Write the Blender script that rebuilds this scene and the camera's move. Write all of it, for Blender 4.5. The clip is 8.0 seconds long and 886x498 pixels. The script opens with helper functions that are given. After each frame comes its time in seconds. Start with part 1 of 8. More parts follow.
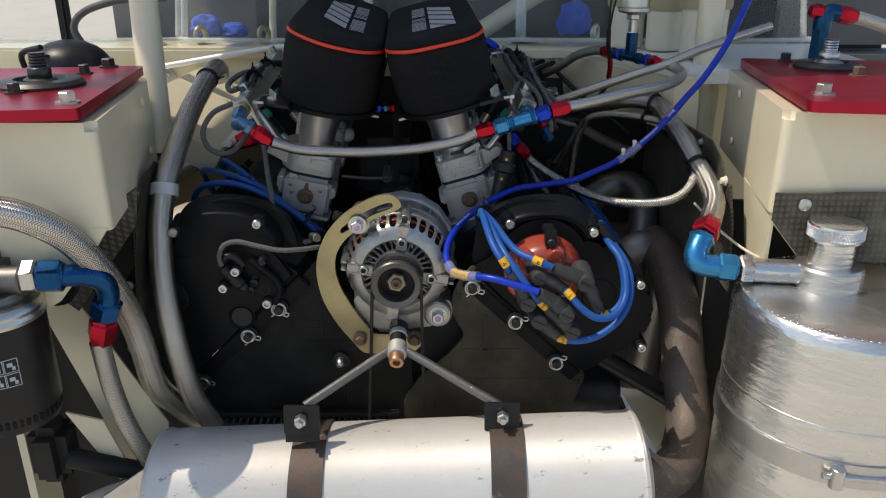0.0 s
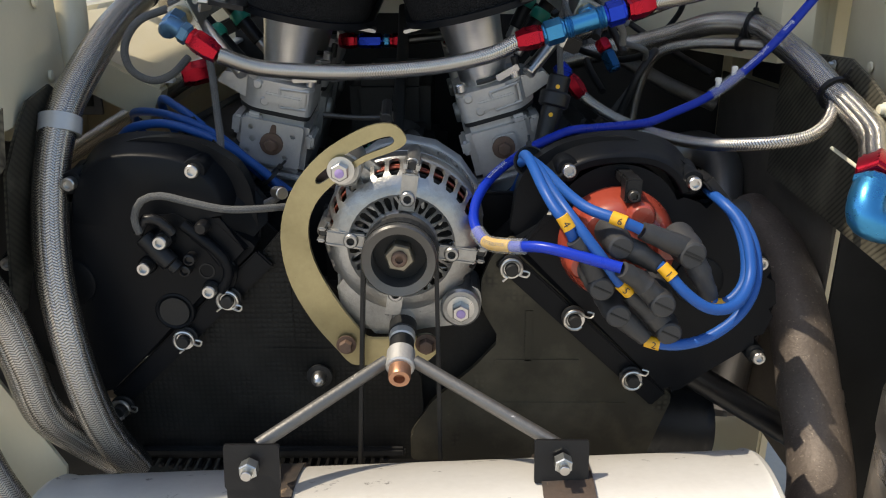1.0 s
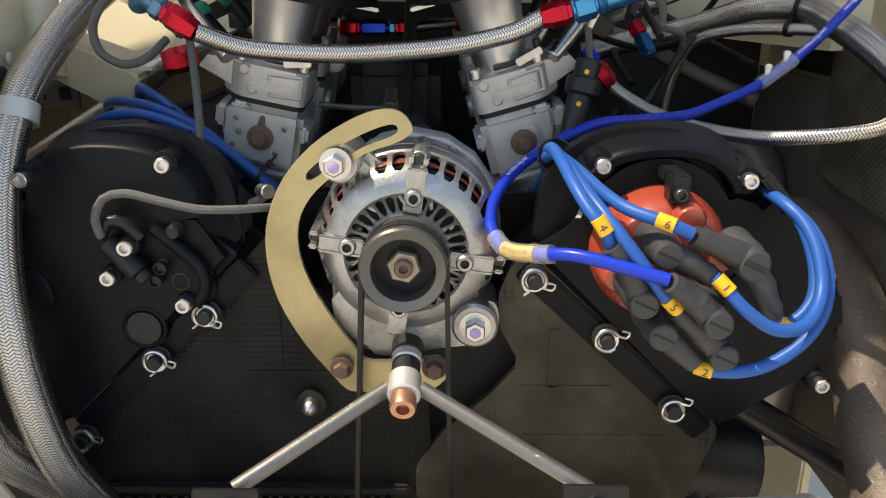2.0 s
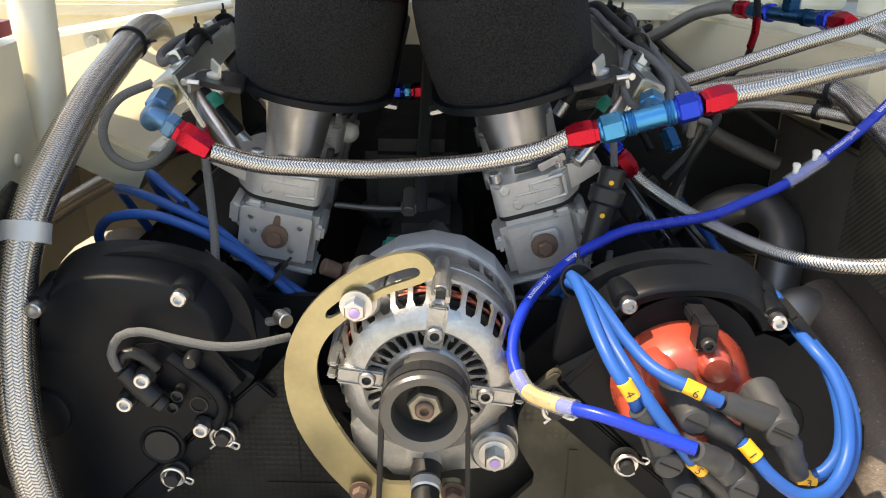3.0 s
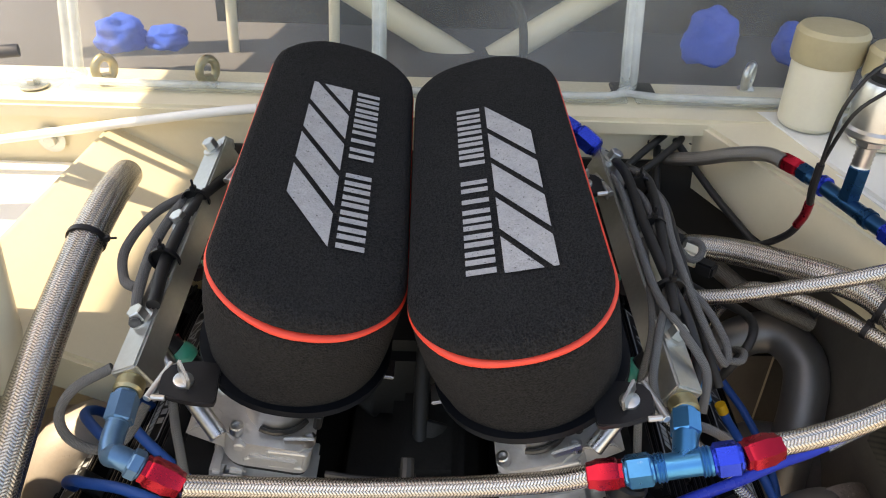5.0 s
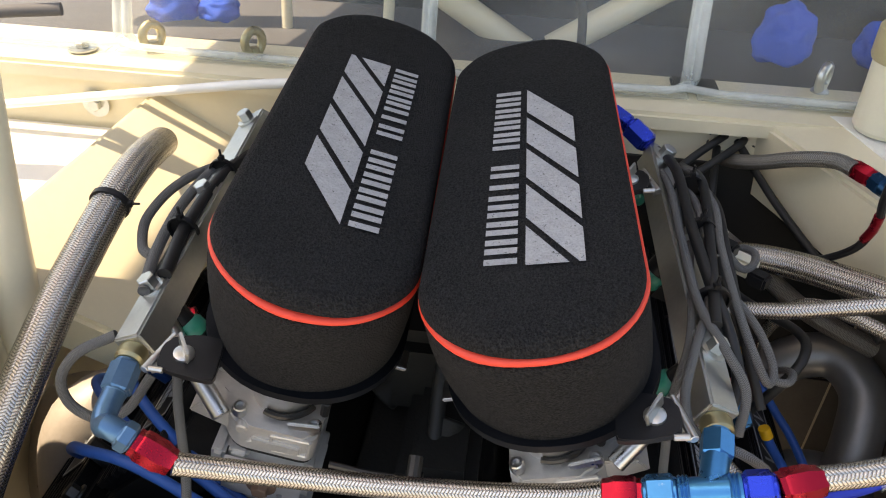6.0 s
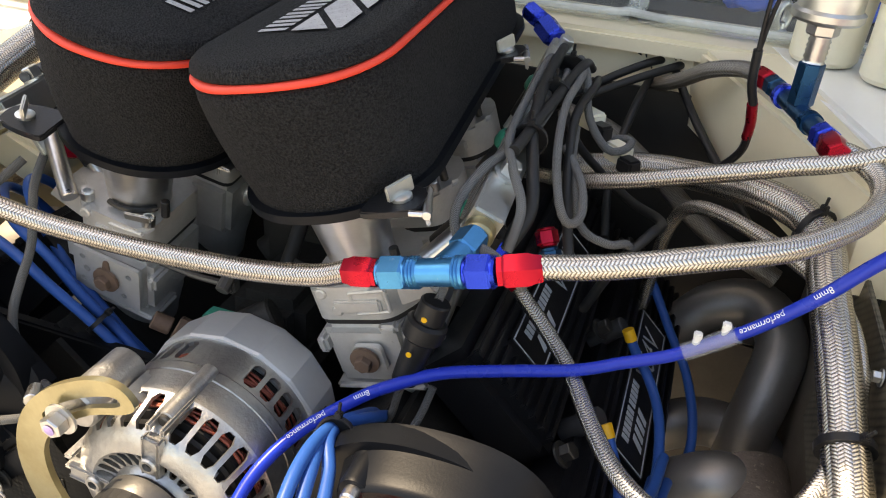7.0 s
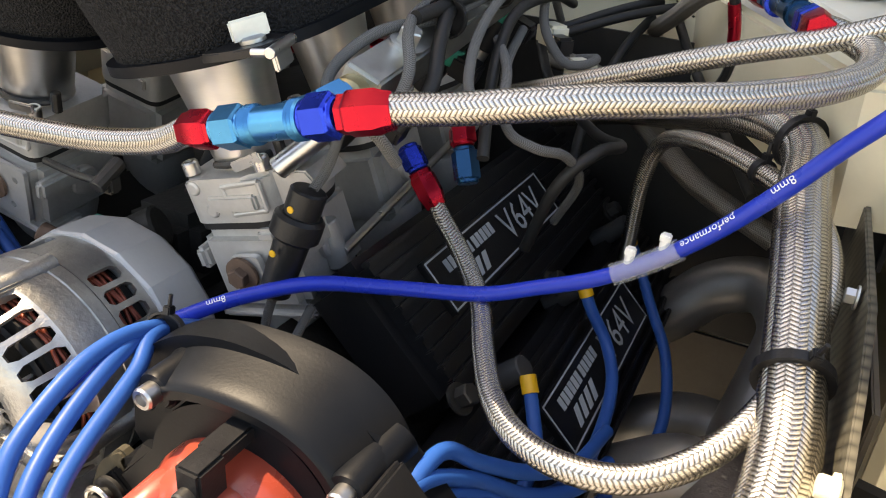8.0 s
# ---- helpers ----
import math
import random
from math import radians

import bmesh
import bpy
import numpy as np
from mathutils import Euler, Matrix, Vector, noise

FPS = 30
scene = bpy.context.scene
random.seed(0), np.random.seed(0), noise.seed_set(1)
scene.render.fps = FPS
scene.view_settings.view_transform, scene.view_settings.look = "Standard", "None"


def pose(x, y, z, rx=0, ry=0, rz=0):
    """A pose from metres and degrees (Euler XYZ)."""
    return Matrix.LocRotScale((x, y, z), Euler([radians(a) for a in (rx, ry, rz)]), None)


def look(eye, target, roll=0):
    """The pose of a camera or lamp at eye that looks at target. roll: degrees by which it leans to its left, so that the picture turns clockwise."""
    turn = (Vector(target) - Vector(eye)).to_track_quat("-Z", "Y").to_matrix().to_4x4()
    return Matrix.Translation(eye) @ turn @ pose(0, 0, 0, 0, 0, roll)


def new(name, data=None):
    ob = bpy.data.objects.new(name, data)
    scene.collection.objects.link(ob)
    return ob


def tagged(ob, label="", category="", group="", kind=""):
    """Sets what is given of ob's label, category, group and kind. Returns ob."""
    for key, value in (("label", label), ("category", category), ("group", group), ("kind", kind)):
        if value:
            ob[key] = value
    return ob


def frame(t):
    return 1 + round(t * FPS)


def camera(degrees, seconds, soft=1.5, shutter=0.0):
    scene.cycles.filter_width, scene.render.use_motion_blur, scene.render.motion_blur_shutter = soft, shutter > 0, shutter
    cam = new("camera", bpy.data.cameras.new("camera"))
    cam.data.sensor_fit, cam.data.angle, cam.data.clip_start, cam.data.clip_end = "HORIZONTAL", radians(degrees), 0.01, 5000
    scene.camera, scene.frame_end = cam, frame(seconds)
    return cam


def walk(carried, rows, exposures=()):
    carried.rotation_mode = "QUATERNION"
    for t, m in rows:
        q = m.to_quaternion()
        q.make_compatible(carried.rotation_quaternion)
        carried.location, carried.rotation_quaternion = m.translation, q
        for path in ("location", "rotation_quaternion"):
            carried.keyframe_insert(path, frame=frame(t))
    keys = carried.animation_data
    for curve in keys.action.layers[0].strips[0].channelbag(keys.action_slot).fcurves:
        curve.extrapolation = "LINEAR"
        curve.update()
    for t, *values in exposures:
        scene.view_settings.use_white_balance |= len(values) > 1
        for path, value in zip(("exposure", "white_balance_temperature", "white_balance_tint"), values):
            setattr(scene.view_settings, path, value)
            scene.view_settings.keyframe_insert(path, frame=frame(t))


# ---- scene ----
# ---------------------------------------------------------------- camera
cam = camera(60.2, 8.0, soft=1.1)
ROWS = [   # seconds, place, turn
    (0.0, 0.0000, 0.0000, 1.2500, 69.00, 0.00, 0.00),
    (0.5, -0.0127, 0.1609, 1.1689, 69.67, 0.07, 0.21),
    (1.0, -0.0151, 0.2551, 1.1008, 70.60, 0.18, 0.45),
    (1.2, -0.0168, 0.2787, 1.0735, 71.45, 0.16, 0.52),
    (1.75, -0.0180, 0.3220, 1.0570, 71.90, 0.15, 0.90),
    (2.3, -0.0205, 0.3474, 1.1000, 70.45, 0.10, 1.26),
    (2.5, -0.0263, 0.3552, 1.1185, 69.88, -0.02, 1.24),
    (3.0, -0.0329, 0.3876, 1.1835, 67.41, -0.33, 1.39),
    (3.5, -0.0350, 0.4239, 1.2567, 64.11, -0.68, 1.38),
    (4.0, -0.0369, 0.4809, 1.3231, 60.77, -0.92, 1.14),
    (4.5, -0.0394, 0.5403, 1.3746, 57.91, -1.13, 0.94),
    (4.7, -0.0396, 0.5632, 1.3963, 56.92, -1.12, 1.05),
    (5.25, -0.0500, 0.6160, 1.4310, 55.45, -1.20, 2.45),
    (5.8, -0.0441, 0.6275, 1.4176, 55.29, -1.60, 5.74),
    (6.1, -0.0043, 0.6138, 1.3892, 55.69, -2.12, 8.57),
    (6.5, 0.0874, 0.5872, 1.3543, 56.64, -2.95, 13.42),
    (7.0, 0.1981, 0.5748, 1.2859, 59.16, -3.62, 19.50),
    (7.5, 0.2679, 0.6079, 1.2109, 61.61, -4.15, 24.31),
    (8.0, 0.2917, 0.6455, 1.1701, 63.47, -4.08, 26.39),
]
walk(cam, [(t, pose(x, y, z, rx, ry, rz)) for t, x, y, z, rx, ry, rz in ROWS],
     exposures=[(0.0, 0.25, 7000, 10), (0.5, 0.42, 7050, 10), (1.2, 0.7, 7200, 9), (2.5, 1.40, 7950, 10), (3.5, 1.68, 7900, 10), (4.5, 1.68, 8800, 13), (6.0, 1.60, 8900, 15), (6.5, 1.70, 9000, 14), (8.0, 1.88, 8900, 13)])

# ---------------------------------------------------------------- daylight
SUN_DIR = Vector((-0.48, -0.05, 0.875)).normalized()
world = bpy.data.worlds.new("daylight")
world.use_nodes = True
scene.world = world
wn = world.node_tree.nodes
sky = wn.new("ShaderNodeTexSky")
sky.sky_type = "NISHITA"
sky.sun_disc = False
sky.sun_elevation = math.asin(SUN_DIR.z)
sky.sun_rotation = math.atan2(SUN_DIR.x, SUN_DIR.y)
wn["Background"].inputs["Strength"].default_value = 0.15
world.node_tree.links.new(sky.outputs[0], wn["Background"].inputs["Color"])
sun_data = bpy.data.lights.new("sun", "SUN")
sun_data.energy, sun_data.angle, sun_data.color = 2.9, radians(0.5), (1.0, 0.93, 0.82)
sun = new("sun", sun_data)
sun.matrix_world = look(SUN_DIR * 20, (0, 0, 0))


# ---------------------------------------------------------------- materials
def nodes_of(name):
    m = bpy.data.materials.new(name)
    m.use_nodes = True
    return m, m.node_tree.nodes, m.node_tree.links, m.node_tree.nodes["Principled BSDF"]


def math_node(n, l, op, a, b=None):
    k = n.new("ShaderNodeMath")
    k.operation = op
    for i, v in enumerate((a, b)):
        if v is None:
            continue
        if isinstance(v, (int, float)):
            k.inputs[i].default_value = v
        else:
            l.new(v, k.inputs[i])
    return k.outputs[0]


def mix_color(n, l, fac, a, b):
    k = n.new("ShaderNodeMix")
    k.data_type = "RGBA"
    for i, v in ((0, fac), (6, a), (7, b)):
        if isinstance(v, (int, float)):
            k.inputs[i].default_value = v
        elif isinstance(v, tuple):
            k.inputs[i].default_value = (*v[:3], 1)
        else:
            l.new(v, k.inputs[i])
    return k.outputs[2]


def noise_of(n, l, co, scale, detail=4.0, rough=0.6):
    k = n.new("ShaderNodeTexNoise")
    k.inputs["Scale"].default_value, k.inputs["Detail"].default_value, k.inputs["Roughness"].default_value = scale, detail, rough
    l.new(co, k.inputs["Vector"])
    return k.outputs["Fac"]


def ramp_of(n, l, fac, lo, hi):
    k = n.new("ShaderNodeMapRange")
    k.inputs[1].default_value, k.inputs[2].default_value = lo, hi
    l.new(fac, k.inputs[0])
    return k.outputs[0]


def surface(name, color, rough=0.5, metal=0.0, dirt=None, dirt_amount=0.3, stain_scale=18.0, grain_scale=260.0, bump=0.15, bump_scale=400.0,
            depth=0.0006, vary=0.15, coat=0.0, rough_vary=0.12, wear=None, wear_at=0.66, stretch=None, spec=0.5, wear_scale=55.0):
    """A surface with large stains, fine grain, uneven gloss and fine relief; sizes in metres."""
    m, n, l, b = nodes_of(name)
    tc = n.new("ShaderNodeTexCoord")
    co = tc.outputs["Object"]
    if stretch:
        mp = n.new("ShaderNodeMapping")
        mp.inputs["Scale"].default_value = stretch
        l.new(co, mp.inputs["Vector"])
        co = mp.outputs[0]
    stain = ramp_of(n, l, noise_of(n, l, co, stain_scale, 5.0), 0.35, 0.72)
    grain = noise_of(n, l, co, grain_scale, 2.0)
    dark = dirt or tuple(c * 0.45 for c in color)
    c1 = mix_color(n, l, math_node(n, l, "MULTIPLY", stain, dirt_amount), color, dark)
    hi = tuple(min(1.0, c * (1 + vary)) for c in color)
    lo = tuple(c * (1 - vary) for c in color)
    c2 = mix_color(n, l, grain, lo, hi)
    c3 = mix_color(n, l, 0.5, c1, c2)
    if wear:
        spots = ramp_of(n, l, noise_of(n, l, co, wear_scale, 8.0, 0.7), wear_at, wear_at + 0.05)
        c3 = mix_color(n, l, spots, c3, wear)
    l.new(c3, b.inputs["Base Color"])
    b.inputs["Metallic"].default_value = metal
    b.inputs["Specular IOR Level"].default_value = spec
    l.new(math_node(n, l, "ADD", math_node(n, l, "MULTIPLY", stain, rough_vary), max(0.02, rough - rough_vary * 0.4)), b.inputs["Roughness"])
    b.inputs["Coat Weight"].default_value = coat
    b.inputs["Coat Roughness"].default_value = 0.12
    if bump:
        bp = n.new("ShaderNodeBump")
        bp.inputs["Strength"].default_value, bp.inputs["Distance"].default_value = bump, depth
        l.new(noise_of(n, l, co, bump_scale, 3.0), bp.inputs["Height"])
        l.new(bp.outputs[0], b.inputs["Normal"])
    return m


def braid(name, light, dark, rough=0.3, metal=1.0, depth=0.0006, pitch=1.5):
    """Woven ribbons in herringbone columns along the hose, read from the tube's own unwrapped coordinates (one unit a column)."""
    m, n, l, b = nodes_of(name)
    uv = n.new("ShaderNodeUVMap")
    sep = n.new("ShaderNodeSeparateXYZ")
    l.new(uv.outputs[0], sep.inputs[0])
    col = math_node(n, l, "FLOOR", sep.outputs[0])
    f = math_node(n, l, "FRACT", sep.outputs[0])
    way = math_node(n, l, "SUBTRACT", math_node(n, l, "MULTIPLY", math_node(n, l, "PINGPONG", col, 1.0), 2.0), 1.0)
    tc = n.new("ShaderNodeTexCoord")
    waver = math_node(n, l, "MULTIPLY", noise_of(n, l, tc.outputs["Object"], 90.0, 2.0), 0.35)
    s = math_node(n, l, "ADD", math_node(n, l, "MULTIPLY", sep.outputs[1], pitch), math_node(n, l, "MULTIPLY", math_node(n, l, "MULTIPLY", f, way), 0.75))
    s = math_node(n, l, "ADD", s, waver)
    g = math_node(n, l, "FRACT", s)
    ribbon = math_node(n, l, "POWER", math_node(n, l, "SINE", math_node(n, l, "MULTIPLY", g, math.pi)), 0.8)
    across = math_node(n, l, "ADD", math_node(n, l, "MULTIPLY", math_node(n, l, "POWER", math_node(n, l, "SINE", math_node(n, l, "MULTIPLY", f, math.pi)), 0.5), 0.4), 0.6)
    h = math_node(n, l, "MULTIPLY", ribbon, across)
    wires = math_node(n, l, "MULTIPLY", math_node(n, l, "SINE", math_node(n, l, "MULTIPLY", g, 31.4)), 0.09)
    h2 = math_node(n, l, "ADD", h, wires)
    stain = ramp_of(n, l, noise_of(n, l, tc.outputs["Object"], 30.0, 4.0), 0.4, 0.75)
    c = mix_color(n, l, ramp_of(n, l, h2, 0.2, 0.8), dark, light)
    c = mix_color(n, l, math_node(n, l, "MULTIPLY", stain, 0.3), c, tuple(v * 0.6 for v in light))
    l.new(c, b.inputs["Base Color"])
    b.inputs["Metallic"].default_value = metal
    b.inputs["Roughness"].default_value = rough
    bp = n.new("ShaderNodeBump")
    bp.inputs["Strength"].default_value, bp.inputs["Distance"].default_value = 0.8, depth
    l.new(h2, bp.inputs["Height"])
    l.new(bp.outputs[0], b.inputs["Normal"])
    return m


def waffle(name, color, other, pitch, rough=0.5, amount=0.6, worn=None, patchy=False):
    """A moulded or woven sheet: a small square grid of raised cells, with stains."""
    m, n, l, b = nodes_of(name)
    tc = n.new("ShaderNodeTexCoord")
    sep = n.new("ShaderNodeSeparateXYZ")
    l.new(tc.outputs["Object"], sep.inputs[0])
    k = math.pi / pitch
    a = math_node(n, l, "ABSOLUTE", math_node(n, l, "SINE", math_node(n, l, "MULTIPLY", sep.outputs[0], k)))
    c = math_node(n, l, "ABSOLUTE", math_node(n, l, "SINE", math_node(n, l, "MULTIPLY", math_node(n, l, "ADD", sep.outputs[2], math_node(n, l, "MULTIPLY", sep.outputs[1], 0.9)), k)))
    h = math_node(n, l, "MULTIPLY", a, c)
    patch = ramp_of(n, l, noise_of(n, l, tc.outputs["Object"], 22.0, 3.0), *((0.56, 0.66) if patchy else (0.42, 0.6)))
    grid = h
    if patchy:
        k2 = n.new("ShaderNodeMix")
        k2.data_type = "FLOAT"
        k2.inputs[2].default_value = 0.7
        l.new(patch, k2.inputs[0]), l.new(h, k2.inputs[3])
        grid = k2.outputs[0]
    col = mix_color(n, l, math_node(n, l, "MULTIPLY", grid, 0.8), other, color)
    stain = ramp_of(n, l, noise_of(n, l, tc.outputs["Object"], 14.0, 6.0), 0.45, 0.75)
    col = mix_color(n, l, math_node(n, l, "MULTIPLY", stain, 0.6), col, tuple(v * 2.2 for v in color))
    if worn:
        sp = ramp_of(n, l, noise_of(n, l, tc.outputs["Object"], 60.0, 6.0, 0.7), 0.70, 0.74)
        col = mix_color(n, l, sp, col, worn)
    l.new(col, b.inputs["Base Color"])
    b.inputs["Roughness"].default_value = rough
    b.inputs["Specular IOR Level"].default_value = 0.18
    bp = n.new("ShaderNodeBump")
    bp.inputs["Strength"].default_value, bp.inputs["Distance"].default_value = amount, 0.0007
    l.new(math_node(n, l, "MULTIPLY", h, patch), bp.inputs["Height"])
    l.new(bp.outputs[0], b.inputs["Normal"])
    return m


def foam(name):
    """Open-cell foam: dark pores between brownish lit cell walls, with dusty patches."""
    m, n, l, b = nodes_of(name)
    tc = n.new("ShaderNodeTexCoord")
    co = tc.outputs["Object"]
    v = n.new("ShaderNodeTexVoronoi")
    v.inputs["Scale"].default_value = 760.0
    l.new(co, v.inputs["Vector"])
    cell = ramp_of(n, l, v.outputs["Distance"], 0.25, 0.75)
    fleck = ramp_of(n, l, noise_of(n, l, co, 700.0, 2.0), 0.42, 0.66)
    dust = ramp_of(n, l, noise_of(n, l, co, 14.0, 4.0), 0.4, 0.75)
    c = mix_color(n, l, cell, (0.0175, 0.0175, 0.0182), (0.004, 0.004, 0.0042))
    c = mix_color(n, l, math_node(n, l, "MULTIPLY", fleck, 0.8), c, (0.031, 0.031, 0.032))
    c = mix_color(n, l, math_node(n, l, "MULTIPLY", dust, 0.25), c, (0.035, 0.0345, 0.035))
    l.new(c, b.inputs["Base Color"])
    b.inputs["Roughness"].default_value = 0.95
    b.inputs["Specular IOR Level"].default_value = 0.2
    bp = n.new("ShaderNodeBump")
    bp.inputs["Strength"].default_value, bp.inputs["Distance"].default_value = 0.9, 0.0014
    l.new(math_node(n, l, "SUBTRACT", fleck, cell), bp.inputs["Height"])
    l.new(bp.outputs[0], b.inputs["Normal"])
    return m


def clear(name, tint, rough=0.08, solid=0.12):
    m, n, l, b = nodes_of(name)
    t = n.new("ShaderNodeBsdfTransparent")
    t.inputs[0].default_value = (*tint, 1)
    mx = n.new("ShaderNodeMixShader")
    tc = n.new("ShaderNodeTexCoord")
    haze = ramp_of(n, l, noise_of(n, l, tc.outputs["Object"], 9.0, 5.0), 0.35, 0.8)
    l.new(math_node(n, l, "ADD", math_node(n, l, "MULTIPLY", haze, solid), solid * 0.6), mx.inputs[0])
    b.inputs["Base Color"].default_value = (0.8, 0.82, 0.8, 1)
    b.inputs["Roughness"].default_value = rough
    l.new(t.outputs[0], mx.inputs[1]), l.new(b.outputs[0], mx.inputs[2])
    l.new(mx.outputs[0], n["Material Output"].inputs[0])
    return m


CREAM = surface("cream_paint", (0.74, 0.67, 0.49), 0.34, dirt=(0.42, 0.36, 0.24), dirt_amount=0.35, stain_scale=7, bump=0.12, bump_scale=130, depth=0.0008, vary=0.05, coat=0.35, wear=(0.25, 0.2, 0.14), wear_at=0.74)
WHITE = surface("white_paint", (0.80, 0.80, 0.76), 0.35, dirt=(0.5, 0.48, 0.42), stain_scale=6, bump=0.08, bump_scale=90, vary=0.04, coat=0.3)
RED_PLATE = surface("red_anodised_plate", (0.42, 0.012, 0.03), 0.36, 0.7, dirt=(0.2, 0.01, 0.05), dirt_amount=0.5, stain_scale=12, bump=0.06, vary=0.1)
RED_AL = surface("red_anodised", (0.46, 0.012, 0.03), 0.28, 0.85, dirt=(0.3, 0.01, 0.03), stain_scale=60, bump=0.06, vary=0.12, wear=(0.75, 0.35, 0.35), wear_at=0.72)
BLUE_AL = surface("light_blue_anodised", (0.05, 0.27, 0.52), 0.30, 0.85, dirt=(0.02, 0.12, 0.3), stain_scale=60, bump=0.08, vary=0.15, wear=(0.4, 0.5, 0.55), wear_at=0.68)
NAVY_AL = surface("deep_blue_anodised", (0.012, 0.05, 0.52), 0.27, 0.8, dirt=(0.01, 0.03, 0.25), stain_scale=60, bump=0.06, vary=0.12)
TEAL_AL = surface("dark_blue_anodised", (0.01, 0.07, 0.16), 0.3, 0.8, stain_scale=60, bump=0.06)
BRAID = braid("braided_steel", (0.70, 0.66, 0.595), (0.135, 0.125, 0.113), rough=0.27, metal=1.0, depth=0.00045)
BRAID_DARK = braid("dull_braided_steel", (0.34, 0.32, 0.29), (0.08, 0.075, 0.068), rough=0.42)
FABRIC = braid("grey_braided_sleeve", (0.19, 0.19, 0.182), (0.022, 0.022, 0.022), rough=0.8, metal=0.0, depth=0.0006)
FOAM = foam("black_foam")
PRINT = surface("grey_print", (0.36, 0.36, 0.365), 0.85, grain_scale=700, bump=0.9, bump_scale=520, depth=0.0014, vary=0.5, dirt=(0.1, 0.1, 0.1), dirt_amount=0.5, stain_scale=110, wear=(0.05, 0.05, 0.05), wear_at=0.60, wear_scale=420)
PIPING = surface("red_piping", (0.72, 0.05, 0.025), 0.55, stain_scale=60, bump=0.3, bump_scale=900, vary=0.1)
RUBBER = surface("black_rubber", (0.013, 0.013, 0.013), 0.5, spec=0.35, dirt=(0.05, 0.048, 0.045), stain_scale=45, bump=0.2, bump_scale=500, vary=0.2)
PLASTIC = surface("black_plastic", (0.010, 0.010, 0.011), 0.36, spec=0.3, dirt=(0.04, 0.04, 0.04), stain_scale=40, bump=0.2, bump_scale=600, vary=0.2)
COVER = surface("black_moulded_cover", (0.0040, 0.0048, 0.0064), 0.42, spec=0.15, dirt=(0.011, 0.0128, 0.0155), dirt_amount=0.6, stain_scale=16, bump=0.22, bump_scale=620, depth=0.0003, vary=0.25, wear=(0.12, 0.115, 0.11), wear_at=0.77)
WAFFLE = waffle("waffle_composite", (0.015, 0.0145, 0.0125), (0.0075, 0.0072, 0.0065), 0.0046, 0.5, worn=(0.06, 0.05, 0.03))
WEAVE = waffle("woven_heat_shield", (0.11, 0.10, 0.075), (0.02, 0.019, 0.015), 0.0065, 0.45)
CASTING = surface("cast_aluminium", (0.60, 0.585, 0.56), 0.5, 0.6, dirt=(0.2, 0.19, 0.17), dirt_amount=0.55, stain_scale=30, bump=0.4, bump_scale=380, depth=0.0007, vary=0.12, wear=(0.24, 0.22, 0.19), wear_at=0.70)
SEAT = surface("rough_pale_casting", (0.42, 0.41, 0.37), 0.75, 0.1, dirt=(0.22, 0.21, 0.18), stain_scale=60, bump=0.7, bump_scale=520, depth=0.001, vary=0.2)
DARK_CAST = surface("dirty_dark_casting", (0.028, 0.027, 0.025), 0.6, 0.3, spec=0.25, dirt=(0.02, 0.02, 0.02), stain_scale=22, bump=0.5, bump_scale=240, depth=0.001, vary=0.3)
SPUN = surface("spun_aluminium", (0.76, 0.75, 0.73), 0.36, 1.0, dirt=(0.45, 0.44, 0.42), stain_scale=30, bump=0.12, bump_scale=300, vary=0.07, stretch=(1, 1, 6))
ALTERN = surface("alternator_casting", (0.44, 0.435, 0.42), 0.36, 0.85, dirt=(0.15, 0.145, 0.13), dirt_amount=0.9, stain_scale=44, bump=0.5, bump_scale=360, depth=0.0008, vary=0.2, wear=(0.12, 0.115, 0.10), wear_at=0.70, wear_scale=140)
TANK = surface("welded_aluminium", (0.74, 0.73, 0.70), 0.27, 0.95, dirt=(0.42, 0.39, 0.33), dirt_amount=0.9, stain_scale=7, rough_vary=0.25, bump=0.55, bump_scale=26, depth=0.0045, stretch=(0.7, 0.7, 2.6), vary=0.08, wear=(0.42, 0.4, 0.37), wear_at=0.68)
CAP_GREY = surface("folded_grey_sheet", (0.50, 0.51, 0.51), 0.42, 0.35, dirt=(0.3, 0.3, 0.29), stain_scale=24, bump=0.2, bump_scale=90, depth=0.001, vary=0.06)
STEEL = surface("bright_steel", (0.58, 0.57, 0.55), 0.32, 1.0, dirt=(0.25, 0.23, 0.2), stain_scale=70, bump=0.15, vary=0.1)
PULLEY = surface("worn_dark_pulley", (0.10, 0.097, 0.092), 0.38, 0.6, dirt=(0.14, 0.13, 0.12), stain_scale=40, bump=0.25, bump_scale=320, vary=0.15)
PULLEY_NUT = surface("dull_brassy_nut", (0.30, 0.27, 0.21), 0.45, 0.8, dirt=(0.14, 0.11, 0.08), dirt_amount=0.7, stain_scale=120, bump=0.3, vary=0.2)
PAINT_MARK = surface("lilac_paint_mark", (0.42, 0.30, 0.55), 0.6, stain_scale=200, vary=0.3)
ZINC = surface("zinc_plate", (0.55, 0.56, 0.54), 0.34, 0.95, dirt=(0.3, 0.32, 0.28), stain_scale=50, bump=0.2, bump_scale=300, vary=0.14)
GOLD = surface("yellow_passivated_steel", (0.40, 0.35, 0.20), 0.36, 0.85, dirt=(0.22, 0.165, 0.075), dirt_amount=0.8, stain_scale=30, bump=0.15, vary=0.14, wear=(0.16, 0.12, 0.07), wear_at=0.68, wear_scale=110, rough_vary=0.2)
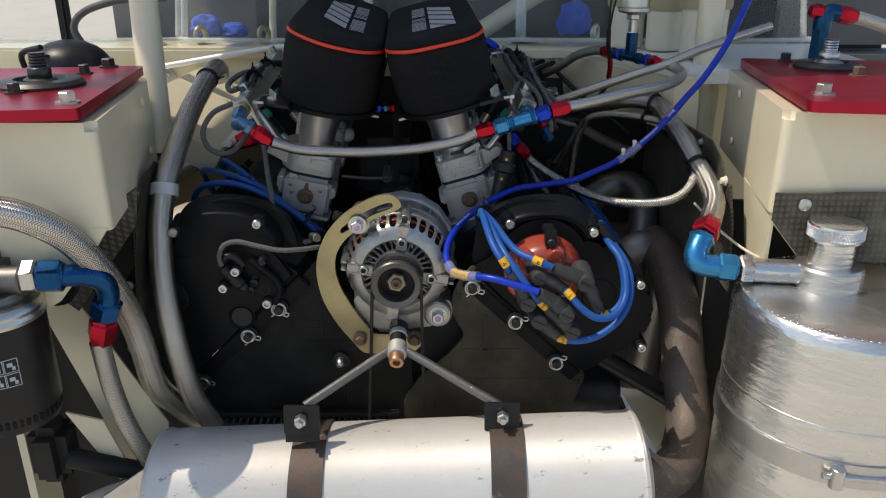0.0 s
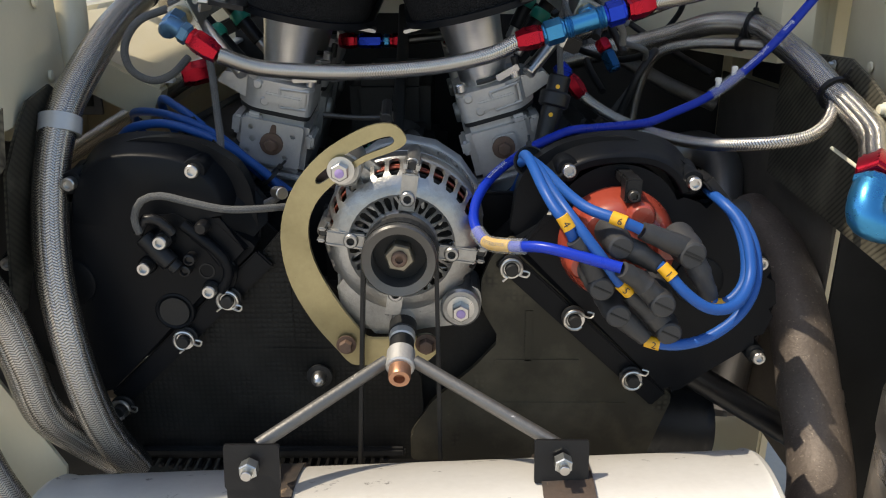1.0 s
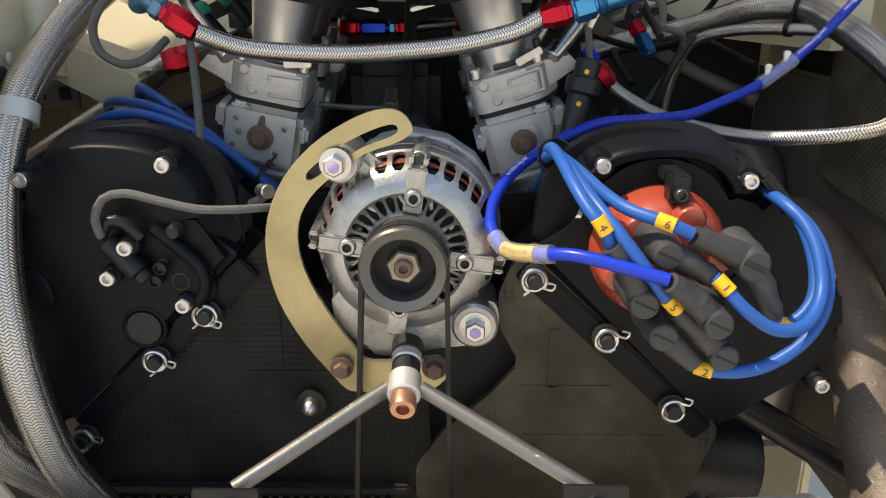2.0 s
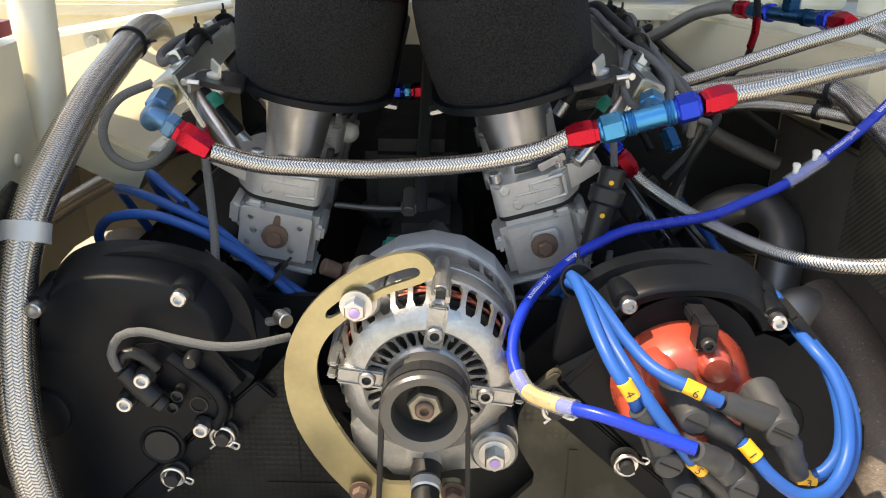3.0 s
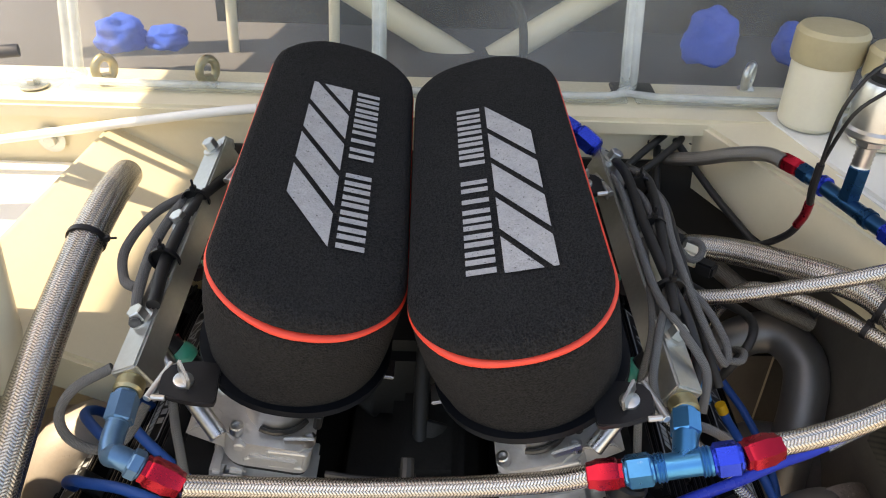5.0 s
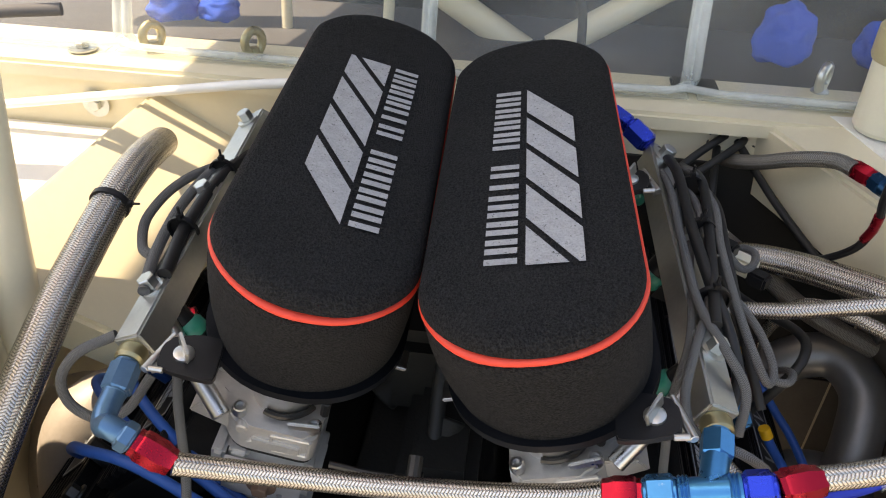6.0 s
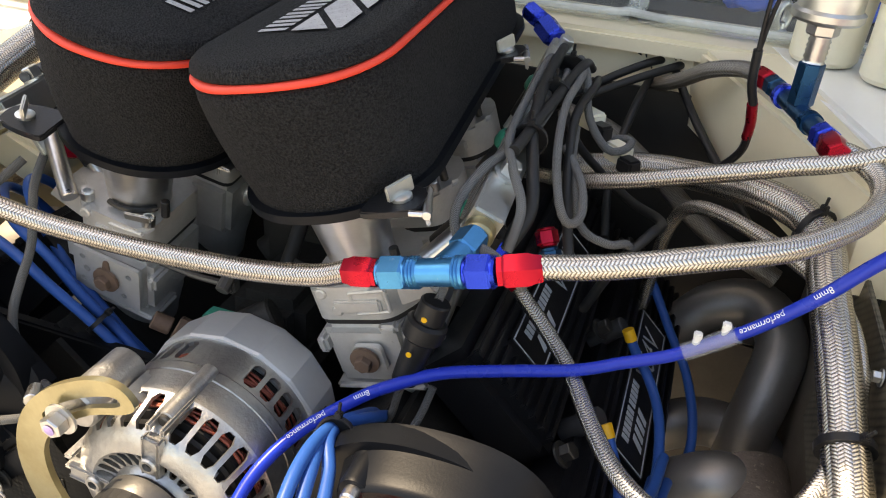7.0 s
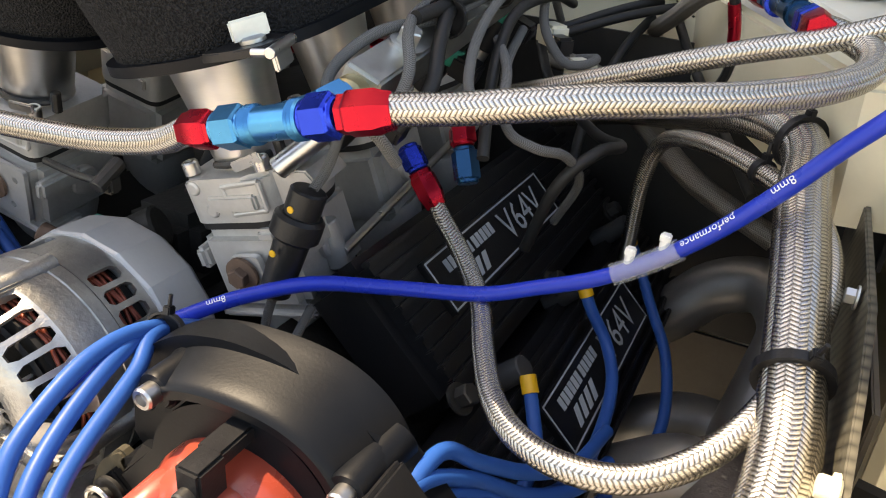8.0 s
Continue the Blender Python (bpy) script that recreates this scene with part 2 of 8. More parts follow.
DARK_STEEL = surface("dark_steel", (0.06, 0.058, 0.055), 0.42, 0.7, dirt=(0.14, 0.13, 0.12), stain_scale=50, bump=0.3, vary=0.2, wear=(0.35, 0.34, 0.32), wear_at=0.71)
STAY = surface("worn_grey_steel", (0.17, 0.165, 0.155), 0.45, 0.7, dirt=(0.14, 0.13, 0.12), dirt_amount=0.7, stain_scale=60, bump=0.4, bump_scale=300, vary=0.2, wear=(0.6, 0.58, 0.55), wear_at=0.66, wear_scale=120)
CAM_BLACK = surface("black_crackle_paint", (0.008, 0.008, 0.009), 0.40, spec=0.32, dirt=(0.03, 0.03, 0.03), stain_scale=30, bump=0.35, bump_scale=600, depth=0.0004, vary=0.2, wear=(0.12, 0.115, 0.11), wear_at=0.76)
# taupe in place of cream puts the low walls' shade into the colour
SHADED_TAUPE = surface("shaded_taupe_paint", (0.15, 0.13, 0.105), 0.75, dirt=(0.05, 0.042, 0.035), dirt_amount=0.8, stain_scale=12, bump=0.3, bump_scale=120, vary=0.2)
COPPER = surface("copper_nut", (0.50, 0.27, 0.17), 0.42, 0.85, stain_scale=90, bump=0.2, vary=0.15)
WINDING = surface("copper_winding", (0.26, 0.060, 0.035), 0.35, 0.5, stain_scale=90, bump=0.8, bump_scale=700, vary=0.4)
RUSTY = surface("rusted_bolt", (0.16, 0.10, 0.07), 0.7, 0.3, stain_scale=120, bump=0.5, vary=0.3)
SILENCER = surface("heat_paled_steel", (0.64, 0.62, 0.58), 0.45, 0.35, dirt=(0.36, 0.31, 0.25), dirt_amount=0.75, stain_scale=8, bump=0.2, bump_scale=120, depth=0.0008, vary=0.08, wear=(0.24, 0.225, 0.21), wear_at=0.615, wear_scale=70, stretch=(0.6, 1, 1))
STRAP = surface("rusted_strap", (0.055, 0.05, 0.047), 0.55, 0.4, dirt=(0.15, 0.085, 0.05), dirt_amount=1.0, stain_scale=30, bump=0.5, bump_scale=240, vary=0.3, wear=(0.24, 0.17, 0.11), wear_at=0.62)
PIPE = surface("weathered_exhaust", (0.13, 0.105, 0.088), 0.6, 0.3, dirt=(0.045, 0.034, 0.028), dirt_amount=1.0, stain_scale=22, bump=0.7, bump_scale=300, depth=0.001, vary=0.45, grain_scale=420, wear=(0.24, 0.20, 0.16), wear_at=0.60, wear_scale=260)
DEEP_AL = surface("dark_teal_blue_anodised", (0.006, 0.07, 0.20), 0.27, 0.8, dirt=(0.004, 0.03, 0.1), stain_scale=60, bump=0.06, vary=0.12)
DULL_BLUE_AL = surface("faded_blue_anodised", (0.09, 0.20, 0.33), 0.34, 0.75, dirt=(0.05, 0.10, 0.17), stain_scale=70, bump=0.12, vary=0.2, wear=(0.35, 0.38, 0.40), wear_at=0.62, wear_scale=120)
DUSTY_GUARD = waffle("dusty_waffle_composite", (0.066, 0.058, 0.040), (0.016, 0.0145, 0.011), 0.0052, 0.5, worn=(0.14, 0.11, 0.06), patchy=True)
HEADER_PALE = surface("pale_rusted_header_pipe", (0.46, 0.42, 0.37), 0.55, 0.2, dirt=(0.26, 0.20, 0.15), dirt_amount=0.7, stain_scale=14, bump=0.25, vary=0.12, wear=(0.16, 0.12, 0.10), wear_at=0.64, wear_scale=60)
HEADER = surface("grey_header_pipe", (0.26, 0.25, 0.24), 0.42, 0.7, dirt=(0.14, 0.11, 0.09), stain_scale=18, bump=0.15, vary=0.1)
LEAD = surface("royal_blue_silicone", (0.006, 0.034, 0.40), 0.30, dirt=(0.01, 0.02, 0.3), stain_scale=40, bump=0.06, vary=0.08, spec=0.3)
LEAD_LIGHT = surface("mid_blue_silicone", (0.014, 0.085, 0.32), 0.42, dirt=(0.011, 0.06, 0.23), stain_scale=40, bump=0.08, vary=0.1, spec=0.3)
INK = surface("white_ink", (0.75, 0.77, 0.8), 0.6, stain_scale=300, bump=0.0, vary=0.2, dirt=(0.4, 0.45, 0.6))
DARK_INK = surface("dark_ink", (0.03, 0.03, 0.03), 0.6, bump=0.0)
TAG = surface("yellow_sleeve", (0.80, 0.42, 0.02), 0.42, stain_scale=120, bump=0.1, vary=0.08)
CAP_RED = surface("red_distributor_cap", (0.33, 0.052, 0.030), 0.30, dirt=(0.3, 0.04, 0.02), stain_scale=25, bump=0.1, bump_scale=200, vary=0.08, coat=0.4)
BOOT = surface("dark_grey_boot", (0.030, 0.030, 0.031), 0.55, dirt=(0.06, 0.06, 0.06), stain_scale=50, bump=0.25, bump_scale=500, vary=0.2)
GREEN = surface("green_plug", (0.01, 0.22, 0.15), 0.4, stain_scale=60, bump=0.1)
IVORY = surface("translucent_plastic", (0.72, 0.68, 0.54), 0.38, dirt=(0.5, 0.44, 0.3), stain_scale=14, bump=0.1, vary=0.06)
IVORY.node_tree.nodes["Principled BSDF"].inputs["Subsurface Weight"].default_value = 0.25
IVORY.node_tree.nodes["Principled BSDF"].inputs["Subsurface Radius"].default_value = (0.01, 0.008, 0.005)
AMBER = surface("yellowed_cap", (0.42, 0.36, 0.22), 0.4, stain_scale=30, bump=0.2, vary=0.1)
SLEEVE = clear("clear_sleeve", (0.86, 0.9, 0.95), 0.22, 0.26)
RIM = clear("perspex_edge", (0.88, 0.91, 0.90), 0.05, 0.42)
# the whitish haze mixed into the panes paints the sky's reflection
PERSPEX = clear("sky_hazed_perspex", (0.93, 0.94, 0.93), 0.07, 0.11)
CLOTH = surface("blue_cloth", (0.012, 0.085, 0.52), 0.85, dirt=(0.01, 0.04, 0.25), stain_scale=20, bump=0.6, bump_scale=160, depth=0.002, vary=0.2)
CABIN = surface("grey_cabin_trim", (0.10, 0.10, 0.105), 0.7, dirt=(0.05, 0.05, 0.055), stain_scale=6, bump=0.3, bump_scale=60, vary=0.2)
CONCRETE = surface("pale_concrete", (0.52, 0.48, 0.42), 0.85, dirt=(0.25, 0.22, 0.2), stain_scale=1.2, grain_scale=60, bump=0.4, bump_scale=90, depth=0.003, vary=0.15)
LABEL_GREY = surface("pale_print", (0.42, 0.45, 0.47), 0.6, bump=0.0, vary=0.2)


# ---------------------------------------------------------------- shaping helpers
def B():
    return bmesh.new()


def thing(name, at, label, category, group="", kind=""):
    e = new(name)
    e.location, e.empty_display_size = at, 0.02
    return tagged(e, label, category, group, kind)


def part(name, bm, material, parent=None, label="", sharp=0.56, fix=True):
    """Links a bmesh, built in world coordinates, as one mesh object under a thing or under a part."""
    if fix:
        bmesh.ops.recalc_face_normals(bm, faces=bm.faces[:])
    for f in bm.faces:
        f.smooth = True
    for e in bm.edges:
        if len(e.link_faces) == 2 and e.calc_face_angle(0) > sharp:
            e.smooth = False
    me = bpy.data.meshes.new(name)
    bm.to_mesh(me)
    bm.free()
    me.materials.append(material)
    ob = new(name, me)
    if parent is not None:
        ob.parent = parent
        ob.matrix_parent_inverse = Matrix.Translation(parent.location).inverted() if parent.type == "EMPTY" else Matrix()
    if label:
        tagged(ob, label)
    return ob


def axes(d, hint=(0, 0, 1)):
    """Two unit vectors across the direction d."""
    d = Vector(d).normalized()
    h = Vector(hint)
    if abs(d.dot(h.normalized())) > 0.95:
        h = Vector((1, 0, 0))
    a = (h - d * h.dot(d)).normalized()
    return d, a, d.cross(a)


def spline(pts, step=0.006):
    """A smooth line through the points, at even steps."""
    p = [Vector(v) for v in pts]
    p = [p[0] * 2 - p[1], *p, p[-1] * 2 - p[-2]]
    out = []
    for i in range(1, len(p) - 2):
        a, b, c, d = p[i - 1:i + 3]
        n = max(2, int((c - b).length / step))
        for j in range(n):
            t = j / n
            out.append(0.5 * ((2 * b) + (c - a) * t + (2 * a - 5 * b + 4 * c - d) * t * t + (3 * b - a - 3 * c + d) * t ** 3))
    out.append(p[-2])
    return out


def tube(bm, pts, r, seg=14, step=0.006, strand=0.0036, raw=False, caps=True):
    """A round tube along the points; r is a number or a function of 0..1 along it. Carries unwrapped strand coordinates."""
    line = [Vector(v) for v in pts] if raw else spline(pts, step)
    uvl = bm.loops.layers.uv.verify()
    n = len(line)
    tan = [(line[min(i + 1, n - 1)] - line[max(i - 1, 0)]).normalized() for i in range(n)]
    _, a, _ = axes(tan[0])
    rings, length = [], [0.0]
    for i in range(n):
        if i:
            length.append(length[-1] + (line[i] - line[i - 1]).length)
        a = (a - tan[i] * a.dot(tan[i])).normalized()
        b = tan[i].cross(a)
        rr = r(i / max(1, n - 1)) if callable(r) else r
        rings.append([bm.verts.new(line[i] + (a * math.cos(k * math.tau / seg) + b * math.sin(k * math.tau / seg)) * rr) for k in range(seg)])
    r0 = r(0.5) if callable(r) else r
    around = max(4, 4 * round(math.tau * r0 / strand / 4))
    for i in range(n - 1):
        for k in range(seg):
            f = bm.faces.new((rings[i][k], rings[i][(k + 1) % seg], rings[i + 1][(k + 1) % seg], rings[i + 1][k]))
            for lp, (u, v) in zip(f.loops, ((k, i), (k + 1, i), (k + 1, i + 1), (k, i + 1))):
                lp[uvl].uv = (u / seg * around / 2, length[v] / strand / 2)
    if caps:
        bm.faces.new(rings[0][::-1]), bm.faces.new(rings[-1])
    return bm


def lathe(bm, prof, o, axis, seg=28, turn=0.0, hint=(0, 0, 1)):
    """Turns the profile (radius, height) about the axis through o."""
    d, a, b = axes(axis, hint)
    o = Vector(o)
    rings = []
    for r, h in prof:
        if r < 1e-6:
            rings.append([bm.verts.new(o + d * h)])
        else:
            rings.append([bm.verts.new(o + d * h + (a * math.cos(turn + k * math.tau / seg) + b * math.sin(turn + k * math.tau / seg)) * r) for k in range(seg)])
    for p, q in zip(rings, rings[1:]):
        for k in range(seg):
            k2 = (k + 1) % seg
            vs = [p[k % len(p)], p[k2 % len(p)], q[k2 % len(q)], q[k % len(q)]]
            vs = [v for i, v in enumerate(vs) if v not in vs[:i]]
            if len(vs) > 2:
                bm.faces.new(vs)
    for ring, flip in ((rings[0], True), (rings[-1], False)):
        if len(ring) > 2:
            bm.faces.new(ring[::-1] if flip else ring)
    return bm


def rod(bm, p, q, r, seg=14, r2=None, chamfer=0.12):
    p, q = Vector(p), Vector(q)
    h = (q - p).length
    r2 = r if r2 is None else r2
    c = min(r, r2) * chamfer
    return lathe(bm, [(r - c, 0), (r, c), (r2, h - c), (r2 - c, h)], p, q - p, seg)


def hexbar(bm, p, q, r, turn=0.0):
    p, q = Vector(p), Vector(q)
    h = (q - p).length
    c = r * 0.12
    return lathe(bm, [(r * 0.88, 0), (r, c), (r, h - c), (r * 0.88, h)], p, q - p, 6, turn)


def box(bm, c, size, bev=0.002, rot=None, segs=2):
    """A block with rounded edges; rot is a Matrix."""
    m = Matrix.Translation(c) @ (rot.to_4x4() if rot else Matrix()) @ Matrix.Diagonal((*size, 1))
    g = bmesh.ops.create_cube(bm, size=1.0, matrix=m)
    if bev:
        es = list({e for v in g["verts"] for e in v.link_edges})
        bmesh.ops.bevel(bm, geom=es, offset=min(bev, min(size) * 0.45), segments=segs, affect="EDGES")
    return bm


def basis(x, y, z):
    return Matrix((Vector(x), Vector(y), Vector(z))).transposed()


def smooth_loop(pts, per=5):
    out = []
    n = len(pts)
    for i in range(n):
        a, b, c, d = (Vector((*pts[(i + k) % n], 0)) for k in (-1, 0, 1, 2))
        for j in range(per):
            t = j / per
            v = 0.5 * ((2 * b) + (c - a) * t + (2 * a - 5 * b + 4 * c - d) * t * t + (3 * b - a - 3 * c + d) * t ** 3)
            out.append((v.x, v.y))
    return out


def round_poly(pts, r, per=4):
    """The polygon with its corners cut round."""
    out = []
    n = len(pts)
    for i in range(n):
        a, b, c = (Vector(pts[(i + k) % n]) for k in (-1, 0, 1))
        u, w = (a - b), (c - b)
        k = min(r, u.length * 0.45, w.length * 0.45)
        p, q = b + u.normalized() * k, b + w.normalized() * k
        for j in range(per + 1):
            t = j / per
            v = p * (1 - t) ** 2 + b * 2 * t * (1 - t) + q * t * t
            out.append((v.x, v.y))
    return out


def slab(bm, outline, o, u, v, thick, bev=0.0, holes=(), segs=2):
    """A plate: the outline in the directions u, v from o, front face there, thick away from u x v."""
    o, u, v = Vector(o), Vector(u), Vector(v)
    w = u.cross(v).normalized()
    put = lambda p, d: bm.verts.new(o + u * p[0] + v * p[1] - w * d)
    if not holes:
        f = [put(p, 0) for p in outline]
        k = [put(p, thick) for p in outline]
        top = bm.faces.new(f)
        bm.faces.new(k[::-1])
        n = len(f)
        for i in range(n):
            bm.faces.new((f[i], k[i], k[(i + 1) % n], f[(i + 1) % n]))
        if bev:
            bmesh.ops.bevel(bm, geom=list(top.edges), offset=bev, segments=segs, affect="EDGES")
        return bm
    for d in (0, thick):
        es = []
        for lp in (outline, *holes):
            vs = [put(p, d) for p in lp]
            es += [bm.edges.new((vs[i], vs[(i + 1) % len(vs)])) for i in range(len(vs))]
        bmesh.ops.triangle_fill(bm, edges=es, use_beauty=True)
    for lp in (outline, *holes):
        a, b = [put(p, 0) for p in lp], [put(p, thick) for p in lp]
        for i in range(len(lp)):
            j = (i + 1) % len(lp)
            bm.faces.new((a[i], b[i], b[j], a[j]))
    bmesh.ops.remove_doubles(bm, verts=bm.verts[:], dist=1e-6)
    return bm


def circle(cx, cy, r, n=20):
    return [(cx + r * math.cos(k * math.tau / n), cy + r * math.sin(k * math.tau / n)) for k in range(n)]


def letters(text, size):
    """The built-in font's letters as flat triangles, from x = 0, baseline y = 0."""
    c = bpy.data.curves.new("lettering", "FONT")
    c.body, c.size, c.resolution_u = text, size, 2
    ob = bpy.data.objects.new("lettering", c)
    scene.collection.objects.link(ob)
    me = bpy.data.meshes.new_from_object(ob.evaluated_get(bpy.context.evaluated_depsgraph_get()))
    verts, faces = [v.co.copy() for v in me.vertices], [tuple(p.vertices) for p in me.polygons]
    bpy.data.objects.remove(ob)
    bpy.data.curves.remove(c)
    bpy.data.meshes.remove(me)
    return verts, faces


def write_flat(bm, text, size, o, u, v, lift=0.0003, thick=True):
    verts, faces = letters(text, size)
    o, u, v = Vector(o), Vector(u).normalized(), Vector(v).normalized()
    w = u.cross(v).normalized()
    vs = [bm.verts.new(o + u * p.x + v * p.y + w * lift) for p in verts]
    for f in faces:
        bm.faces.new([vs[i] for i in f])
    return bm


def write_round(bm, text, size, line, at, r, up, flip=False, lift=0.00025):
    """Letters laid round a tube: along the line from the length at, their middle facing the direction up."""
    verts, faces = letters(text, size)
    cum = [0.0]
    for a, b in zip(line, line[1:]):
        cum.append(cum[-1] + (b - a).length)
    sgn = -1 if flip else 1
    vs = []
    for p in verts:
        s = at + sgn * p.x
        i = max(0, min(len(cum) - 2, next((k for k in range(len(cum) - 1) if cum[k + 1] >= s), len(cum) - 2)))
        t = (s - cum[i]) / max(1e-9, cum[i + 1] - cum[i])
        c = line[i].lerp(line[i + 1], t)
        d = (line[min(i + 2, len(line) - 1)] - line[max(0, i - 1)]).normalized()
        n = Vector(up)
        n = (n - d * n.dot(d)).normalized()
        side = n.cross(d) * sgn
        ang = (p.y - size * 0.33) / r
        vs.append(bm.verts.new(c + (n * math.cos(ang) + side * math.sin(ang)) * (r + lift)))
    for f in faces:
        bm.faces.new([vs[i] for i in f])
    return bm


def cap_screw(name, at, axis, r, length, parent, material=None):
    b = B()
    lathe(b, [(0, length - r * 0.55), (r * 0.52, length - r * 0.55), (r * 0.56, length), (r * 0.86, length), (r, length - r * 0.2), (r, 0)], at, axis, 18)
    return part(name, b, material or STEEL, parent)


def hex_bolt(name, at, axis, r, length, parent, material=None, washer=True):
    b = B()
    at, d = Vector(at), Vector(axis).normalized()
    if washer:
        lathe(b, [(r * 1.45, 0), (r * 1.45, length * 0.16), (r * 0.6, length * 0.2)], at, d, 20)
    hexbar(b, at + d * length * 0.15, at + d * length, r)
    return part(name, b, material or STEEL, parent)


def hose_thing(name, pts, r, label, material=None, seg=18, category="hose", group="", strand=0.0010, step=0.006):
    h = thing(name, pts[0], label, category, group)
    part("outer_braid" if material in (BRAID, BRAID_DARK, FABRIC, None) else "jacket", tube(B(), pts, r, seg, step, strand), material or BRAID, h)
    return h


def socket(name, p, q, r, material, parent, label=""):
    """A faceted hose end from p (the hose side) to q: a sleeve, a shoulder and a hexagon."""
    p, q = Vector(p), Vector(q)
    h = (q - p).length
    b = B()
    lathe(b, [(r * 0.70, 0), (r * 0.76, h * 0.03), (r * 0.80, h * 0.16), (r * 0.92, h * 0.32), (r * 0.92, h * 0.80), (r * 0.86, h * 0.86), (r * 0.80, h * 0.88), (r * 0.80, h)], p, q - p, 6)
    return part(name, b, material, parent, label)


def nut(name, p, q, r, material, parent, label=""):
    """A hexagon with turned shoulders at both ends."""
    p, q = Vector(p), Vector(q)
    d = (q - p).normalized() * min(0.002, (q - p).length * 0.12)
    b = hexbar(B(), p + d, q - d, r * 0.92)
    rod(b, p, q, r * 0.74, 20)
    return part(name, b, material, parent, label)


def zip_tie(at, d, r, parent_label="black nylon cable tie", head=None, material=None, w=0.0032, tail=True):
    at = Vector(at)
    d, a, b = axes(d)
    h = Vector(head) if head else a
    h = (h - d * h.dot(d)).normalized()
    t = thing("cable_tie", at, parent_label, "cable tie", "cable ties")
    bm = B()
    lathe(bm, [(r, -w / 2), (r + 0.0012, -w / 2), (r + 0.0012, w / 2), (r, w / 2), (r, -w / 2)], at, d, 20)
    part("band", bm, material or PLASTIC, t)
    bm = B()
    box(bm, at + h * (r + 0.0022), (0.005, 0.0042, 0.0044), 0.0006, basis(d, d.cross(h), h) if abs(d.cross(h).length - 1) < 0.2 else None)
    if tail:
        rod(bm, at + h * (r + 0.003), at + h * (r + 0.010), 0.0011, 6)
    part("head", bm, material or PLASTIC, t)
    return t
# ---------------------------------------------------------------- the bay
X, Y, Z = Vector((1, 0, 0)), Vector((0, 1, 0)), Vector((0, 0, 1))
CX = -0.0725  # middle of the engine

gb = B()
bmesh.ops.create_grid(gb, x_segments=40, y_segments=40, size=150.0)
tagged(part("ground", gb, CONCRETE), "pale dusty concrete ground under the car", "ground", kind="structure")


def panel(name, pts, thick, material, label, bev=0.0, category="panel"):
    """A flat sheet with thickness through three or more corners in space."""
    p = [Vector(v) for v in pts]
    u = (p[1] - p[0]).normalized()
    w = u.cross(p[2] - p[0]).normalized()
    v = w.cross(u)
    b = slab(B(), [((q - p[0]).dot(u), (q - p[0]).dot(v)) for q in p], p[0], u, v, thick, bev)
    return tagged(part(name, b, material), label, category, kind="structure")


def strut_tower(side, inner, label):
    """The box over a suspension leg, open at its foot, with rounded edges; inner: its front and back inner corners."""
    (xf, yf), (xb, yb) = inner
    t = thing("strut_tower", (xf, yf, 1.0), label, "strut tower", "strut towers", kind="structure")
    out = round_poly([(xf, yf), (xb, yb - 0.02), (xb + side * 0.02, yb), (0.74 * side, yb), (0.74 * side, yf)], 0.011, 5)
    if side > 0:
        out = out[::-1]
    part("shell", slab(B(), out, (0, 0, 1.103), X, Y, 0.108, 0.009, segs=4), CREAM, t)
    b = B()
    d = (Vector((xb, yb, 0)) - Vector((xf, yf, 0))).normalized()
    s = d.cross(Z) * side
    for y, z in ((0.215, 1.085), (0.225, 1.022)):
        lathe(b, [(0.0055, -0.001), (0.0052, 0.0012), (0.003, 0.0024), (0, 0.0026)], Vector((xf, yf, z)) + d * y - s * 0.0005, -s, 14)
    part("rivet", b, CREAM, t)
    return t


strut_tower(-1, ((-0.328, 0.714), (-0.378, 1.012)), "cream painted steel suspension tower with glossy rounded edges")
strut_tower(1, ((0.346, 0.770), (0.398, 1.105)), "cream painted steel suspension tower above a woven heat shield")


def mount_plate(side, corner, depth, centre, size, bolts, label):
    """The anodised top plate with its bearing, centre nut and bolts, set a little askew on the tower."""
    z = 1.107
    a = Vector((side * 0.156, 0.988, 0))
    c = Vector((0.988, -side * 0.156, 0))
    o = Vector((*corner, z))
    hub = Vector((*centre, z))
    local = lambda p: ((p - o).dot(c), (p - o).dot(a))
    t = thing("strut_top_plate", o, label, "mounting plate", "strut top plates")
    ol = [(0, 0), (0.25, 0), (0.25, depth), (0, depth)]
    if side < 0:
        ol = [(-x, y) for x, y in ol][::-1]
    part("plate", slab(B(), round_poly(ol, 0.010, 4), o + Z * 0.011, c, a, 0.011, 0.0015, holes=[circle(*local(hub), size * 0.9, 28)]), RED_PLATE, t)
    bright = DARK_STEEL if side < 0 else STEEL
    part("bearing_ring", lathe(B(), [(size, 0.009), (size * 1.02, 0.014), (size * 0.92, 0.018), (size * 0.62, 0.019), (size * 0.56, 0.014), (size * 0.25, 0.014)], hub, Z, 36), DARK_STEEL, t)
    b = B()
    lathe(b, [(0.017, 0.012), (0.0175, 0.018), (0.014, 0.020)], hub, Z, 24)
    hexbar(b, hub + Z * 0.019, hub + Z * 0.031, 0.0135)
    lathe(b, [(0.0080 if k % 2 else 0.0088, 0.030 + 0.0016 * k) for k in range(11)], hub, Z, 18)
    part("centre_nut", b, bright, t, sharp=0.9)
    for x, y, r, m in bolts:
        hex_bolt("bolt", Vector((x, y, z + 0.011)), Z, r, 0.011, t, m)
    for dx in (0.020, 0.22):
        for dy in (0.03, depth - 0.03):
            p = o + c * dx * side + a * dy
            part("spacer", rod(B(), p - Z * 0.004, p, 0.009, 12), DARK_STEEL, t)
    return t


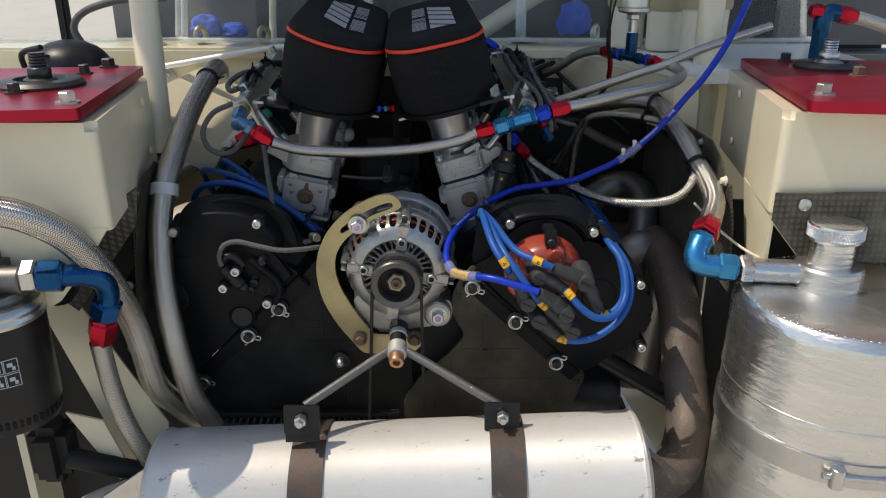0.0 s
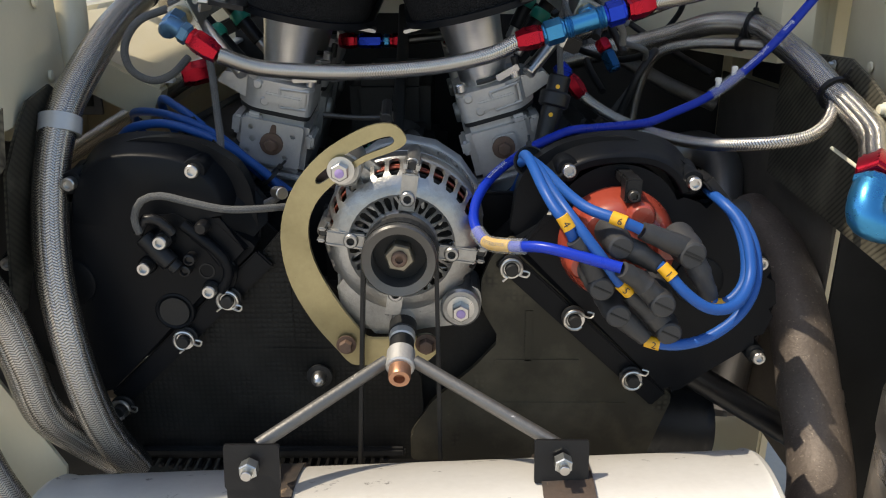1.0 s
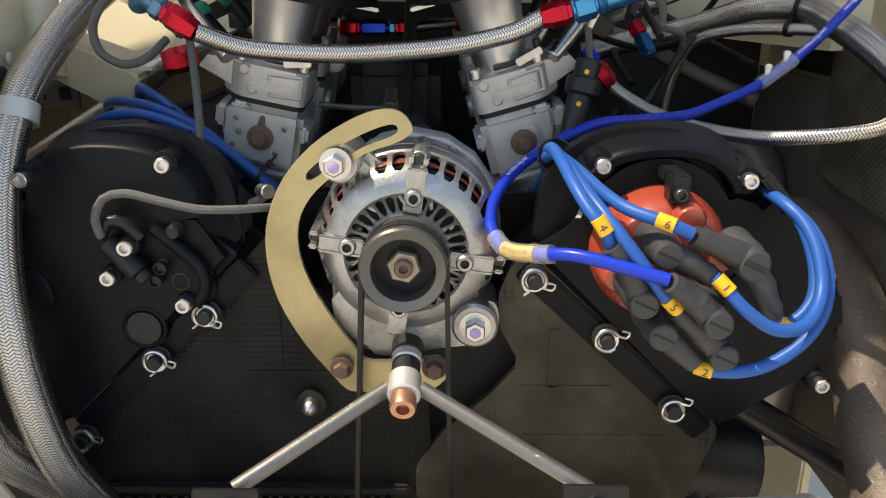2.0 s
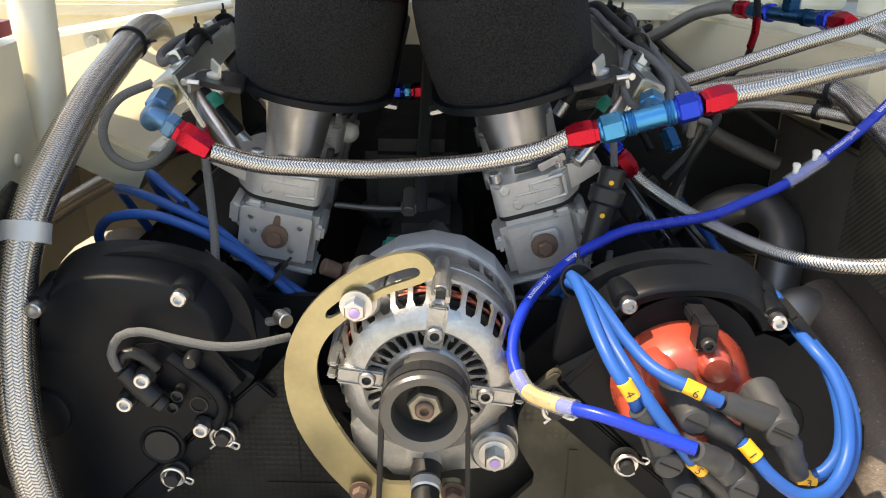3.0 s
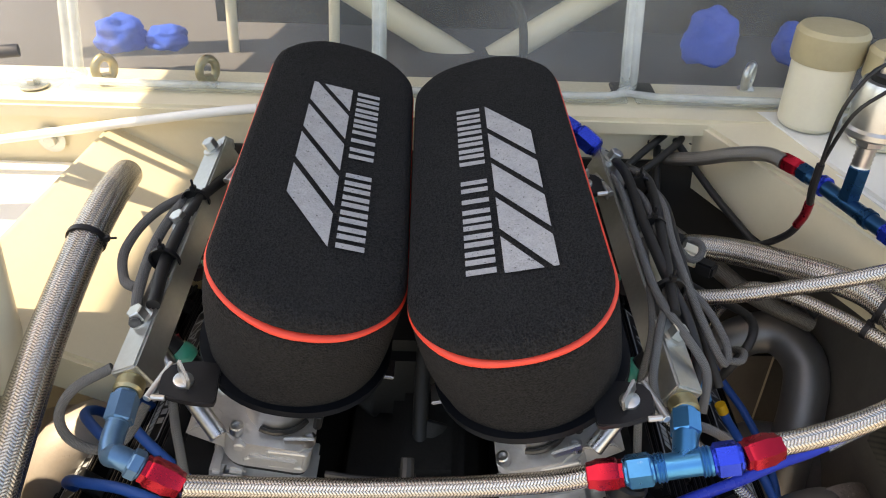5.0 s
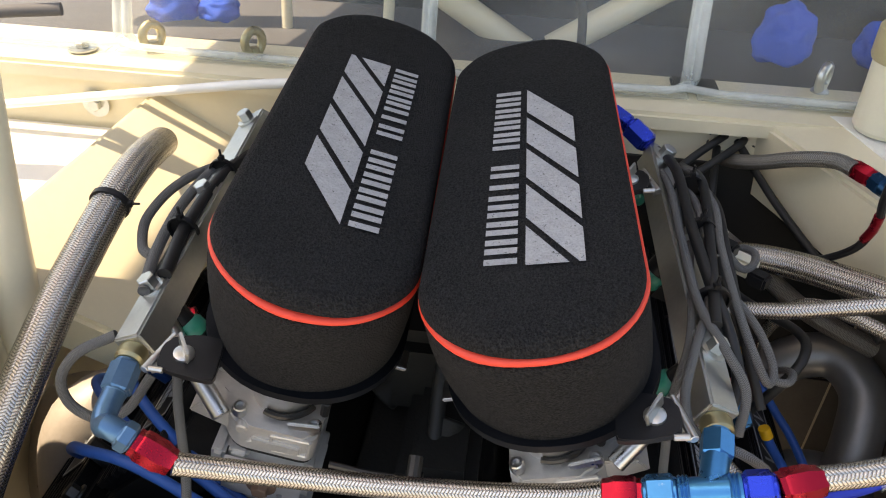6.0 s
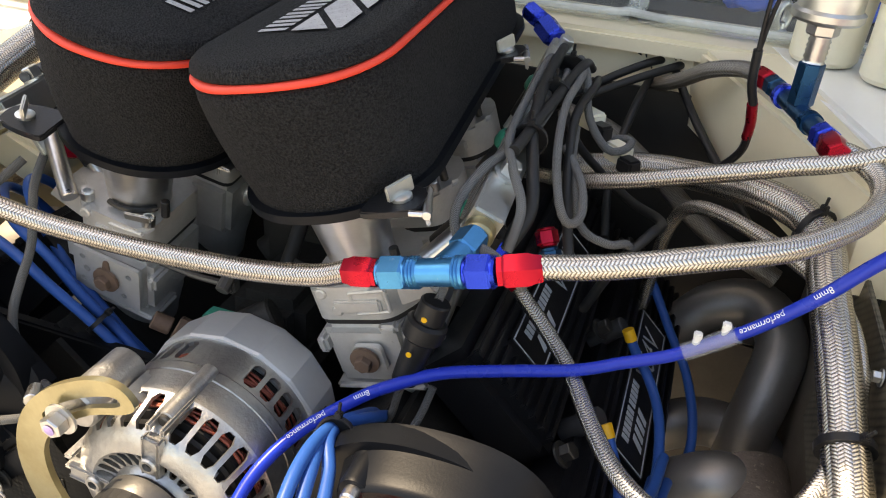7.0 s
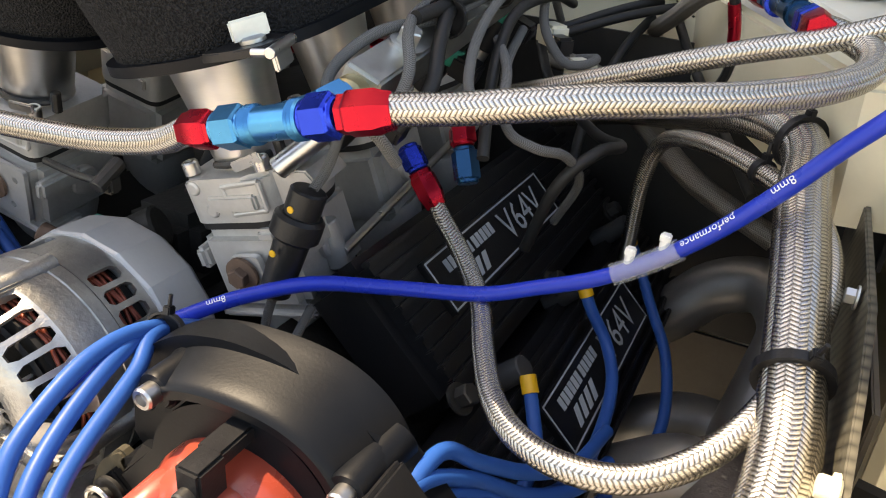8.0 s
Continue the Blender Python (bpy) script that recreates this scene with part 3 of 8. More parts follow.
mount_plate(-1, (-0.338, 0.706), 0.30, (-0.437, 0.841), 0.044,
            [(-0.360, 0.735, 0.0082, STEEL), (-0.440, 0.790, 0.0066, DARK_STEEL), (-0.429, 0.930, 0.0066, DARK_STEEL), (-0.424, 0.988, 0.0082, DARK_STEEL), (-0.560, 0.960, 0.0082, STEEL)],
            "red anodised top plate with dark bolts on the tower")
mount_plate(1, (0.357, 0.744), 0.34, (0.485, 0.983), 0.040,
            [(0.388, 0.785, 0.0082, STEEL), (0.488, 0.912, 0.0070, RUSTY), (0.458, 1.045, 0.0070, DARK_STEEL)],
            "red anodised top plate with bright centre nut on the tower")

# heat shields and sheet below the towers
panel("heat_shield_right", [(0.346, 0.7605, 0.990), (0.384, 0.7605, 0.945), (0.66, 0.7605, 0.935), (0.66, 0.7605, 1.022), (0.346, 0.7605, 1.020)], 0.0025, WEAVE, "woven dark heat shield panel riveted to the tower", 0.0008, "heat shield")
for k, (x, z) in enumerate(((0.376, 1.008), (0.47, 1.0), (0.40, 0.955))):
    t = thing("rivet", (x, 0.758, z), "dull aluminium rivet in the heat shield", "rivet", "shield rivets")
    part("rivet_head", lathe(B(), [(0.007, 0), (0.0066, 0.0012), (0.003, 0.0024), (0, 0.0026)], (x, 0.7580, z), -Y, 16), STEEL, t)
t = thing("rivet", (-0.368, 0.712, 0.997), "dull aluminium rivet in the tower face", "rivet", "shield rivets")
part("rivet_head", lathe(B(), [(0.0075, 0), (0.007, 0.0014), (0.0032, 0.002), (0, 0.0022)], (-0.368, 0.7125, 0.997), -Y, 16), STEEL, t)
panel("heat_shield_left", [(-0.347, 0.806, 0.965), (-0.347, 0.824, 0.985), (-0.347, 0.840, 1.001), (-0.347, 0.853, 1.013), (-0.347, 0.890, 1.021), (-0.347, 0.906, 1.010), (-0.347, 0.902, 0.960), (-0.347, 0.84, 0.920), (-0.347, 0.80, 0.86), (-0.347, 0.78, 0.86)], 0.003, WEAVE, "woven dark heat shield beside the tower", 0.0008, "heat shield")
panel("heat_shield_inner", [(0.334, 0.835, 0.955), (0.334, 0.858, 1.000), (0.334, 0.900, 1.021), (0.334, 0.940, 1.035), (0.334, 1.08, 1.032), (0.334, 1.08, 0.90), (0.334, 0.825, 0.88)], 0.003, WEAVE, "woven dark heat shield along the tower foot", 0.0008, "heat shield")
panel("tower_side_right", [(0.350, 0.774, 0.998), (0.366, 0.900, 0.998), (0.362, 0.870, 0.950), (0.357, 0.830, 0.900), (0.350, 0.774, 0.880)], 0.004, CREAM, "cream lower side of the tower", 0.001, "panel")

panel("tower_face_left", [(-0.538, 0.717, 0.998), (-0.332, 0.717, 0.998), (-0.358, 0.717, 0.960), (-0.392, 0.717, 0.919), (-0.424, 0.717, 0.900), (-0.566, 0.717, 0.870)], 0.004, CREAM, "cream lower face of the tower with a ragged edge", 0.001, "panel")
panel("heat_shield_edge", [(-0.349, 0.790, 1.005), (-0.334, 0.800, 1.016), (-0.340, 0.800, 0.974), (-0.415, 0.780, 0.887), (-0.418, 0.760, 0.905)], 0.004, WEAVE, "woven shield edge under the tower face", 0.001, "heat shield")
panel("tower_lip_right", [(0.350, 0.766, 0.994), (0.350, 0.766, 0.985), (0.388, 0.766, 0.940), (0.43, 0.766, 0.925), (0.43, 0.766, 0.994)], 0.004, CREAM, "cream folded lip below the tower", 0.001, "panel")
# inner walls, rear wall, floor of the bay
panel("wall_right", [(0.385, 1.108, 1.088), (0.357, 1.40, 1.10), (0.357, 1.40, 0.42), (0.385, 1.108, 0.42)], 0.012, CREAM, "cream painted inner wing panel", 0.003, "wall")
panel("wall_left", [(-0.53, 0.80, 1.00), (-0.53, 1.40, 1.00), (-0.53, 1.40, 0.42), (-0.53, 0.80, 0.42)], 0.012, CREAM, "cream painted inner wing panel, dusty low down", 0.003, "wall")
panel("wall_rear", [(-0.95, 1.325, 1.105), (0.60, 1.325, 1.105), (0.60, 1.325, 0.62), (-0.95, 1.325, 0.62)], 0.012, CREAM, "cream painted bulkhead behind the engine", 0.003, "wall")
# added dark tray closes the bay off from the bright ground
panel("floor_tray", [(-0.53, 0.95, 0.42), (0.36, 0.95, 0.42), (0.36, 1.33, 0.42), (-0.53, 1.33, 0.42)], 0.006, DARK_CAST, "dark tray added to close the bay below the engine", 0.0, "floor")
panel("crossmember_rear", [(-0.95, 1.30, 1.107), (0.60, 1.30, 1.107), (0.60, 1.395, 1.109), (-0.95, 1.395, 1.109)], 0.016, CREAM, "cream painted ledge under the rear window", 0.004, "ledge")
panel("dark_liner", [(-0.30, 1.312, 1.062), (0.352, 1.312, 1.055), (0.352, 1.312, 0.80), (-0.30, 1.312, 0.80)], 0.004, RUBBER, "black pleated liner on the bulkhead", 0.0, "liner")

# darker sheet over the bulkhead paints the shade low down
panel("lower_bulkhead", [(0.05, 1.312, 0.796), (0.352, 1.312, 0.796), (0.352, 1.312, 0.50), (0.05, 1.312, 0.50)], 0.004, SHADED_TAUPE, "lower bulkhead panel with shade put into its taupe colour", 0.0, "panel")

# diagonal members at the sides
panel("rail_right", [(0.193, 1.318, 1.103), (0.318, 1.060, 1.093), (0.352, 1.060, 1.095), (0.268, 1.318, 1.106)], 0.075, CREAM, "cream box rail along the bay", 0.004, "rail")
panel("shelf_right", [(0.255, 1.33, 1.108), (0.338, 1.075, 1.103), (0.62, 1.075, 1.106), (0.62, 1.33, 1.111)], 0.020, WHITE, "pale painted shelf carrying fluid reservoirs", 0.004, "shelf")
panel("rail_left", [(-0.300, 1.330, 1.022), (-0.402, 1.330, 1.080), (-0.425, 1.02, 1.068), (-0.302, 1.03, 1.000)], 0.040, CREAM, "glossy cream gusset panel along the bay", 0.004, "rail")
# lip added in white, not cream, to paint the sun streak on the edge
panel("gusset_streak_lip", [(-0.290, 1.325, 1.030), (-0.302, 1.325, 1.031), (-0.304, 1.03, 1.009), (-0.292, 1.03, 1.008)], 0.004, WHITE, "folded lip along the gusset, white for its sun streak", 0.001, "rail")
panel("upright_left", [(-0.395, 1.318, 1.100), (-0.95, 1.318, 1.100), (-0.95, 1.318, 1.030), (-0.395, 1.318, 1.030)], 0.008, CREAM, "cream upright flange with a bolt", 0.003, "flange")
panel("shelf_left", [(-0.400, 1.312, 1.035), (-0.95, 1.312, 1.035), (-0.95, 1.15, 1.025), (-0.415, 1.15, 1.025)], 0.006, WHITE, "sunlit white inner body panel", 0.003, "panel")
panel("shelf_left_low", [(-0.415, 1.146, 1.022), (-0.95, 1.146, 1.022), (-0.95, 1.142, 0.985), (-0.415, 1.142, 0.985)], 0.006, WHITE, "white folded panel edge", 0.002, "panel")
panel("outer_side_left", [(-0.96, 0.2, 1.06), (-0.96, 1.9, 1.06), (-0.96, 1.9, 0.25), (-0.96, 0.2, 0.25)], 0.02, WHITE, "white outer body side", 0.004, "body side")
panel("outer_side_right", [(0.96, 0.2, 1.06), (0.96, 1.9, 1.06), (0.96, 1.9, 0.25), (0.96, 0.2, 0.25)], 0.02, WHITE, "white outer body side", 0.004, "body side")

# perforated seat at the left rail
t = thing("perforated_strip", (-0.55, 1.15, 0.97), "dark perforated strip under the white panel", "strip")
b = box(B(), (-0.68, 1.150, 0.968), (0.52, 0.004, 0.030), 0.001)
part("strip", b, CABIN, t)
for k in range(18):
    part("slot", box(B(), (-0.435 - k * 0.026, 1.1475, 0.970), (0.012, 0.002, 0.014), 0.0006), PLASTIC, t)

# cage tubes
def cage_tube(pts, r, label, material=CREAM):
    t = thing("cage_tube", pts[0], label, "cage tube", "roll cage")
    part("tube", tube(B(), pts, r, 24, 0.03), material, t)
    return t


cage_tube([(-0.383, 1.015, 1.00), (-0.392, 1.045, 1.12), (-0.415, 1.12, 1.35), (-0.45, 1.22, 1.75)], 0.0185, "cream painted roll cage tube rising from the tower")
cage_tube([(0.379, 1.124, 1.00), (0.381, 1.130, 1.13), (0.387, 1.165, 1.35), (0.412, 1.26, 1.75)], 0.0185, "cream painted roll cage tube rising from the tower")
cage_tube([(-0.36, 1.62, 1.24), (-0.03, 1.58, 1.055)], 0.018, "cream diagonal cage tube behind the rear window")
cage_tube([(0.32, 1.62, 1.26), (0.00, 1.58, 1.062)], 0.018, "cream diagonal cage tube behind the rear window")

# rear window of clear plastic, with its lip and eyelets
def window_pane(x0, x1, label):
    t = thing("rear_window", ((x0 + x1) / 2, 1.385, 1.11), label, "window", "rear windows", kind="structure")
    prof = [(0.0, 1.112), (-0.006, 1.122), (0.004, 1.15), (0.05, 1.30), (0.09, 1.42), (0.13, 1.52)]
    b = B()
    cols = []
    n = 14
    for i in range(n + 1):
        s = i / n
        edge = min(s, 1 - s)
        bulge = 0.030 * (1 - math.exp(-edge * 22))
        cols.append([b.verts.new((x0 + (x1 - x0) * s, 1.366 + y - bulge, z)) for y, z in prof])
    for p, q in zip(cols, cols[1:]):
        for j in range(len(prof) - 1):
            b.faces.new((p[j], q[j], q[j + 1], p[j + 1]))
    pane = part("pane", b, PERSPEX, t, fix=False, sharp=2.0)
    pane.visible_shadow = False
    lip = B()
    box(lip, ((x0 + x1) / 2, 1.338, 1.1125), (x1 - x0, 0.018, 0.004), 0.001)
    part("lip", lip, PERSPEX, t)
    for s, x in ((0, x0), (1, x1)):
        rim = part("moulded_edge", tube(B(), [(x, 1.366 + y, z) for y, z in prof], 0.0055, 12, 0.012), RIM, t, "bright rounded moulded edge")
        rim.visible_shadow = False
    rim = part("lower_bead", tube(B(), [(x0, 1.360, 1.1165), (x0 + 0.02, 1.336, 1.1165), (x1 - 0.02, 1.336, 1.1165), (x1, 1.360, 1.1165)], 0.0040, 10, 0.012), RIM, t)
    rim.visible_shadow = False
    return t


window_pane(-0.445, -0.13, "clear scratched plastic rear window, hazed for sky reflection, with a moulded edge")
window_pane(-0.125, 0.130, "clear scratched plastic rear window, hazed for sky reflection, middle section")
window_pane(0.138, 0.62, "clear scratched plastic rear window, hazed for sky reflection, with a moulded edge")
window_pane(-0.95, -0.455, "clear scratched plastic side window, hazed for sky reflection")

for x, y in ((-0.414, 1.352), (-0.307, 1.356), (0.266, 1.384)):
    t = thing("eyelet", (x, y, 1.11), "brassy steel eyelet standing on the window ledge", "eyelet", "window eyelets")
    b = B()
    ring = [(x + 0.006 * math.sin(a), y + 0.0090 * math.sin(a), 1.1235 + 0.0120 * math.cos(a)) for a in [k * math.tau / 20 for k in range(20)]]
    tube(b, [*ring, ring[0]], 0.0046, 12, raw=True, caps=False)
    part("ring", b, GOLD if x < 0 else ZINC, t)
    part("foot", lathe(B(), [(0.009, 0), (0.009, 0.002), (0.006, 0.005), (0.005, 0.010)], (x, y, 1.108), Z, 16), GOLD if x < 0 else ZINC, t)
t = thing("hinge_plate", (0.140, 1.366, 1.11), "black smeared hinge plate on the ledge", "hinge")
part("plate", box(B(), (0.140, 1.366, 1.1118), (0.045, 0.030, 0.005), 0.0015), RUBBER, t)
for x, y, z in ((-0.484, 1.336, 1.1095), (-0.466, 1.309, 1.062), (-0.62, 1.336, 1.1095)):
    t = thing("panel_bolt", (x, y, z), "zinc hexagon bolt with a wide washer in the body panel", "bolt", "panel bolts")
    a = Z if z > 1.1 else -Y
    part("washer", lathe(B(), [(0.0145, 0), (0.0145, 0.0016), (0.006, 0.002)], (x, y, z), a, 22), ZINC, t)
    part("bolt_head", hexbar(B(), Vector((x, y, z)) + a * 0.0018, Vector((x, y, z)) + a * 0.008, 0.0068), ZINC, t)
t = thing("stay_rod", (-0.6, 1.29, 1.093), "thin pale painted stay rod along the flange", "rod")
part("rod", tube(B(), [(-0.72, 1.285, 1.036), (-0.515, 1.285, 1.070), (-0.41, 1.285, 1.088), (-0.30, 1.285, 1.106), (-0.24, 1.287, 1.113)], 0.0048, 12, 0.02), WHITE, t)

# cabin behind the glass
panel("cabin_floor", [(-0.95, 1.40, 1.085), (0.95, 1.40, 1.085), (0.95, 2.30, 1.02), (-0.95, 2.30, 1.02)], 0.02, CABIN, "grey cabin shelf behind the rear window", 0.0, "cabin floor")
panel("cabin_rear", [(-0.95, 2.30, 1.0), (0.95, 2.30, 1.0), (0.95, 2.30, 1.9), (-0.95, 2.30, 1.9)], 0.02, CABIN, "dark far cabin trim", 0.0, "cabin wall")
# added roof panel, out of view, blocks the sun over the cabin shelf
panel("unseen_cabin_roof", [(-0.62, 1.44, 1.66), (0.95, 1.44, 1.66), (0.95, 2.30, 1.70), (-0.62, 2.30, 1.70)], 0.02, CABIN, "unseen dark roof panel added to keep sun off the cabin shelf", 0.0, "cabin roof")

panel("cabin_bulkhead", [(-0.40, 1.70, 1.03), (0.95, 1.70, 1.03), (0.95, 1.74, 1.45), (-0.40, 1.74, 1.45)], 0.02, RUBBER, "black padded bulkhead inside the cabin", 0.0, "cabin wall")
for x in (-0.335, -0.205):
    t = thing("cabin_post", (x, 1.55, 1.08), "pale painted upright post behind the glass", "post", "cabin posts")
    part("post", tube(B(), [(x, 1.55, 1.07), (x + 0.004, 1.555, 1.16), (x + 0.01, 1.57, 1.30)], 0.007, 14, 0.02), CREAM, t)
panel("cabin_side_right", [(0.60, 1.42, 1.10), (0.96, 1.42, 1.10), (0.96, 1.42, 1.68), (0.60, 1.42, 1.68)], 0.02, CABIN, "dull grey cabin side panel", 0.0, "cabin wall")
panel("side_panel_right", [(0.350, 0.95, 0.985), (0.350, 1.30, 0.985), (0.350, 1.30, 0.60), (0.350, 0.95, 0.60)], 0.003, SHADED_TAUPE, "lower side panel with shade put into its taupe colour", 0.0008, "panel")
# black sheet painted in for the dark gap beside the inner wing
panel("gap_shade_right", [(0.351, 1.085, 1.018), (0.351, 1.20, 1.03), (0.351, 1.20, 0.990), (0.351, 1.085, 0.990)], 0.003, RUBBER, "black sheet added to darken the gap by the inner wing", 0.0008, "heat shield")


def cloth(at, size, seed, label):
    """A folded cloth: a low heap of creased lobes."""
    t = thing("folded_cloth", at, label, "cloth", "blue cloths")
    b = B()
    bmesh.ops.create_icosphere(b, subdivisions=4, radius=1.0)
    for v in b.verts:
        p = v.co.copy()
        k = 1 + 0.28 * noise.noise(p * 1.6 + Vector((seed, 0, 0))) + 0.16 * noise.noise(Vector((p.x * 2.2, p.y * 2.0, p.z * 6.0 + seed)))
        v.co = Vector(at) + Vector((p.x * size[0] * k, p.y * size[1] * k, max(-0.6, p.z) * size[2] * k))
    part("cloth", b, CLOTH, t, sharp=2.0)
    return t


cloth((-0.432, 1.445, 1.128), (0.030, 0.024, 0.022), 3.1, "crumpled bright blue cloth lying behind the glass")
cloth((-0.385, 1.460, 1.120), (0.024, 0.022, 0.015), 7.7, "crumpled bright blue cloth lying behind the glass")
cloth((0.240, 1.455, 1.138), (0.030, 0.026, 0.036), 5.4, "bright blue fabric bundle behind the glass")
cloth((0.345, 1.470, 1.130), (0.026, 0.026, 0.026), 9.2, "bright blue fabric bundle behind the glass")
t = thing("cabin_bar", (-0.25, 1.58, 1.28), "pale padded bar across the cabin behind the glass", "bar")
part("bar", tube(B(), [(-0.62, 1.52, 1.27), (-0.3, 1.60, 1.285), (-0.02, 1.64, 1.29)], 0.03, 20, 0.03), CABIN, t)
t = thing("black_cable", (-0.12, 1.45, 1.30), "black cable arching behind the filters", "cable")
part("jacket", tube(B(), [(-0.20, 1.44, 1.235), (-0.10, 1.44, 1.245), (-0.03, 1.44, 1.225), (0.02, 1.44, 1.17), (0.03, 1.44, 1.11)], 0.005, 12, 0.01), RUBBER, t)

# behind the left tower: mirror shell, post and hose
t = thing("mirror_shell", (-0.54, 1.10, 1.10), "smoked black domed shell behind the tower", "mirror shell")
b = B()
bmesh.ops.create_icosphere(b, subdivisions=3, radius=1.0)
for v in b.verts:
    v.co = Vector((-0.525 + v.co.x * 0.055, 1.10 + v.co.y * 0.05, 1.105 + max(-0.3, v.co.z) * 0.036))
part("shell", b, PLASTIC, t, sharp=2)
part("stalk", rod(B(), (-0.525, 1.10, 1.02), (-0.525, 1.10, 1.10), 0.012, 12), PLASTIC, t)
part("rim", tube(B(), [(-0.585, 1.09, 1.10), (-0.575, 1.07, 1.125), (-0.54, 1.055, 1.135)], 0.004, 10), RUBBER, t)
t = thing("black_post", (-0.575, 1.20, 1.05), "thin black window post behind the tower", "post")
part("post", box(B(), (-0.575, 1.21, 1.30), (0.014, 0.02, 0.5), 0.003), PLASTIC, t)
t = thing("grey_conduit", (-0.548, 1.20, 1.10), "grey ribbed conduit arching behind the tower", "conduit")
part("jacket", tube(B(), [(-0.535, 1.2, 1.08), (-0.547, 1.2, 1.118), (-0.559, 1.2, 1.148), (-0.538, 1.2, 1.172), (-0.481, 1.2, 1.188), (-0.42, 1.22, 1.19)], 0.0055, 14, 0.008), CABIN, t)
# fittings behind the right plate
t = thing("tower_fitting", (0.549, 1.150, 1.104), "red and blue tee fitting behind the plate", "hose fitting", "hose fittings")
part("stem", hexbar(B(), (0.549, 1.150, 1.103), (0.549, 1.150, 1.152), 0.0125), TEAL_AL, t)
part("bend", tube(B(), [(0.549, 1.150, 1.150), (0.550, 1.150, 1.164), (0.557, 1.150, 1.173), (0.568, 1.150, 1.172)], 0.0125, 20, 0.003), TEAL_AL, t)
socket("left_end", (0.529, 1.150, 1.176), (0.548, 1.150, 1.174), 0.0115, RED_AL, t)
socket("right_end", (0.597, 1.150, 1.167), (0.567, 1.150, 1.172), 0.0135, RED_AL, t)
hose_thing("braided_hose", [(0.595, 1.150, 1.1675), (0.625, 1.152, 1.160), (0.66, 1.156, 1.146), (0.72, 1.165, 1.108)], 0.0095, "braided steel hose leaving the tower fitting", group="braided hoses")

# an added panel, out of view above the bay, throws shade over the engine's back
panel("unseen_shade_panel", [(-0.825, 0.775, 1.92), (0.16, 0.885, 1.92), (0.16, 1.42, 1.98), (-0.825, 1.42, 1.98)], 0.03, WHITE, "unseen white panel added above the bay to cast shade", 0.006, "engine cover")
# ---------------------------------------------------------------- engine mass
t = thing("engine_block", (CX, 1.05, 0.45), "dirty dark cast engine block below the intakes", "engine block")
b = B()
box(b, (CX, 1.08, 0.64), (0.30, 0.42, 0.40), 0.012)
box(b, (CX, 1.09, 0.875), (0.11, 0.38, 0.09), 0.01)
part("block", b, DARK_CAST, t)
for s in (-1, 1):
    rot = Matrix.Rotation(s * radians(45), 3, "Y")
    b = box(B(), (CX + s * 0.168, 1.10, 0.825), (0.20, 0.37, 0.10), 0.010, rot)
    part("cylinder_head", b, DARK_CAST, t)
b = B()
box(b, (CX - 0.005, 1.16, 0.965), (0.085, 0.20, 0.085), 0.012)
box(b, (CX + 0.012, 1.02, 0.935), (0.060, 0.10, 0.050), 0.010)
part("coolant_gallery", b, DARK_CAST, t)
b = B()
for k in range(5):
    rod(b, (CX - 0.02 + 0.03 * math.sin(k * 2.1), 0.93 + k * 0.07, 0.93), (CX + 0.03 * math.cos(k), 0.96 + k * 0.07, 0.96), 0.014, 12)
part("valley_boss", b, DARK_CAST, t)
b = B()
tube(b, [(-0.13, 0.952, 0.985), (-0.10, 0.950, 0.983), (-0.075, 0.95, 0.983)], 0.0025, 8)
box(b, (-0.072, 0.95, 0.984), (0.012, 0.010, 0.012), 0.002)
rod(b, (-0.072, 0.94, 0.984), (-0.072, 0.96, 0.995), 0.005, 10)
part("linkage_rod", b, DARK_STEEL, t)


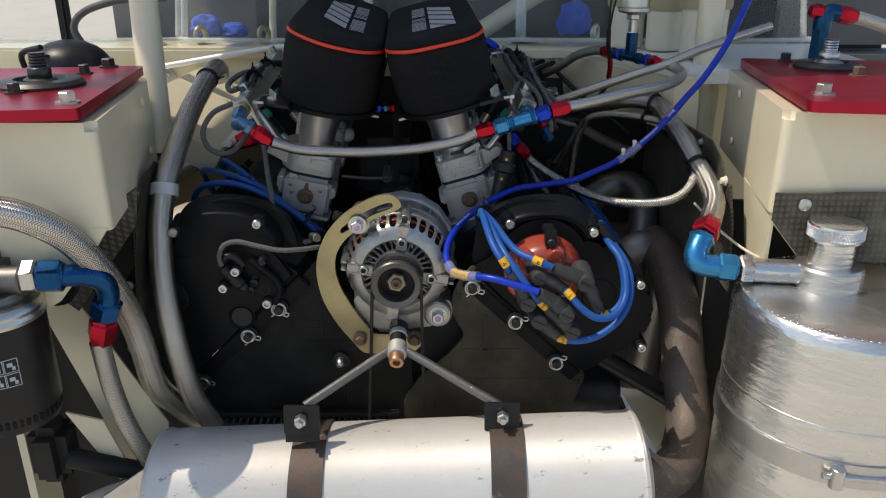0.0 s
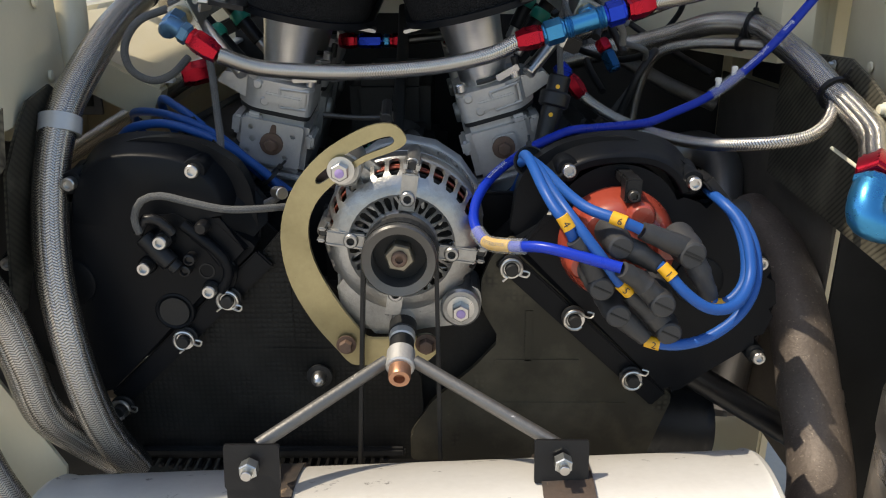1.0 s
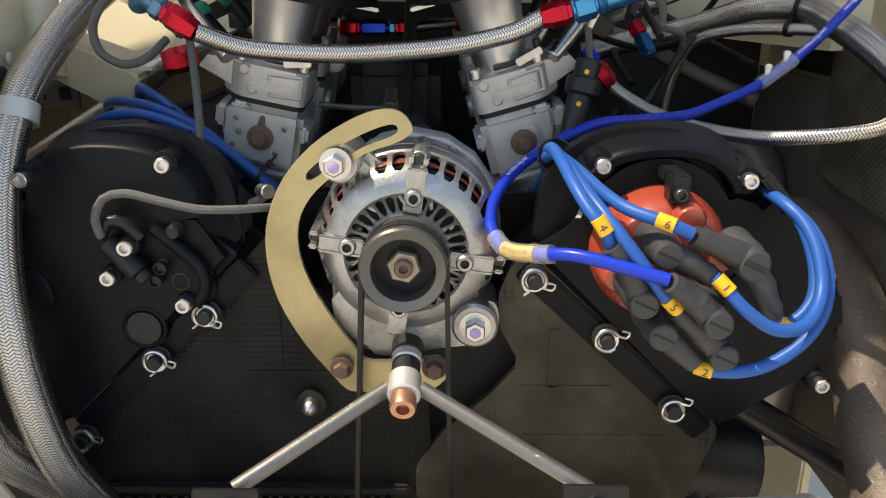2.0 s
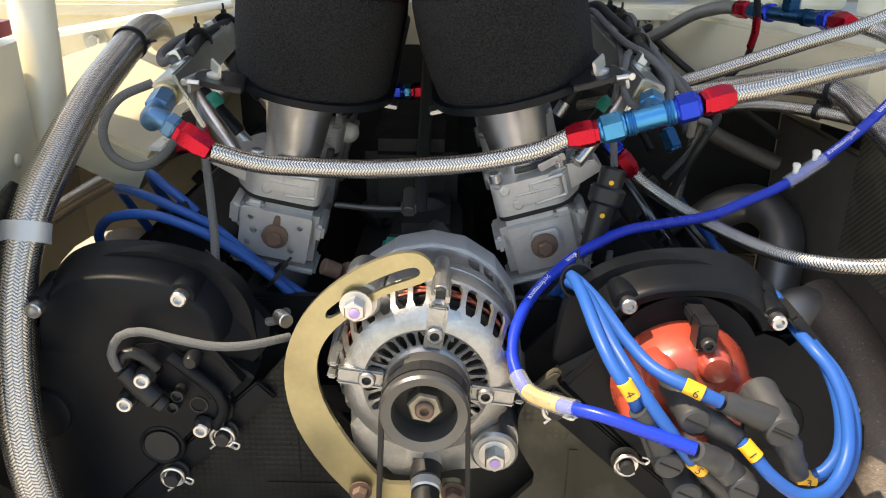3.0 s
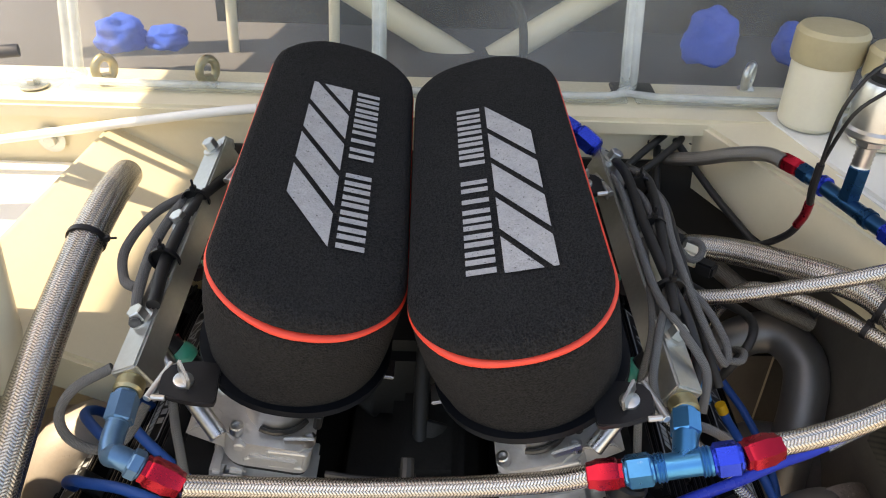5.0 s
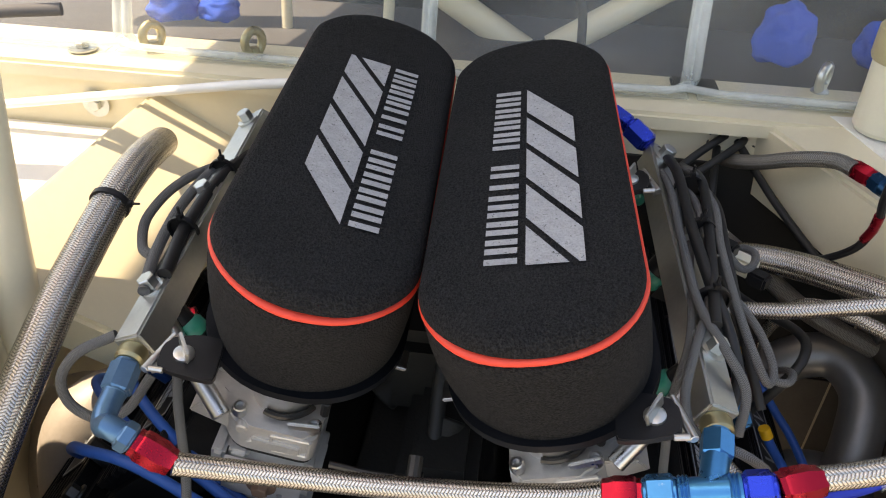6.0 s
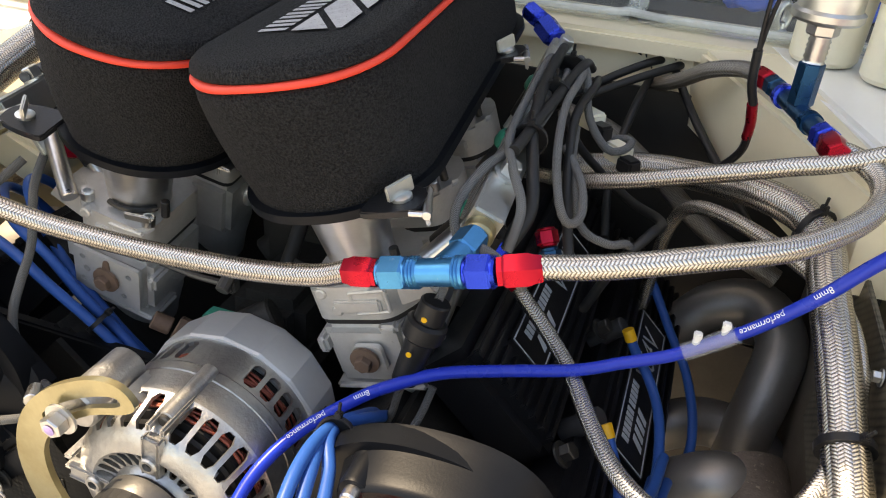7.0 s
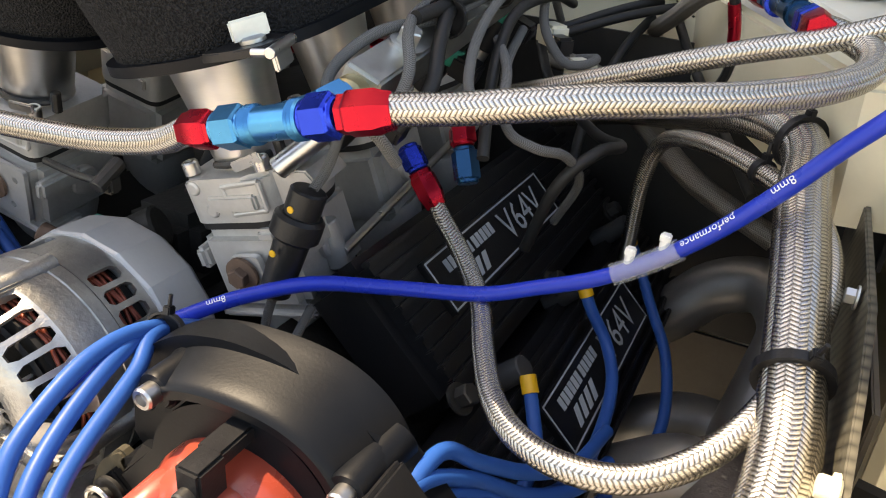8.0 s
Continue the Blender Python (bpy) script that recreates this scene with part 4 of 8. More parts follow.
def cam_cover(side):
    """Two ribbed black cam covers on one bank, with name plates and the plug valley between."""
    t = thing("cam_cover", (CX + side * 0.24, 1.07, 0.92), "black ribbed cam cover with a framed name plate", "cam cover", "cam covers")
    n = Vector((side * 0.7071, 0, 0.7071))
    dn = Vector((side * 0.7071, 0, -0.7071))
    base = Vector((CX + side * 0.2245, 1.092, 0.944))
    for off in (-0.020, 0.086):
        c = base + dn * off - n * (0.009 if off < 0 else 0.0)
        b = box(B(), c - n * 0.025 + dn * (0.0 if off > 0 else 0.006) + Y * (0.0 if off > 0 else 0.018), (0.085 if off > 0 else 0.097, 0.356 if off > 0 else 0.320, 0.05), 0.008, basis(dn, Y, n * 1.0) if side > 0 else basis(dn, -Y, n))
        cov = part("cover", b, CAM_BLACK, t)
        for k in range(9):
            w = (-0.034 if off > 0 else -0.036) + k * (0.0085 if off > 0 else 0.0098)
            if -0.020 < w < 0.022:
                spans = ((-0.174 if off > 0 else -0.138, -0.106), (0.090, 0.174))
            else:
                spans = ((-0.174 if off > 0 else -0.138, 0.174),)
            for y0, y1 in spans:
                part("rib", box(B(), c + dn * w + Y * (y0 + y1) / 2 + n * 0.0022, (0.0036, y1 - y0, 0.006), 0.0008, basis(dn, Y, n) if side > 0 else basis(dn, -Y, n)), CAM_BLACK, cov)
        # framed plate
        b = slab(B(), round_poly([(-0.092, -0.0185), (0.092, -0.0185), (0.092, 0.0185), (-0.092, 0.0185)], 0.003), c + n * 0.0042 - Y * 0.008, Y, -dn if side > 0 else dn, 0.004, 0.0006)
        pl = part("name_plate", b, CAM_BLACK, t)
        b = B()
        u, v = Y, (-dn if side > 0 else dn)
        o = c + n * 0.0046 - Y * 0.008
        for cx_, cy_, lx, ly in ((0, -0.0162, 0.180, 0.0011), (0, 0.0162, 0.180, 0.0011), (-0.0895, 0, 0.0011, 0.033), (0.0895, 0, 0.0011, 0.033)):
            slab(b, [(cx_ - lx / 2, cy_ - ly / 2), (cx_ + lx / 2, cy_ - ly / 2), (cx_ + lx / 2, cy_ + ly / 2), (cx_ - lx / 2, cy_ + ly / 2)], o, u, v, 0.0006)
        part("plate_border", b, LABEL_GREY, pl)
        # engine type, the maker's name as plain bars and strokes
        b = B()
        write_flat(b, "V64V", 0.0305, o + u * 0.004 - v * 0.0095, u, v, 0.0007)
        part("lettering", b, LABEL_GREY, pl, fix=False)
        marks = []
        for k in range(11):
            x0 = -0.074 + k * 0.0062 + (0.002 if k > 5 else 0)
            marks.append([(x0, 0.003), (x0 + 0.0046, 0.003), (x0 + 0.0046, 0.011), (x0, 0.011)])
        for k in range(4):
            x0 = -0.070 + k * 0.010
            marks.append([(x0, -0.012), (x0 + 0.006, -0.012), (x0 + 0.012, -0.001), (x0 + 0.006, -0.001)])
        for mk in marks:
            part("printed_bar", slab(B(), mk, o, u, v, 0.0006), LABEL_GREY, pl)
    for y in (-0.15, -0.004, 0.14):
            hex_bolt("bolt", base + dn * 0.028 + Y * y + n * 0.002, n, 0.0062, 0.010, t, DARK_STEEL)
    for y in (-0.102, 0.013, 0.133):
        p = base + dn * 0.042 + Y * y
        part("plug_boot", rod(B(), p - n * 0.02, p + n * 0.014, 0.0085, 14, 0.0075), BOOT, t, "dull black plug cap")
    return t


cam_cover(1)
cam_cover(-1)

# ---------------------------------------------------------------- intakes
NR = Vector((-0.262, -0.136, 0.955)).normalized()   # filter's own up, right bank
NL = Vector((0.214, -0.122, 0.969)).normalized()
YAW = Vector((-0.030, 1.0, 0.0)).normalized()   # the engine stands a little askew


def bank(side):
    """Up, across and along of one intake bank; side 1 is the right one."""
    up = NR if side > 0 else NL
    along = (YAW - up * YAW.dot(up)).normalized()
    return up, along.cross(up), along


def stadium(hw, hl, r, n=12):
    r = min(r, hw, hl)
    out = []
    for cx_, cy_, a0 in ((hw - r, hl - r, 0), (-hw + r, hl - r, 90), (-hw + r, -hl + r, 180), (hw - r, -hl + r, 270)):
        for k in range(n + 1):
            a = radians(a0 + 90 * k / n)
            out.append((cx_ + r * math.cos(a), cy_ + r * math.sin(a)))
    return out


def ringed(bm, rings):
    for p, q in zip(rings, rings[1:]):
        m = len(p)
        for k in range(m):
            bm.faces.new((p[k], p[(k + 1) % m], q[(k + 1) % m], q[k]))


def air_filter(side):
    """A foam loaf between its base plate and a flatter, steeper top."""
    def turned(up, lie):
        up, lie = Vector(up).normalized(), Vector((lie, 1.0, 0.0))
        al = (lie - up * lie.dot(up)).normalized()
        return up, al.cross(up), al

    up, ac, al = turned((-0.25, -0.121, 1.0) if side > 0 else (0.195, -0.125, 1.0), -0.035)
    o = Vector((-0.0185, 1.0790, 1.1710)) if side > 0 else Vector((-0.1342, 1.0970, 1.1700))
    tu, tc, tl = turned((-0.199, -0.0665, 1.0) if side > 0 else (0.256, -0.0588, 1.0), -0.030 if side > 0 else -0.0645)
    to = Vector((-0.0182, 1.0695, 1.1755)) if side > 0 else Vector((-0.1326, 1.0862, 1.1763))
    t = thing("air_filter", o - up * 0.085, "black foam air filter with red piping and grey printed top", "air filter", "air filters")
    hw, hl = 0.0622, 0.1775
    tw, tlen = 0.0606, 0.1832

    def shell(bm, levels, seed):
        rings = []
        for inset, h in levels:
            k = min(max((h + 0.074) / 0.056, 0.0), 1.0)
            ring = []
            low = stadium(hw - inset, hl - inset, 0.0605 - inset * 0.6, 14)
            high = stadium(tw - inset, tlen - inset, 0.0605 - inset * 0.6, 14)
            for (x, y), (x2, y2) in zip(low, high):
                wob = 0.0012 * noise.noise(Vector((x * 25, y * 25, h * 20 + seed)))
                sag = -0.0016 * (1 - (y / hl) ** 2) if inset > 0.01 else 0
                foot = o + ac * (x + wob) + al * (y + wob) + up * (h + wob)
                crown = to + tc * (x2 + wob) + tl * (y2 + wob) + tu * (h + wob + sag)
                ring.append(bm.verts.new(foot.lerp(crown, k)))
            rings.append(ring)
        ringed(bm, rings)
        bm.faces.new(rings[-1])
        bm.faces.new(rings[0][::-1])
        return bm

    part("foam_body", shell(B(), [(0.0030, -0.080), (0.0020, -0.074), (0.0008, -0.060), (0.0002, -0.045), (0.0002, -0.032), (0.0005, -0.022), (0.0015, -0.0165), (0.0045, -0.0145)], side), FOAM, t, sharp=1.2)
    part("piping", shell(B(), [(0.0045, -0.0150), (0.0008, -0.0142), (-0.0002, -0.0125), (0.0008, -0.0105), (0.0045, -0.0100)], side), PIPING, t, sharp=1.2)
    part("foam_top", shell(B(), [(0.0035, -0.0105), (0.0010, -0.0085), (0.0025, -0.0045), (0.0065, -0.0015), (0.012, -0.0002), (0.022, 0.0), (0.040, 0.0)], side + 3), FOAM, t, sharp=1.2)
    ol = stadium(hw + 0.002, hl + 0.002, 0.061, 12)
    part("base_plate", slab(B(), ol, o - up * 0.0785, ac, al, 0.0055, 0.0015), COVER, t)
    # printed marks: slanted stripes and plain bars in place of the name
    f = side
    c0 = to + tu * 0.0006 - tl * (0.0200 if side > 0 else 0.0140) + tc * (0.0060 if side > 0 else 0.0)
    x0, wid, ln = -0.0078, 0.0312, 0.205
    for k in range(0, 5):
        s0 = k * 0.207
        quad = [(s0, 0.0), (s0 + 0.168, 0.0), (s0 + 0.168 + 0.235, 1.0), (s0 + 0.235, 1.0)]
        # cut to the marked field
        def cut(poly, lim, keep):
            out = []
            for i in range(len(poly)):
                a, c = poly[i], poly[(i + 1) % len(poly)]
                ia, ic = keep(a[0], lim), keep(c[0], lim)
                if ia:
                    out.append(a)
                if ia != ic:
                    tt = (lim - a[0]) / (c[0] - a[0])
                    out.append((lim, a[1] + tt * (c[1] - a[1])))
            return out
        quad = cut(cut(quad, 0.0, lambda v, m: v >= m), 1.0, lambda v, m: v <= m)
        if len(quad) < 3:
            continue
        st = B()
        vs = []
        for s, q in quad:
            lx, ly = x0 + q * wid, ln / 2 - s * ln
            vs.append(st.verts.new(c0 + (tc * lx + tl * ly) * f))
        st.faces.new(vs)
        part("printed_stripe", st, PRINT, t, fix=False)
    n = 12
    for k in range(n):
        if k == 5:
            continue
        strokes = ((0.36, 0.66),) if k == 7 else ((0.06, 0.36), (0.60, 0.90))
        for e0, e1 in strokes:
            s, s1 = (k + e0) / n, (k + e1) / n
            bars = B()
            bars.faces.new([bars.verts.new(c0 + (tc * lx + tl * (ln / 2 - ss * ln)) * f) for ss, lx in ((s, -0.0300), (s1, -0.0300), (s1, -0.0122), (s, -0.0122))])
            part("printed_bar", bars, PRINT, t, fix=False)
    # ears of the base plate with wing screws and latch clips
    for y, x in ((-0.1666, 0.0450) if side > 0 else (-0.1690, 0.0530), (0.052, hw - 0.006)):
        c = o - up * 0.0765 + ac * x * side + al * y
        ear = [(-0.016, -0.016), (0.006, -0.017), (0.029, -0.014), (0.031, 0.002), (0.028, 0.014), (0.008, 0.020), (-0.012, 0.022)]
        ear = [(px * 0.78 * side, py * 0.85) for px, py in ear]
        if side < 0:
            ear = ear[::-1]
        tab = part("clamp_ear", slab(B(), round_poly(ear, 0.004, 2), c, ac, al, 0.004, 0.0008), PLASTIC, t)
        h = c + ac * side * 0.010 + up * 0.0002
        b = B()
        lathe(b, [(0.0062, 0.0), (0.0062, 0.0018), (0.0045, 0.0028), (0.0, 0.0030)], h, up, 18)
        w = (ac * 0.55 * side + al * 0.83).normalized()
        box(b, h + up * 0.0065, (0.0185, 0.0022, 0.0095), 0.0008, basis(w, up.cross(w), up))
        part("wing_screw", b, ZINC, tab)
        b = B()
        e = c + ac * side * 0.0245 - up * 0.003
        w = (ac * side * -0.25 + al * 0.97).normalized()
        rod(b, e - w * 0.015, e + w * 0.015, 0.0026, 12)
        for sg in (-1, 1):
            rod(b, e + w * sg * 0.013, e + w * sg * 0.013 - ac * side * 0.010 + up * 0.001, 0.0020, 10)
        box(b, e - up * 0.005 - ac * side * 0.001, (0.020, 0.0025, 0.009), 0.0008, basis(w, up.cross(w), up))
        part("latch_clip", b, STEEL, tab)
    part("bracket", box(B(), o - up * 0.086 - ac * side * (hw - 0.004) - al * (hl - 0.05), (0.020, 0.016, 0.003), 0.0008, basis(ac, al, up)), STEEL, t)
    return t


air_filter(1)
air_filter(-1)


def throttle_set(side):
    """Three trumpets over cast throttle bodies along one bank, with the spindle plate at the front."""
    up, ac, al = bank(side)
    t = thing("throttle_body", (CX + side * 0.1, 1.05, 0.93), "grey cast throttle bodies with tapered spun trumpets", "throttle body", "throttle bodies")
    o0 = Vector((0.0170, 0.9775, 1.0155)) if side > 0 else Vector((-0.1665, 0.983, 1.0190))
    for k in range(3):
        o = o0 + al * 0.108 * k
        b = B()
        lathe(b, [(0.0222, -0.004), (0.0222, 0.004), (0.0228, 0.010), (0.0255, 0.035), (0.0285, 0.058), (0.0315, 0.072)], o, up, 40)
        part("trumpet", b, SPUN, t, "satin spun aluminium trumpet", sharp=0.9)
        # upper flange
        ol = round_poly([(-0.030, -0.034), (0.024, -0.034), (0.040, -0.014), (0.040, 0.012), (0.026, 0.034), (-0.030, 0.034)], 0.009)
        if side < 0:
            ol = [(-x, y) for x, y in ol][::-1]
        fl = part("flange", slab(B(), ol, o - up * 0.001, ac, al, 0.027, 0.003), CASTING, t)
        b = B()
        box(b, o - up * 0.016 - al * 0.0335 + ac * 0.004, (0.034, 0.006, 0.010), 0.0015, basis(ac, al, up))
        part("casting_pad", b, CASTING, fl)
        for x in (-0.024, 0.026):
            cap_screw("cap_screw", o + ac * x - al * 0.026, up, 0.0048, 0.0075, fl)
        if k == 0:
            wing = [(0.030 * side, -0.022), (0.058 * side, -0.012), (0.052 * side, -0.002), (0.030 * side, 0.000)]
            part("side_wing", slab(B(), wing[::side], o - al * 0.026 - up * 0.001, ac, up, 0.030, 0.001), CASTING, fl)
            b = B()
            for p, q in (((0.0, -0.006), (0.026, -0.004)), ((0.026, -0.004), (0.026, -0.021)), ((0.026, -0.021), (0.002, -0.023)), ((0.002, -0.023), (0.0, -0.006))):
                rod(b, o + ac * p[0] + up * p[1] - al * 0.0338, o + ac * q[0] + up * q[1] - al * 0.0338, 0.0016, 8)
            for x, z in ((-0.020, -0.006), (-0.012, -0.020)):
                lathe(b, [(0.0045, -0.004), (0.0042, 0.001), (0.003, 0.0018), (0, 0.0018)], o + ac * x + up * z - al * 0.0338, -al, 16)
            part("cast_ridge", b, CASTING, fl)
            b = B()
            for x, z, lx, lz in ((0.034 * side, -0.046, 0.010, 0.018), (-0.033 * side, -0.050, 0.008, 0.014), (0.0, -0.088, 0.070, 0.006), (0.020 * side, -0.036, 0.014, 0.008)):
                box(b, o + ac * x + up * z - al * 0.020, (lx, 0.034, lz), 0.0025, basis(ac, al, up))
            part("cast_lug", b, CASTING, t)
            part("fork_clip", box(B(), o + ac * 0.020 - al * 0.030 + up * 0.006, (0.022, 0.0025, 0.006), 0.0008, basis((ac + up * 0.25).normalized(), al, (up - ac * 0.25).normalized())), STEEL, t)
        part("gasket", slab(B(), [(x * 0.97, y * 0.97) for x, y in ol], o - up * 0.0275, ac, al, 0.005), RUBBER, t)
        # lower body
        b = B()
        box(b, o - up * 0.060, (0.062, 0.070, 0.054), 0.006, basis(ac, al, up))
        rod(b, o - up * 0.058 - ac * 0.036, o - up * 0.058 + ac * 0.036, 0.011, 18)
        rod(b, o - up * 0.045 + ac * side * 0.034, o - up * 0.075 + ac * side * 0.034, 0.007, 12)
        part("body", b, CASTING, t)
        b = B()
        lathe(b, [(0.029, -0.085), (0.031, -0.092), (0.027, -0.115), (0.025, -0.150)], o, up, 26)
        part("runner", b, CASTING, t)
        # clip arm beside the trumpet foot
        b = B()
        tube(b, [o + ac * (0.0245 * math.cos(a)) + al * (0.0245 * math.sin(a)) + up * 0.003 for a in [radians(-110 + 12 * j) for j in range(8)]], 0.0022, 8, 0.004)
        rod(b, o + ac * 0.030 - al * 0.012 + up * 0.0, o + ac * 0.030 - al * 0.012 + up * 0.014, 0.0032, 10)
        part("clip_arm", b, DARK_STEEL, t)
    # front spindle plate with bolt
    o = o0 - up * 0.056 - al * 0.041
    if side < 0:
        ol = round_poly([(-0.029, -0.021), (0.027, -0.021), (0.027, 0.020), (-0.029, 0.020)], 0.003)
        holes = [circle(-0.021, 0.012, 0.0025, 10), circle(-0.022, -0.011, 0.0025, 10), circle(0.018, 0.010, 0.0025, 10), circle(0.013, -0.012, 0.0025, 10), circle(-0.018, 0.001, 0.003, 10)]
        pl = part("spindle_plate", slab(B(), ol, o, ac, up, 0.003, holes=holes), CASTING, t)
        part("stop_arm", slab(B(), round_poly([(-0.012, -0.002), (0.0, -0.009), (0.008, 0), (0.003, 0.007), (0.002, 0.018), (-0.002, 0.018), (-0.004, 0.006)], 0.002), o - al * 0.0015, ac, up, 0.0025), RUSTY, pl)
    else:
        pl = part("spindle_plate", slab(B(), round_poly([(-0.008, -0.012), (0.013, -0.012), (0.013, 0.010), (-0.008, 0.010)], 0.004), o, ac, up, 0.004), CASTING, t)
    part("spindle_washer", lathe(B(), [(0.0105, 0), (0.0105, 0.0022), (0.006, 0.003)], o - al * 0.001, -al, 20), RUSTY, pl)
    part("spindle_nut", hexbar(B(), o - al * 0.003, o - al * 0.009, 0.0062), RUSTY, pl)
    # link rod along the outside
    b = B()
    rod(b, o0 - up * 0.066 + ac * side * 0.040, o0 - up * 0.066 + ac * side * 0.040 + al * 0.23, 0.003, 10)
    part("link_rod", b, STEEL, t)
    return t


throttle_set(1)
throttle_set(-1)


def fuel_rail(side):
    """A square bar along the bank with injectors, plugs and end fittings."""
    t = thing("fuel_rail", (CX + side * 0.173, 0.95, 1.08), "zinc plated square fuel rail with injectors", "fuel rail", "fuel rails")
    a, c = (Vector((0.1035, 0.948, 1.073)), Vector((0.0875, 1.215, 1.104))) if side > 0 else (Vector((-0.2485, 0.950, 1.072)), Vector((-0.2560, 1.218, 1.102)))
    d = (c - a).normalized()
    n = Vector((side * 0.40, 0, 0.92))
    n = (n - d * n.dot(d)).normalized()
    s = d.cross(n)
    m = (a + c) / 2
    part("bar", box(B(), m, (0.020, (c - a).length, 0.022), 0.0015, basis(s, d, n)), ZINC, t)
    for k, y in enumerate((0.045, 0.150, 0.255)):
        p = a + d * y
        hex_bolt("rail_bolt", p + n * 0.011, n, 0.0062, 0.010, t, ZINC)
        q = p - n * 0.011
        e = Vector((CX + side * 0.112, q.y - 0.01, 1.000))
        dd = (e - q).normalized()
        inj = part("injector", rod(B(), q, q + dd * 0.050, 0.0085, 16, 0.0075), PLASTIC, t)
        part("seal", lathe(B(), [(0.0095, 0.0), (0.0110, 0.003), (0.0110, 0.009), (0.0095, 0.012)], q + dd * 0.012, dd, 18), GREEN, inj, "green seal ring")
        part("tip", rod(B(), q + dd * 0.048, q + dd * 0.064, 0.0058, 14), STEEL, inj)
        part("plug", box(B(), q + dd * 0.022 + s * side * 0.016, (0.020, 0.016, 0.015), 0.002, basis(s, d, n)), PLASTIC, inj)
    for p, q in ((a, a - d * 0.010),):
        part("end_boss", lathe(B(), [(0.0085, 0), (0.0095, 0.002), (0.0095, 0.009), (0.008, 0.011)], p, -d, 20), GOLD, t)
    part("end_plug", hexbar(B(), c, c + d * 0.012, 0.008), ZINC, t)
    part("mount_bracket", box(B(), a + d * 0.02 - n * 0.018 - s * side * 0.004, (0.004, 0.020, 0.036), 0.001, basis(s, d, n)), ZINC, t)
    # standoff down to the throttle flange
    part("standoff", rod(B(), a + d * 0.035 - n * 0.010, Vector((CX + side * 0.127, 0.950, 1.022)), 0.0062, 14), STEEL, t, "round steel standoff")
    return t


fuel_rail(1)
fuel_rail(-1)

# ---------------------------------------------------------------- fuel fittings and hoses
t = thing("fuel_tee", (0.095, 0.90, 1.067), "blue and red anodised tee fitting on the fuel rail", "hose fitting", "hose fittings")
p0, p1, p2, p3 = Vector((0.040, 0.902, 1.053)), Vector((0.061, 0.901, 1.058)), Vector((0.127, 0.899, 1.078)), Vector((0.149, 0.904, 1.083))
dt = (p2 - p1).normalized()
socket("hose_end", p0, p1, 0.0104, RED_AL, t, "red anodised hose end")
nut("swivel_nut", p1, p1 + dt * 0.019, 0.0112, BLUE_AL, t, "light blue nut")
b = B()
lathe(b, [(0.0085, 0.0), (0.0092, 0.001), (0.0082, 0.002), (0.0092, 0.003), (0.0082, 0.004), (0.0092, 0.005), (0.0078, 0.006), (0.0078, 0.026), (0.0092, 0.027), (0.0082, 0.028), (0.0092, 0.029), (0.0082, 0.030), (0.0092, 0.031), (0.0085, 0.0325)], p1 + dt * 0.019, dt, 24)
part("tee_body", b, BLUE_AL, t, sharp=0.9)
stem = p1 + dt * 0.036
part("tee_stem", rod(B(), stem, Vector((0.103, 0.932, 1.071)), 0.0078, 20), BLUE_AL, t)
nut("stem_nut", Vector((0.1005, 0.919, 1.0695)), Vector((0.1035, 0.939, 1.073)), 0.0105, BLUE_AL, t)
nut("outlet_nut", p1 + dt * 0.051, p2, 0.0112, NAVY_AL, t, "deep blue nut")
socket("outlet_end", p3, p2, 0.0106, RED_AL, t, "red anodised hose end")

t = thing("fuel_elbow", (-0.235, 0.90, 1.062), "light blue elbow with red hose end on the fuel rail", "hose fitting", "hose fittings")
q0, q1 = Vector((-0.203, 0.891, 1.044)), Vector((-0.224, 0.892, 1.058))
dq = (q1 - q0).normalized()
socket("hose_end", q0, q1, 0.0104, RED_AL, t, "red anodised hose end")
nut("swivel_nut", q1, q1 + dq * 0.010, 0.0100, DULL_BLUE_AL, t)
part("bend", tube(B(), [q1 + dq * 0.009, q1 + dq * 0.017, Vector((-0.2430, 0.8960, 1.0630)), Vector((-0.2462, 0.904, 1.0640)), Vector((-0.2475, 0.922, 1.0665))], 0.0070, 18, 0.003), DULL_BLUE_AL, t, "pale blue bend")
nut("stem_nut", Vector((-0.2472, 0.917, 1.0655)), Vector((-0.2485, 0.940, 1.0710)), 0.0100, DULL_BLUE_AL, t)

hose_thing("braided_hose", [(-0.203, 0.891, 1.044), (-0.174, 0.900, 1.033), (-0.136, 0.904, 1.029), (-0.097, 0.906, 1.028), (-0.057, 0.907, 1.030), (-0.018, 0.907, 1.034), (0.021, 0.905, 1.043), (0.042, 0.902, 1.0535)], 0.0068, "bright braided steel fuel hose slung across the engine", group="braided hoses", strand=0.0016)
hose_thing("braided_hose", [(0.147, 0.904, 1.083), (0.173, 0.909, 1.087), (0.199, 0.916, 1.092), (0.225, 0.927, 1.096), (0.252, 0.942, 1.098), (0.274, 0.960, 1.099), (0.300, 0.992, 1.101), (0.3145, 1.022, 1.104), (0.315, 1.047, 1.108), (0.304, 1.062, 1.112), (0.291, 1.064, 1.1145)], 0.0068, "bright braided steel fuel hose looping back to the sender", group="braided hoses", strand=0.0016)
hose_thing("braided_hose", [(0.085, 1.14, 1.025), (0.125, 1.095, 1.045), (0.167, 1.072, 1.063), (0.204, 1.063, 1.078), (0.237, 1.057, 1.091), (0.268, 1.055, 1.102), (0.300, 1.056, 1.112), (0.36, 1.065, 1.135), (0.45, 1.09, 1.16)], 0.0060, "dull braided steel hose rising to the tower", BRAID, group="braided hoses", strand=0.0016)
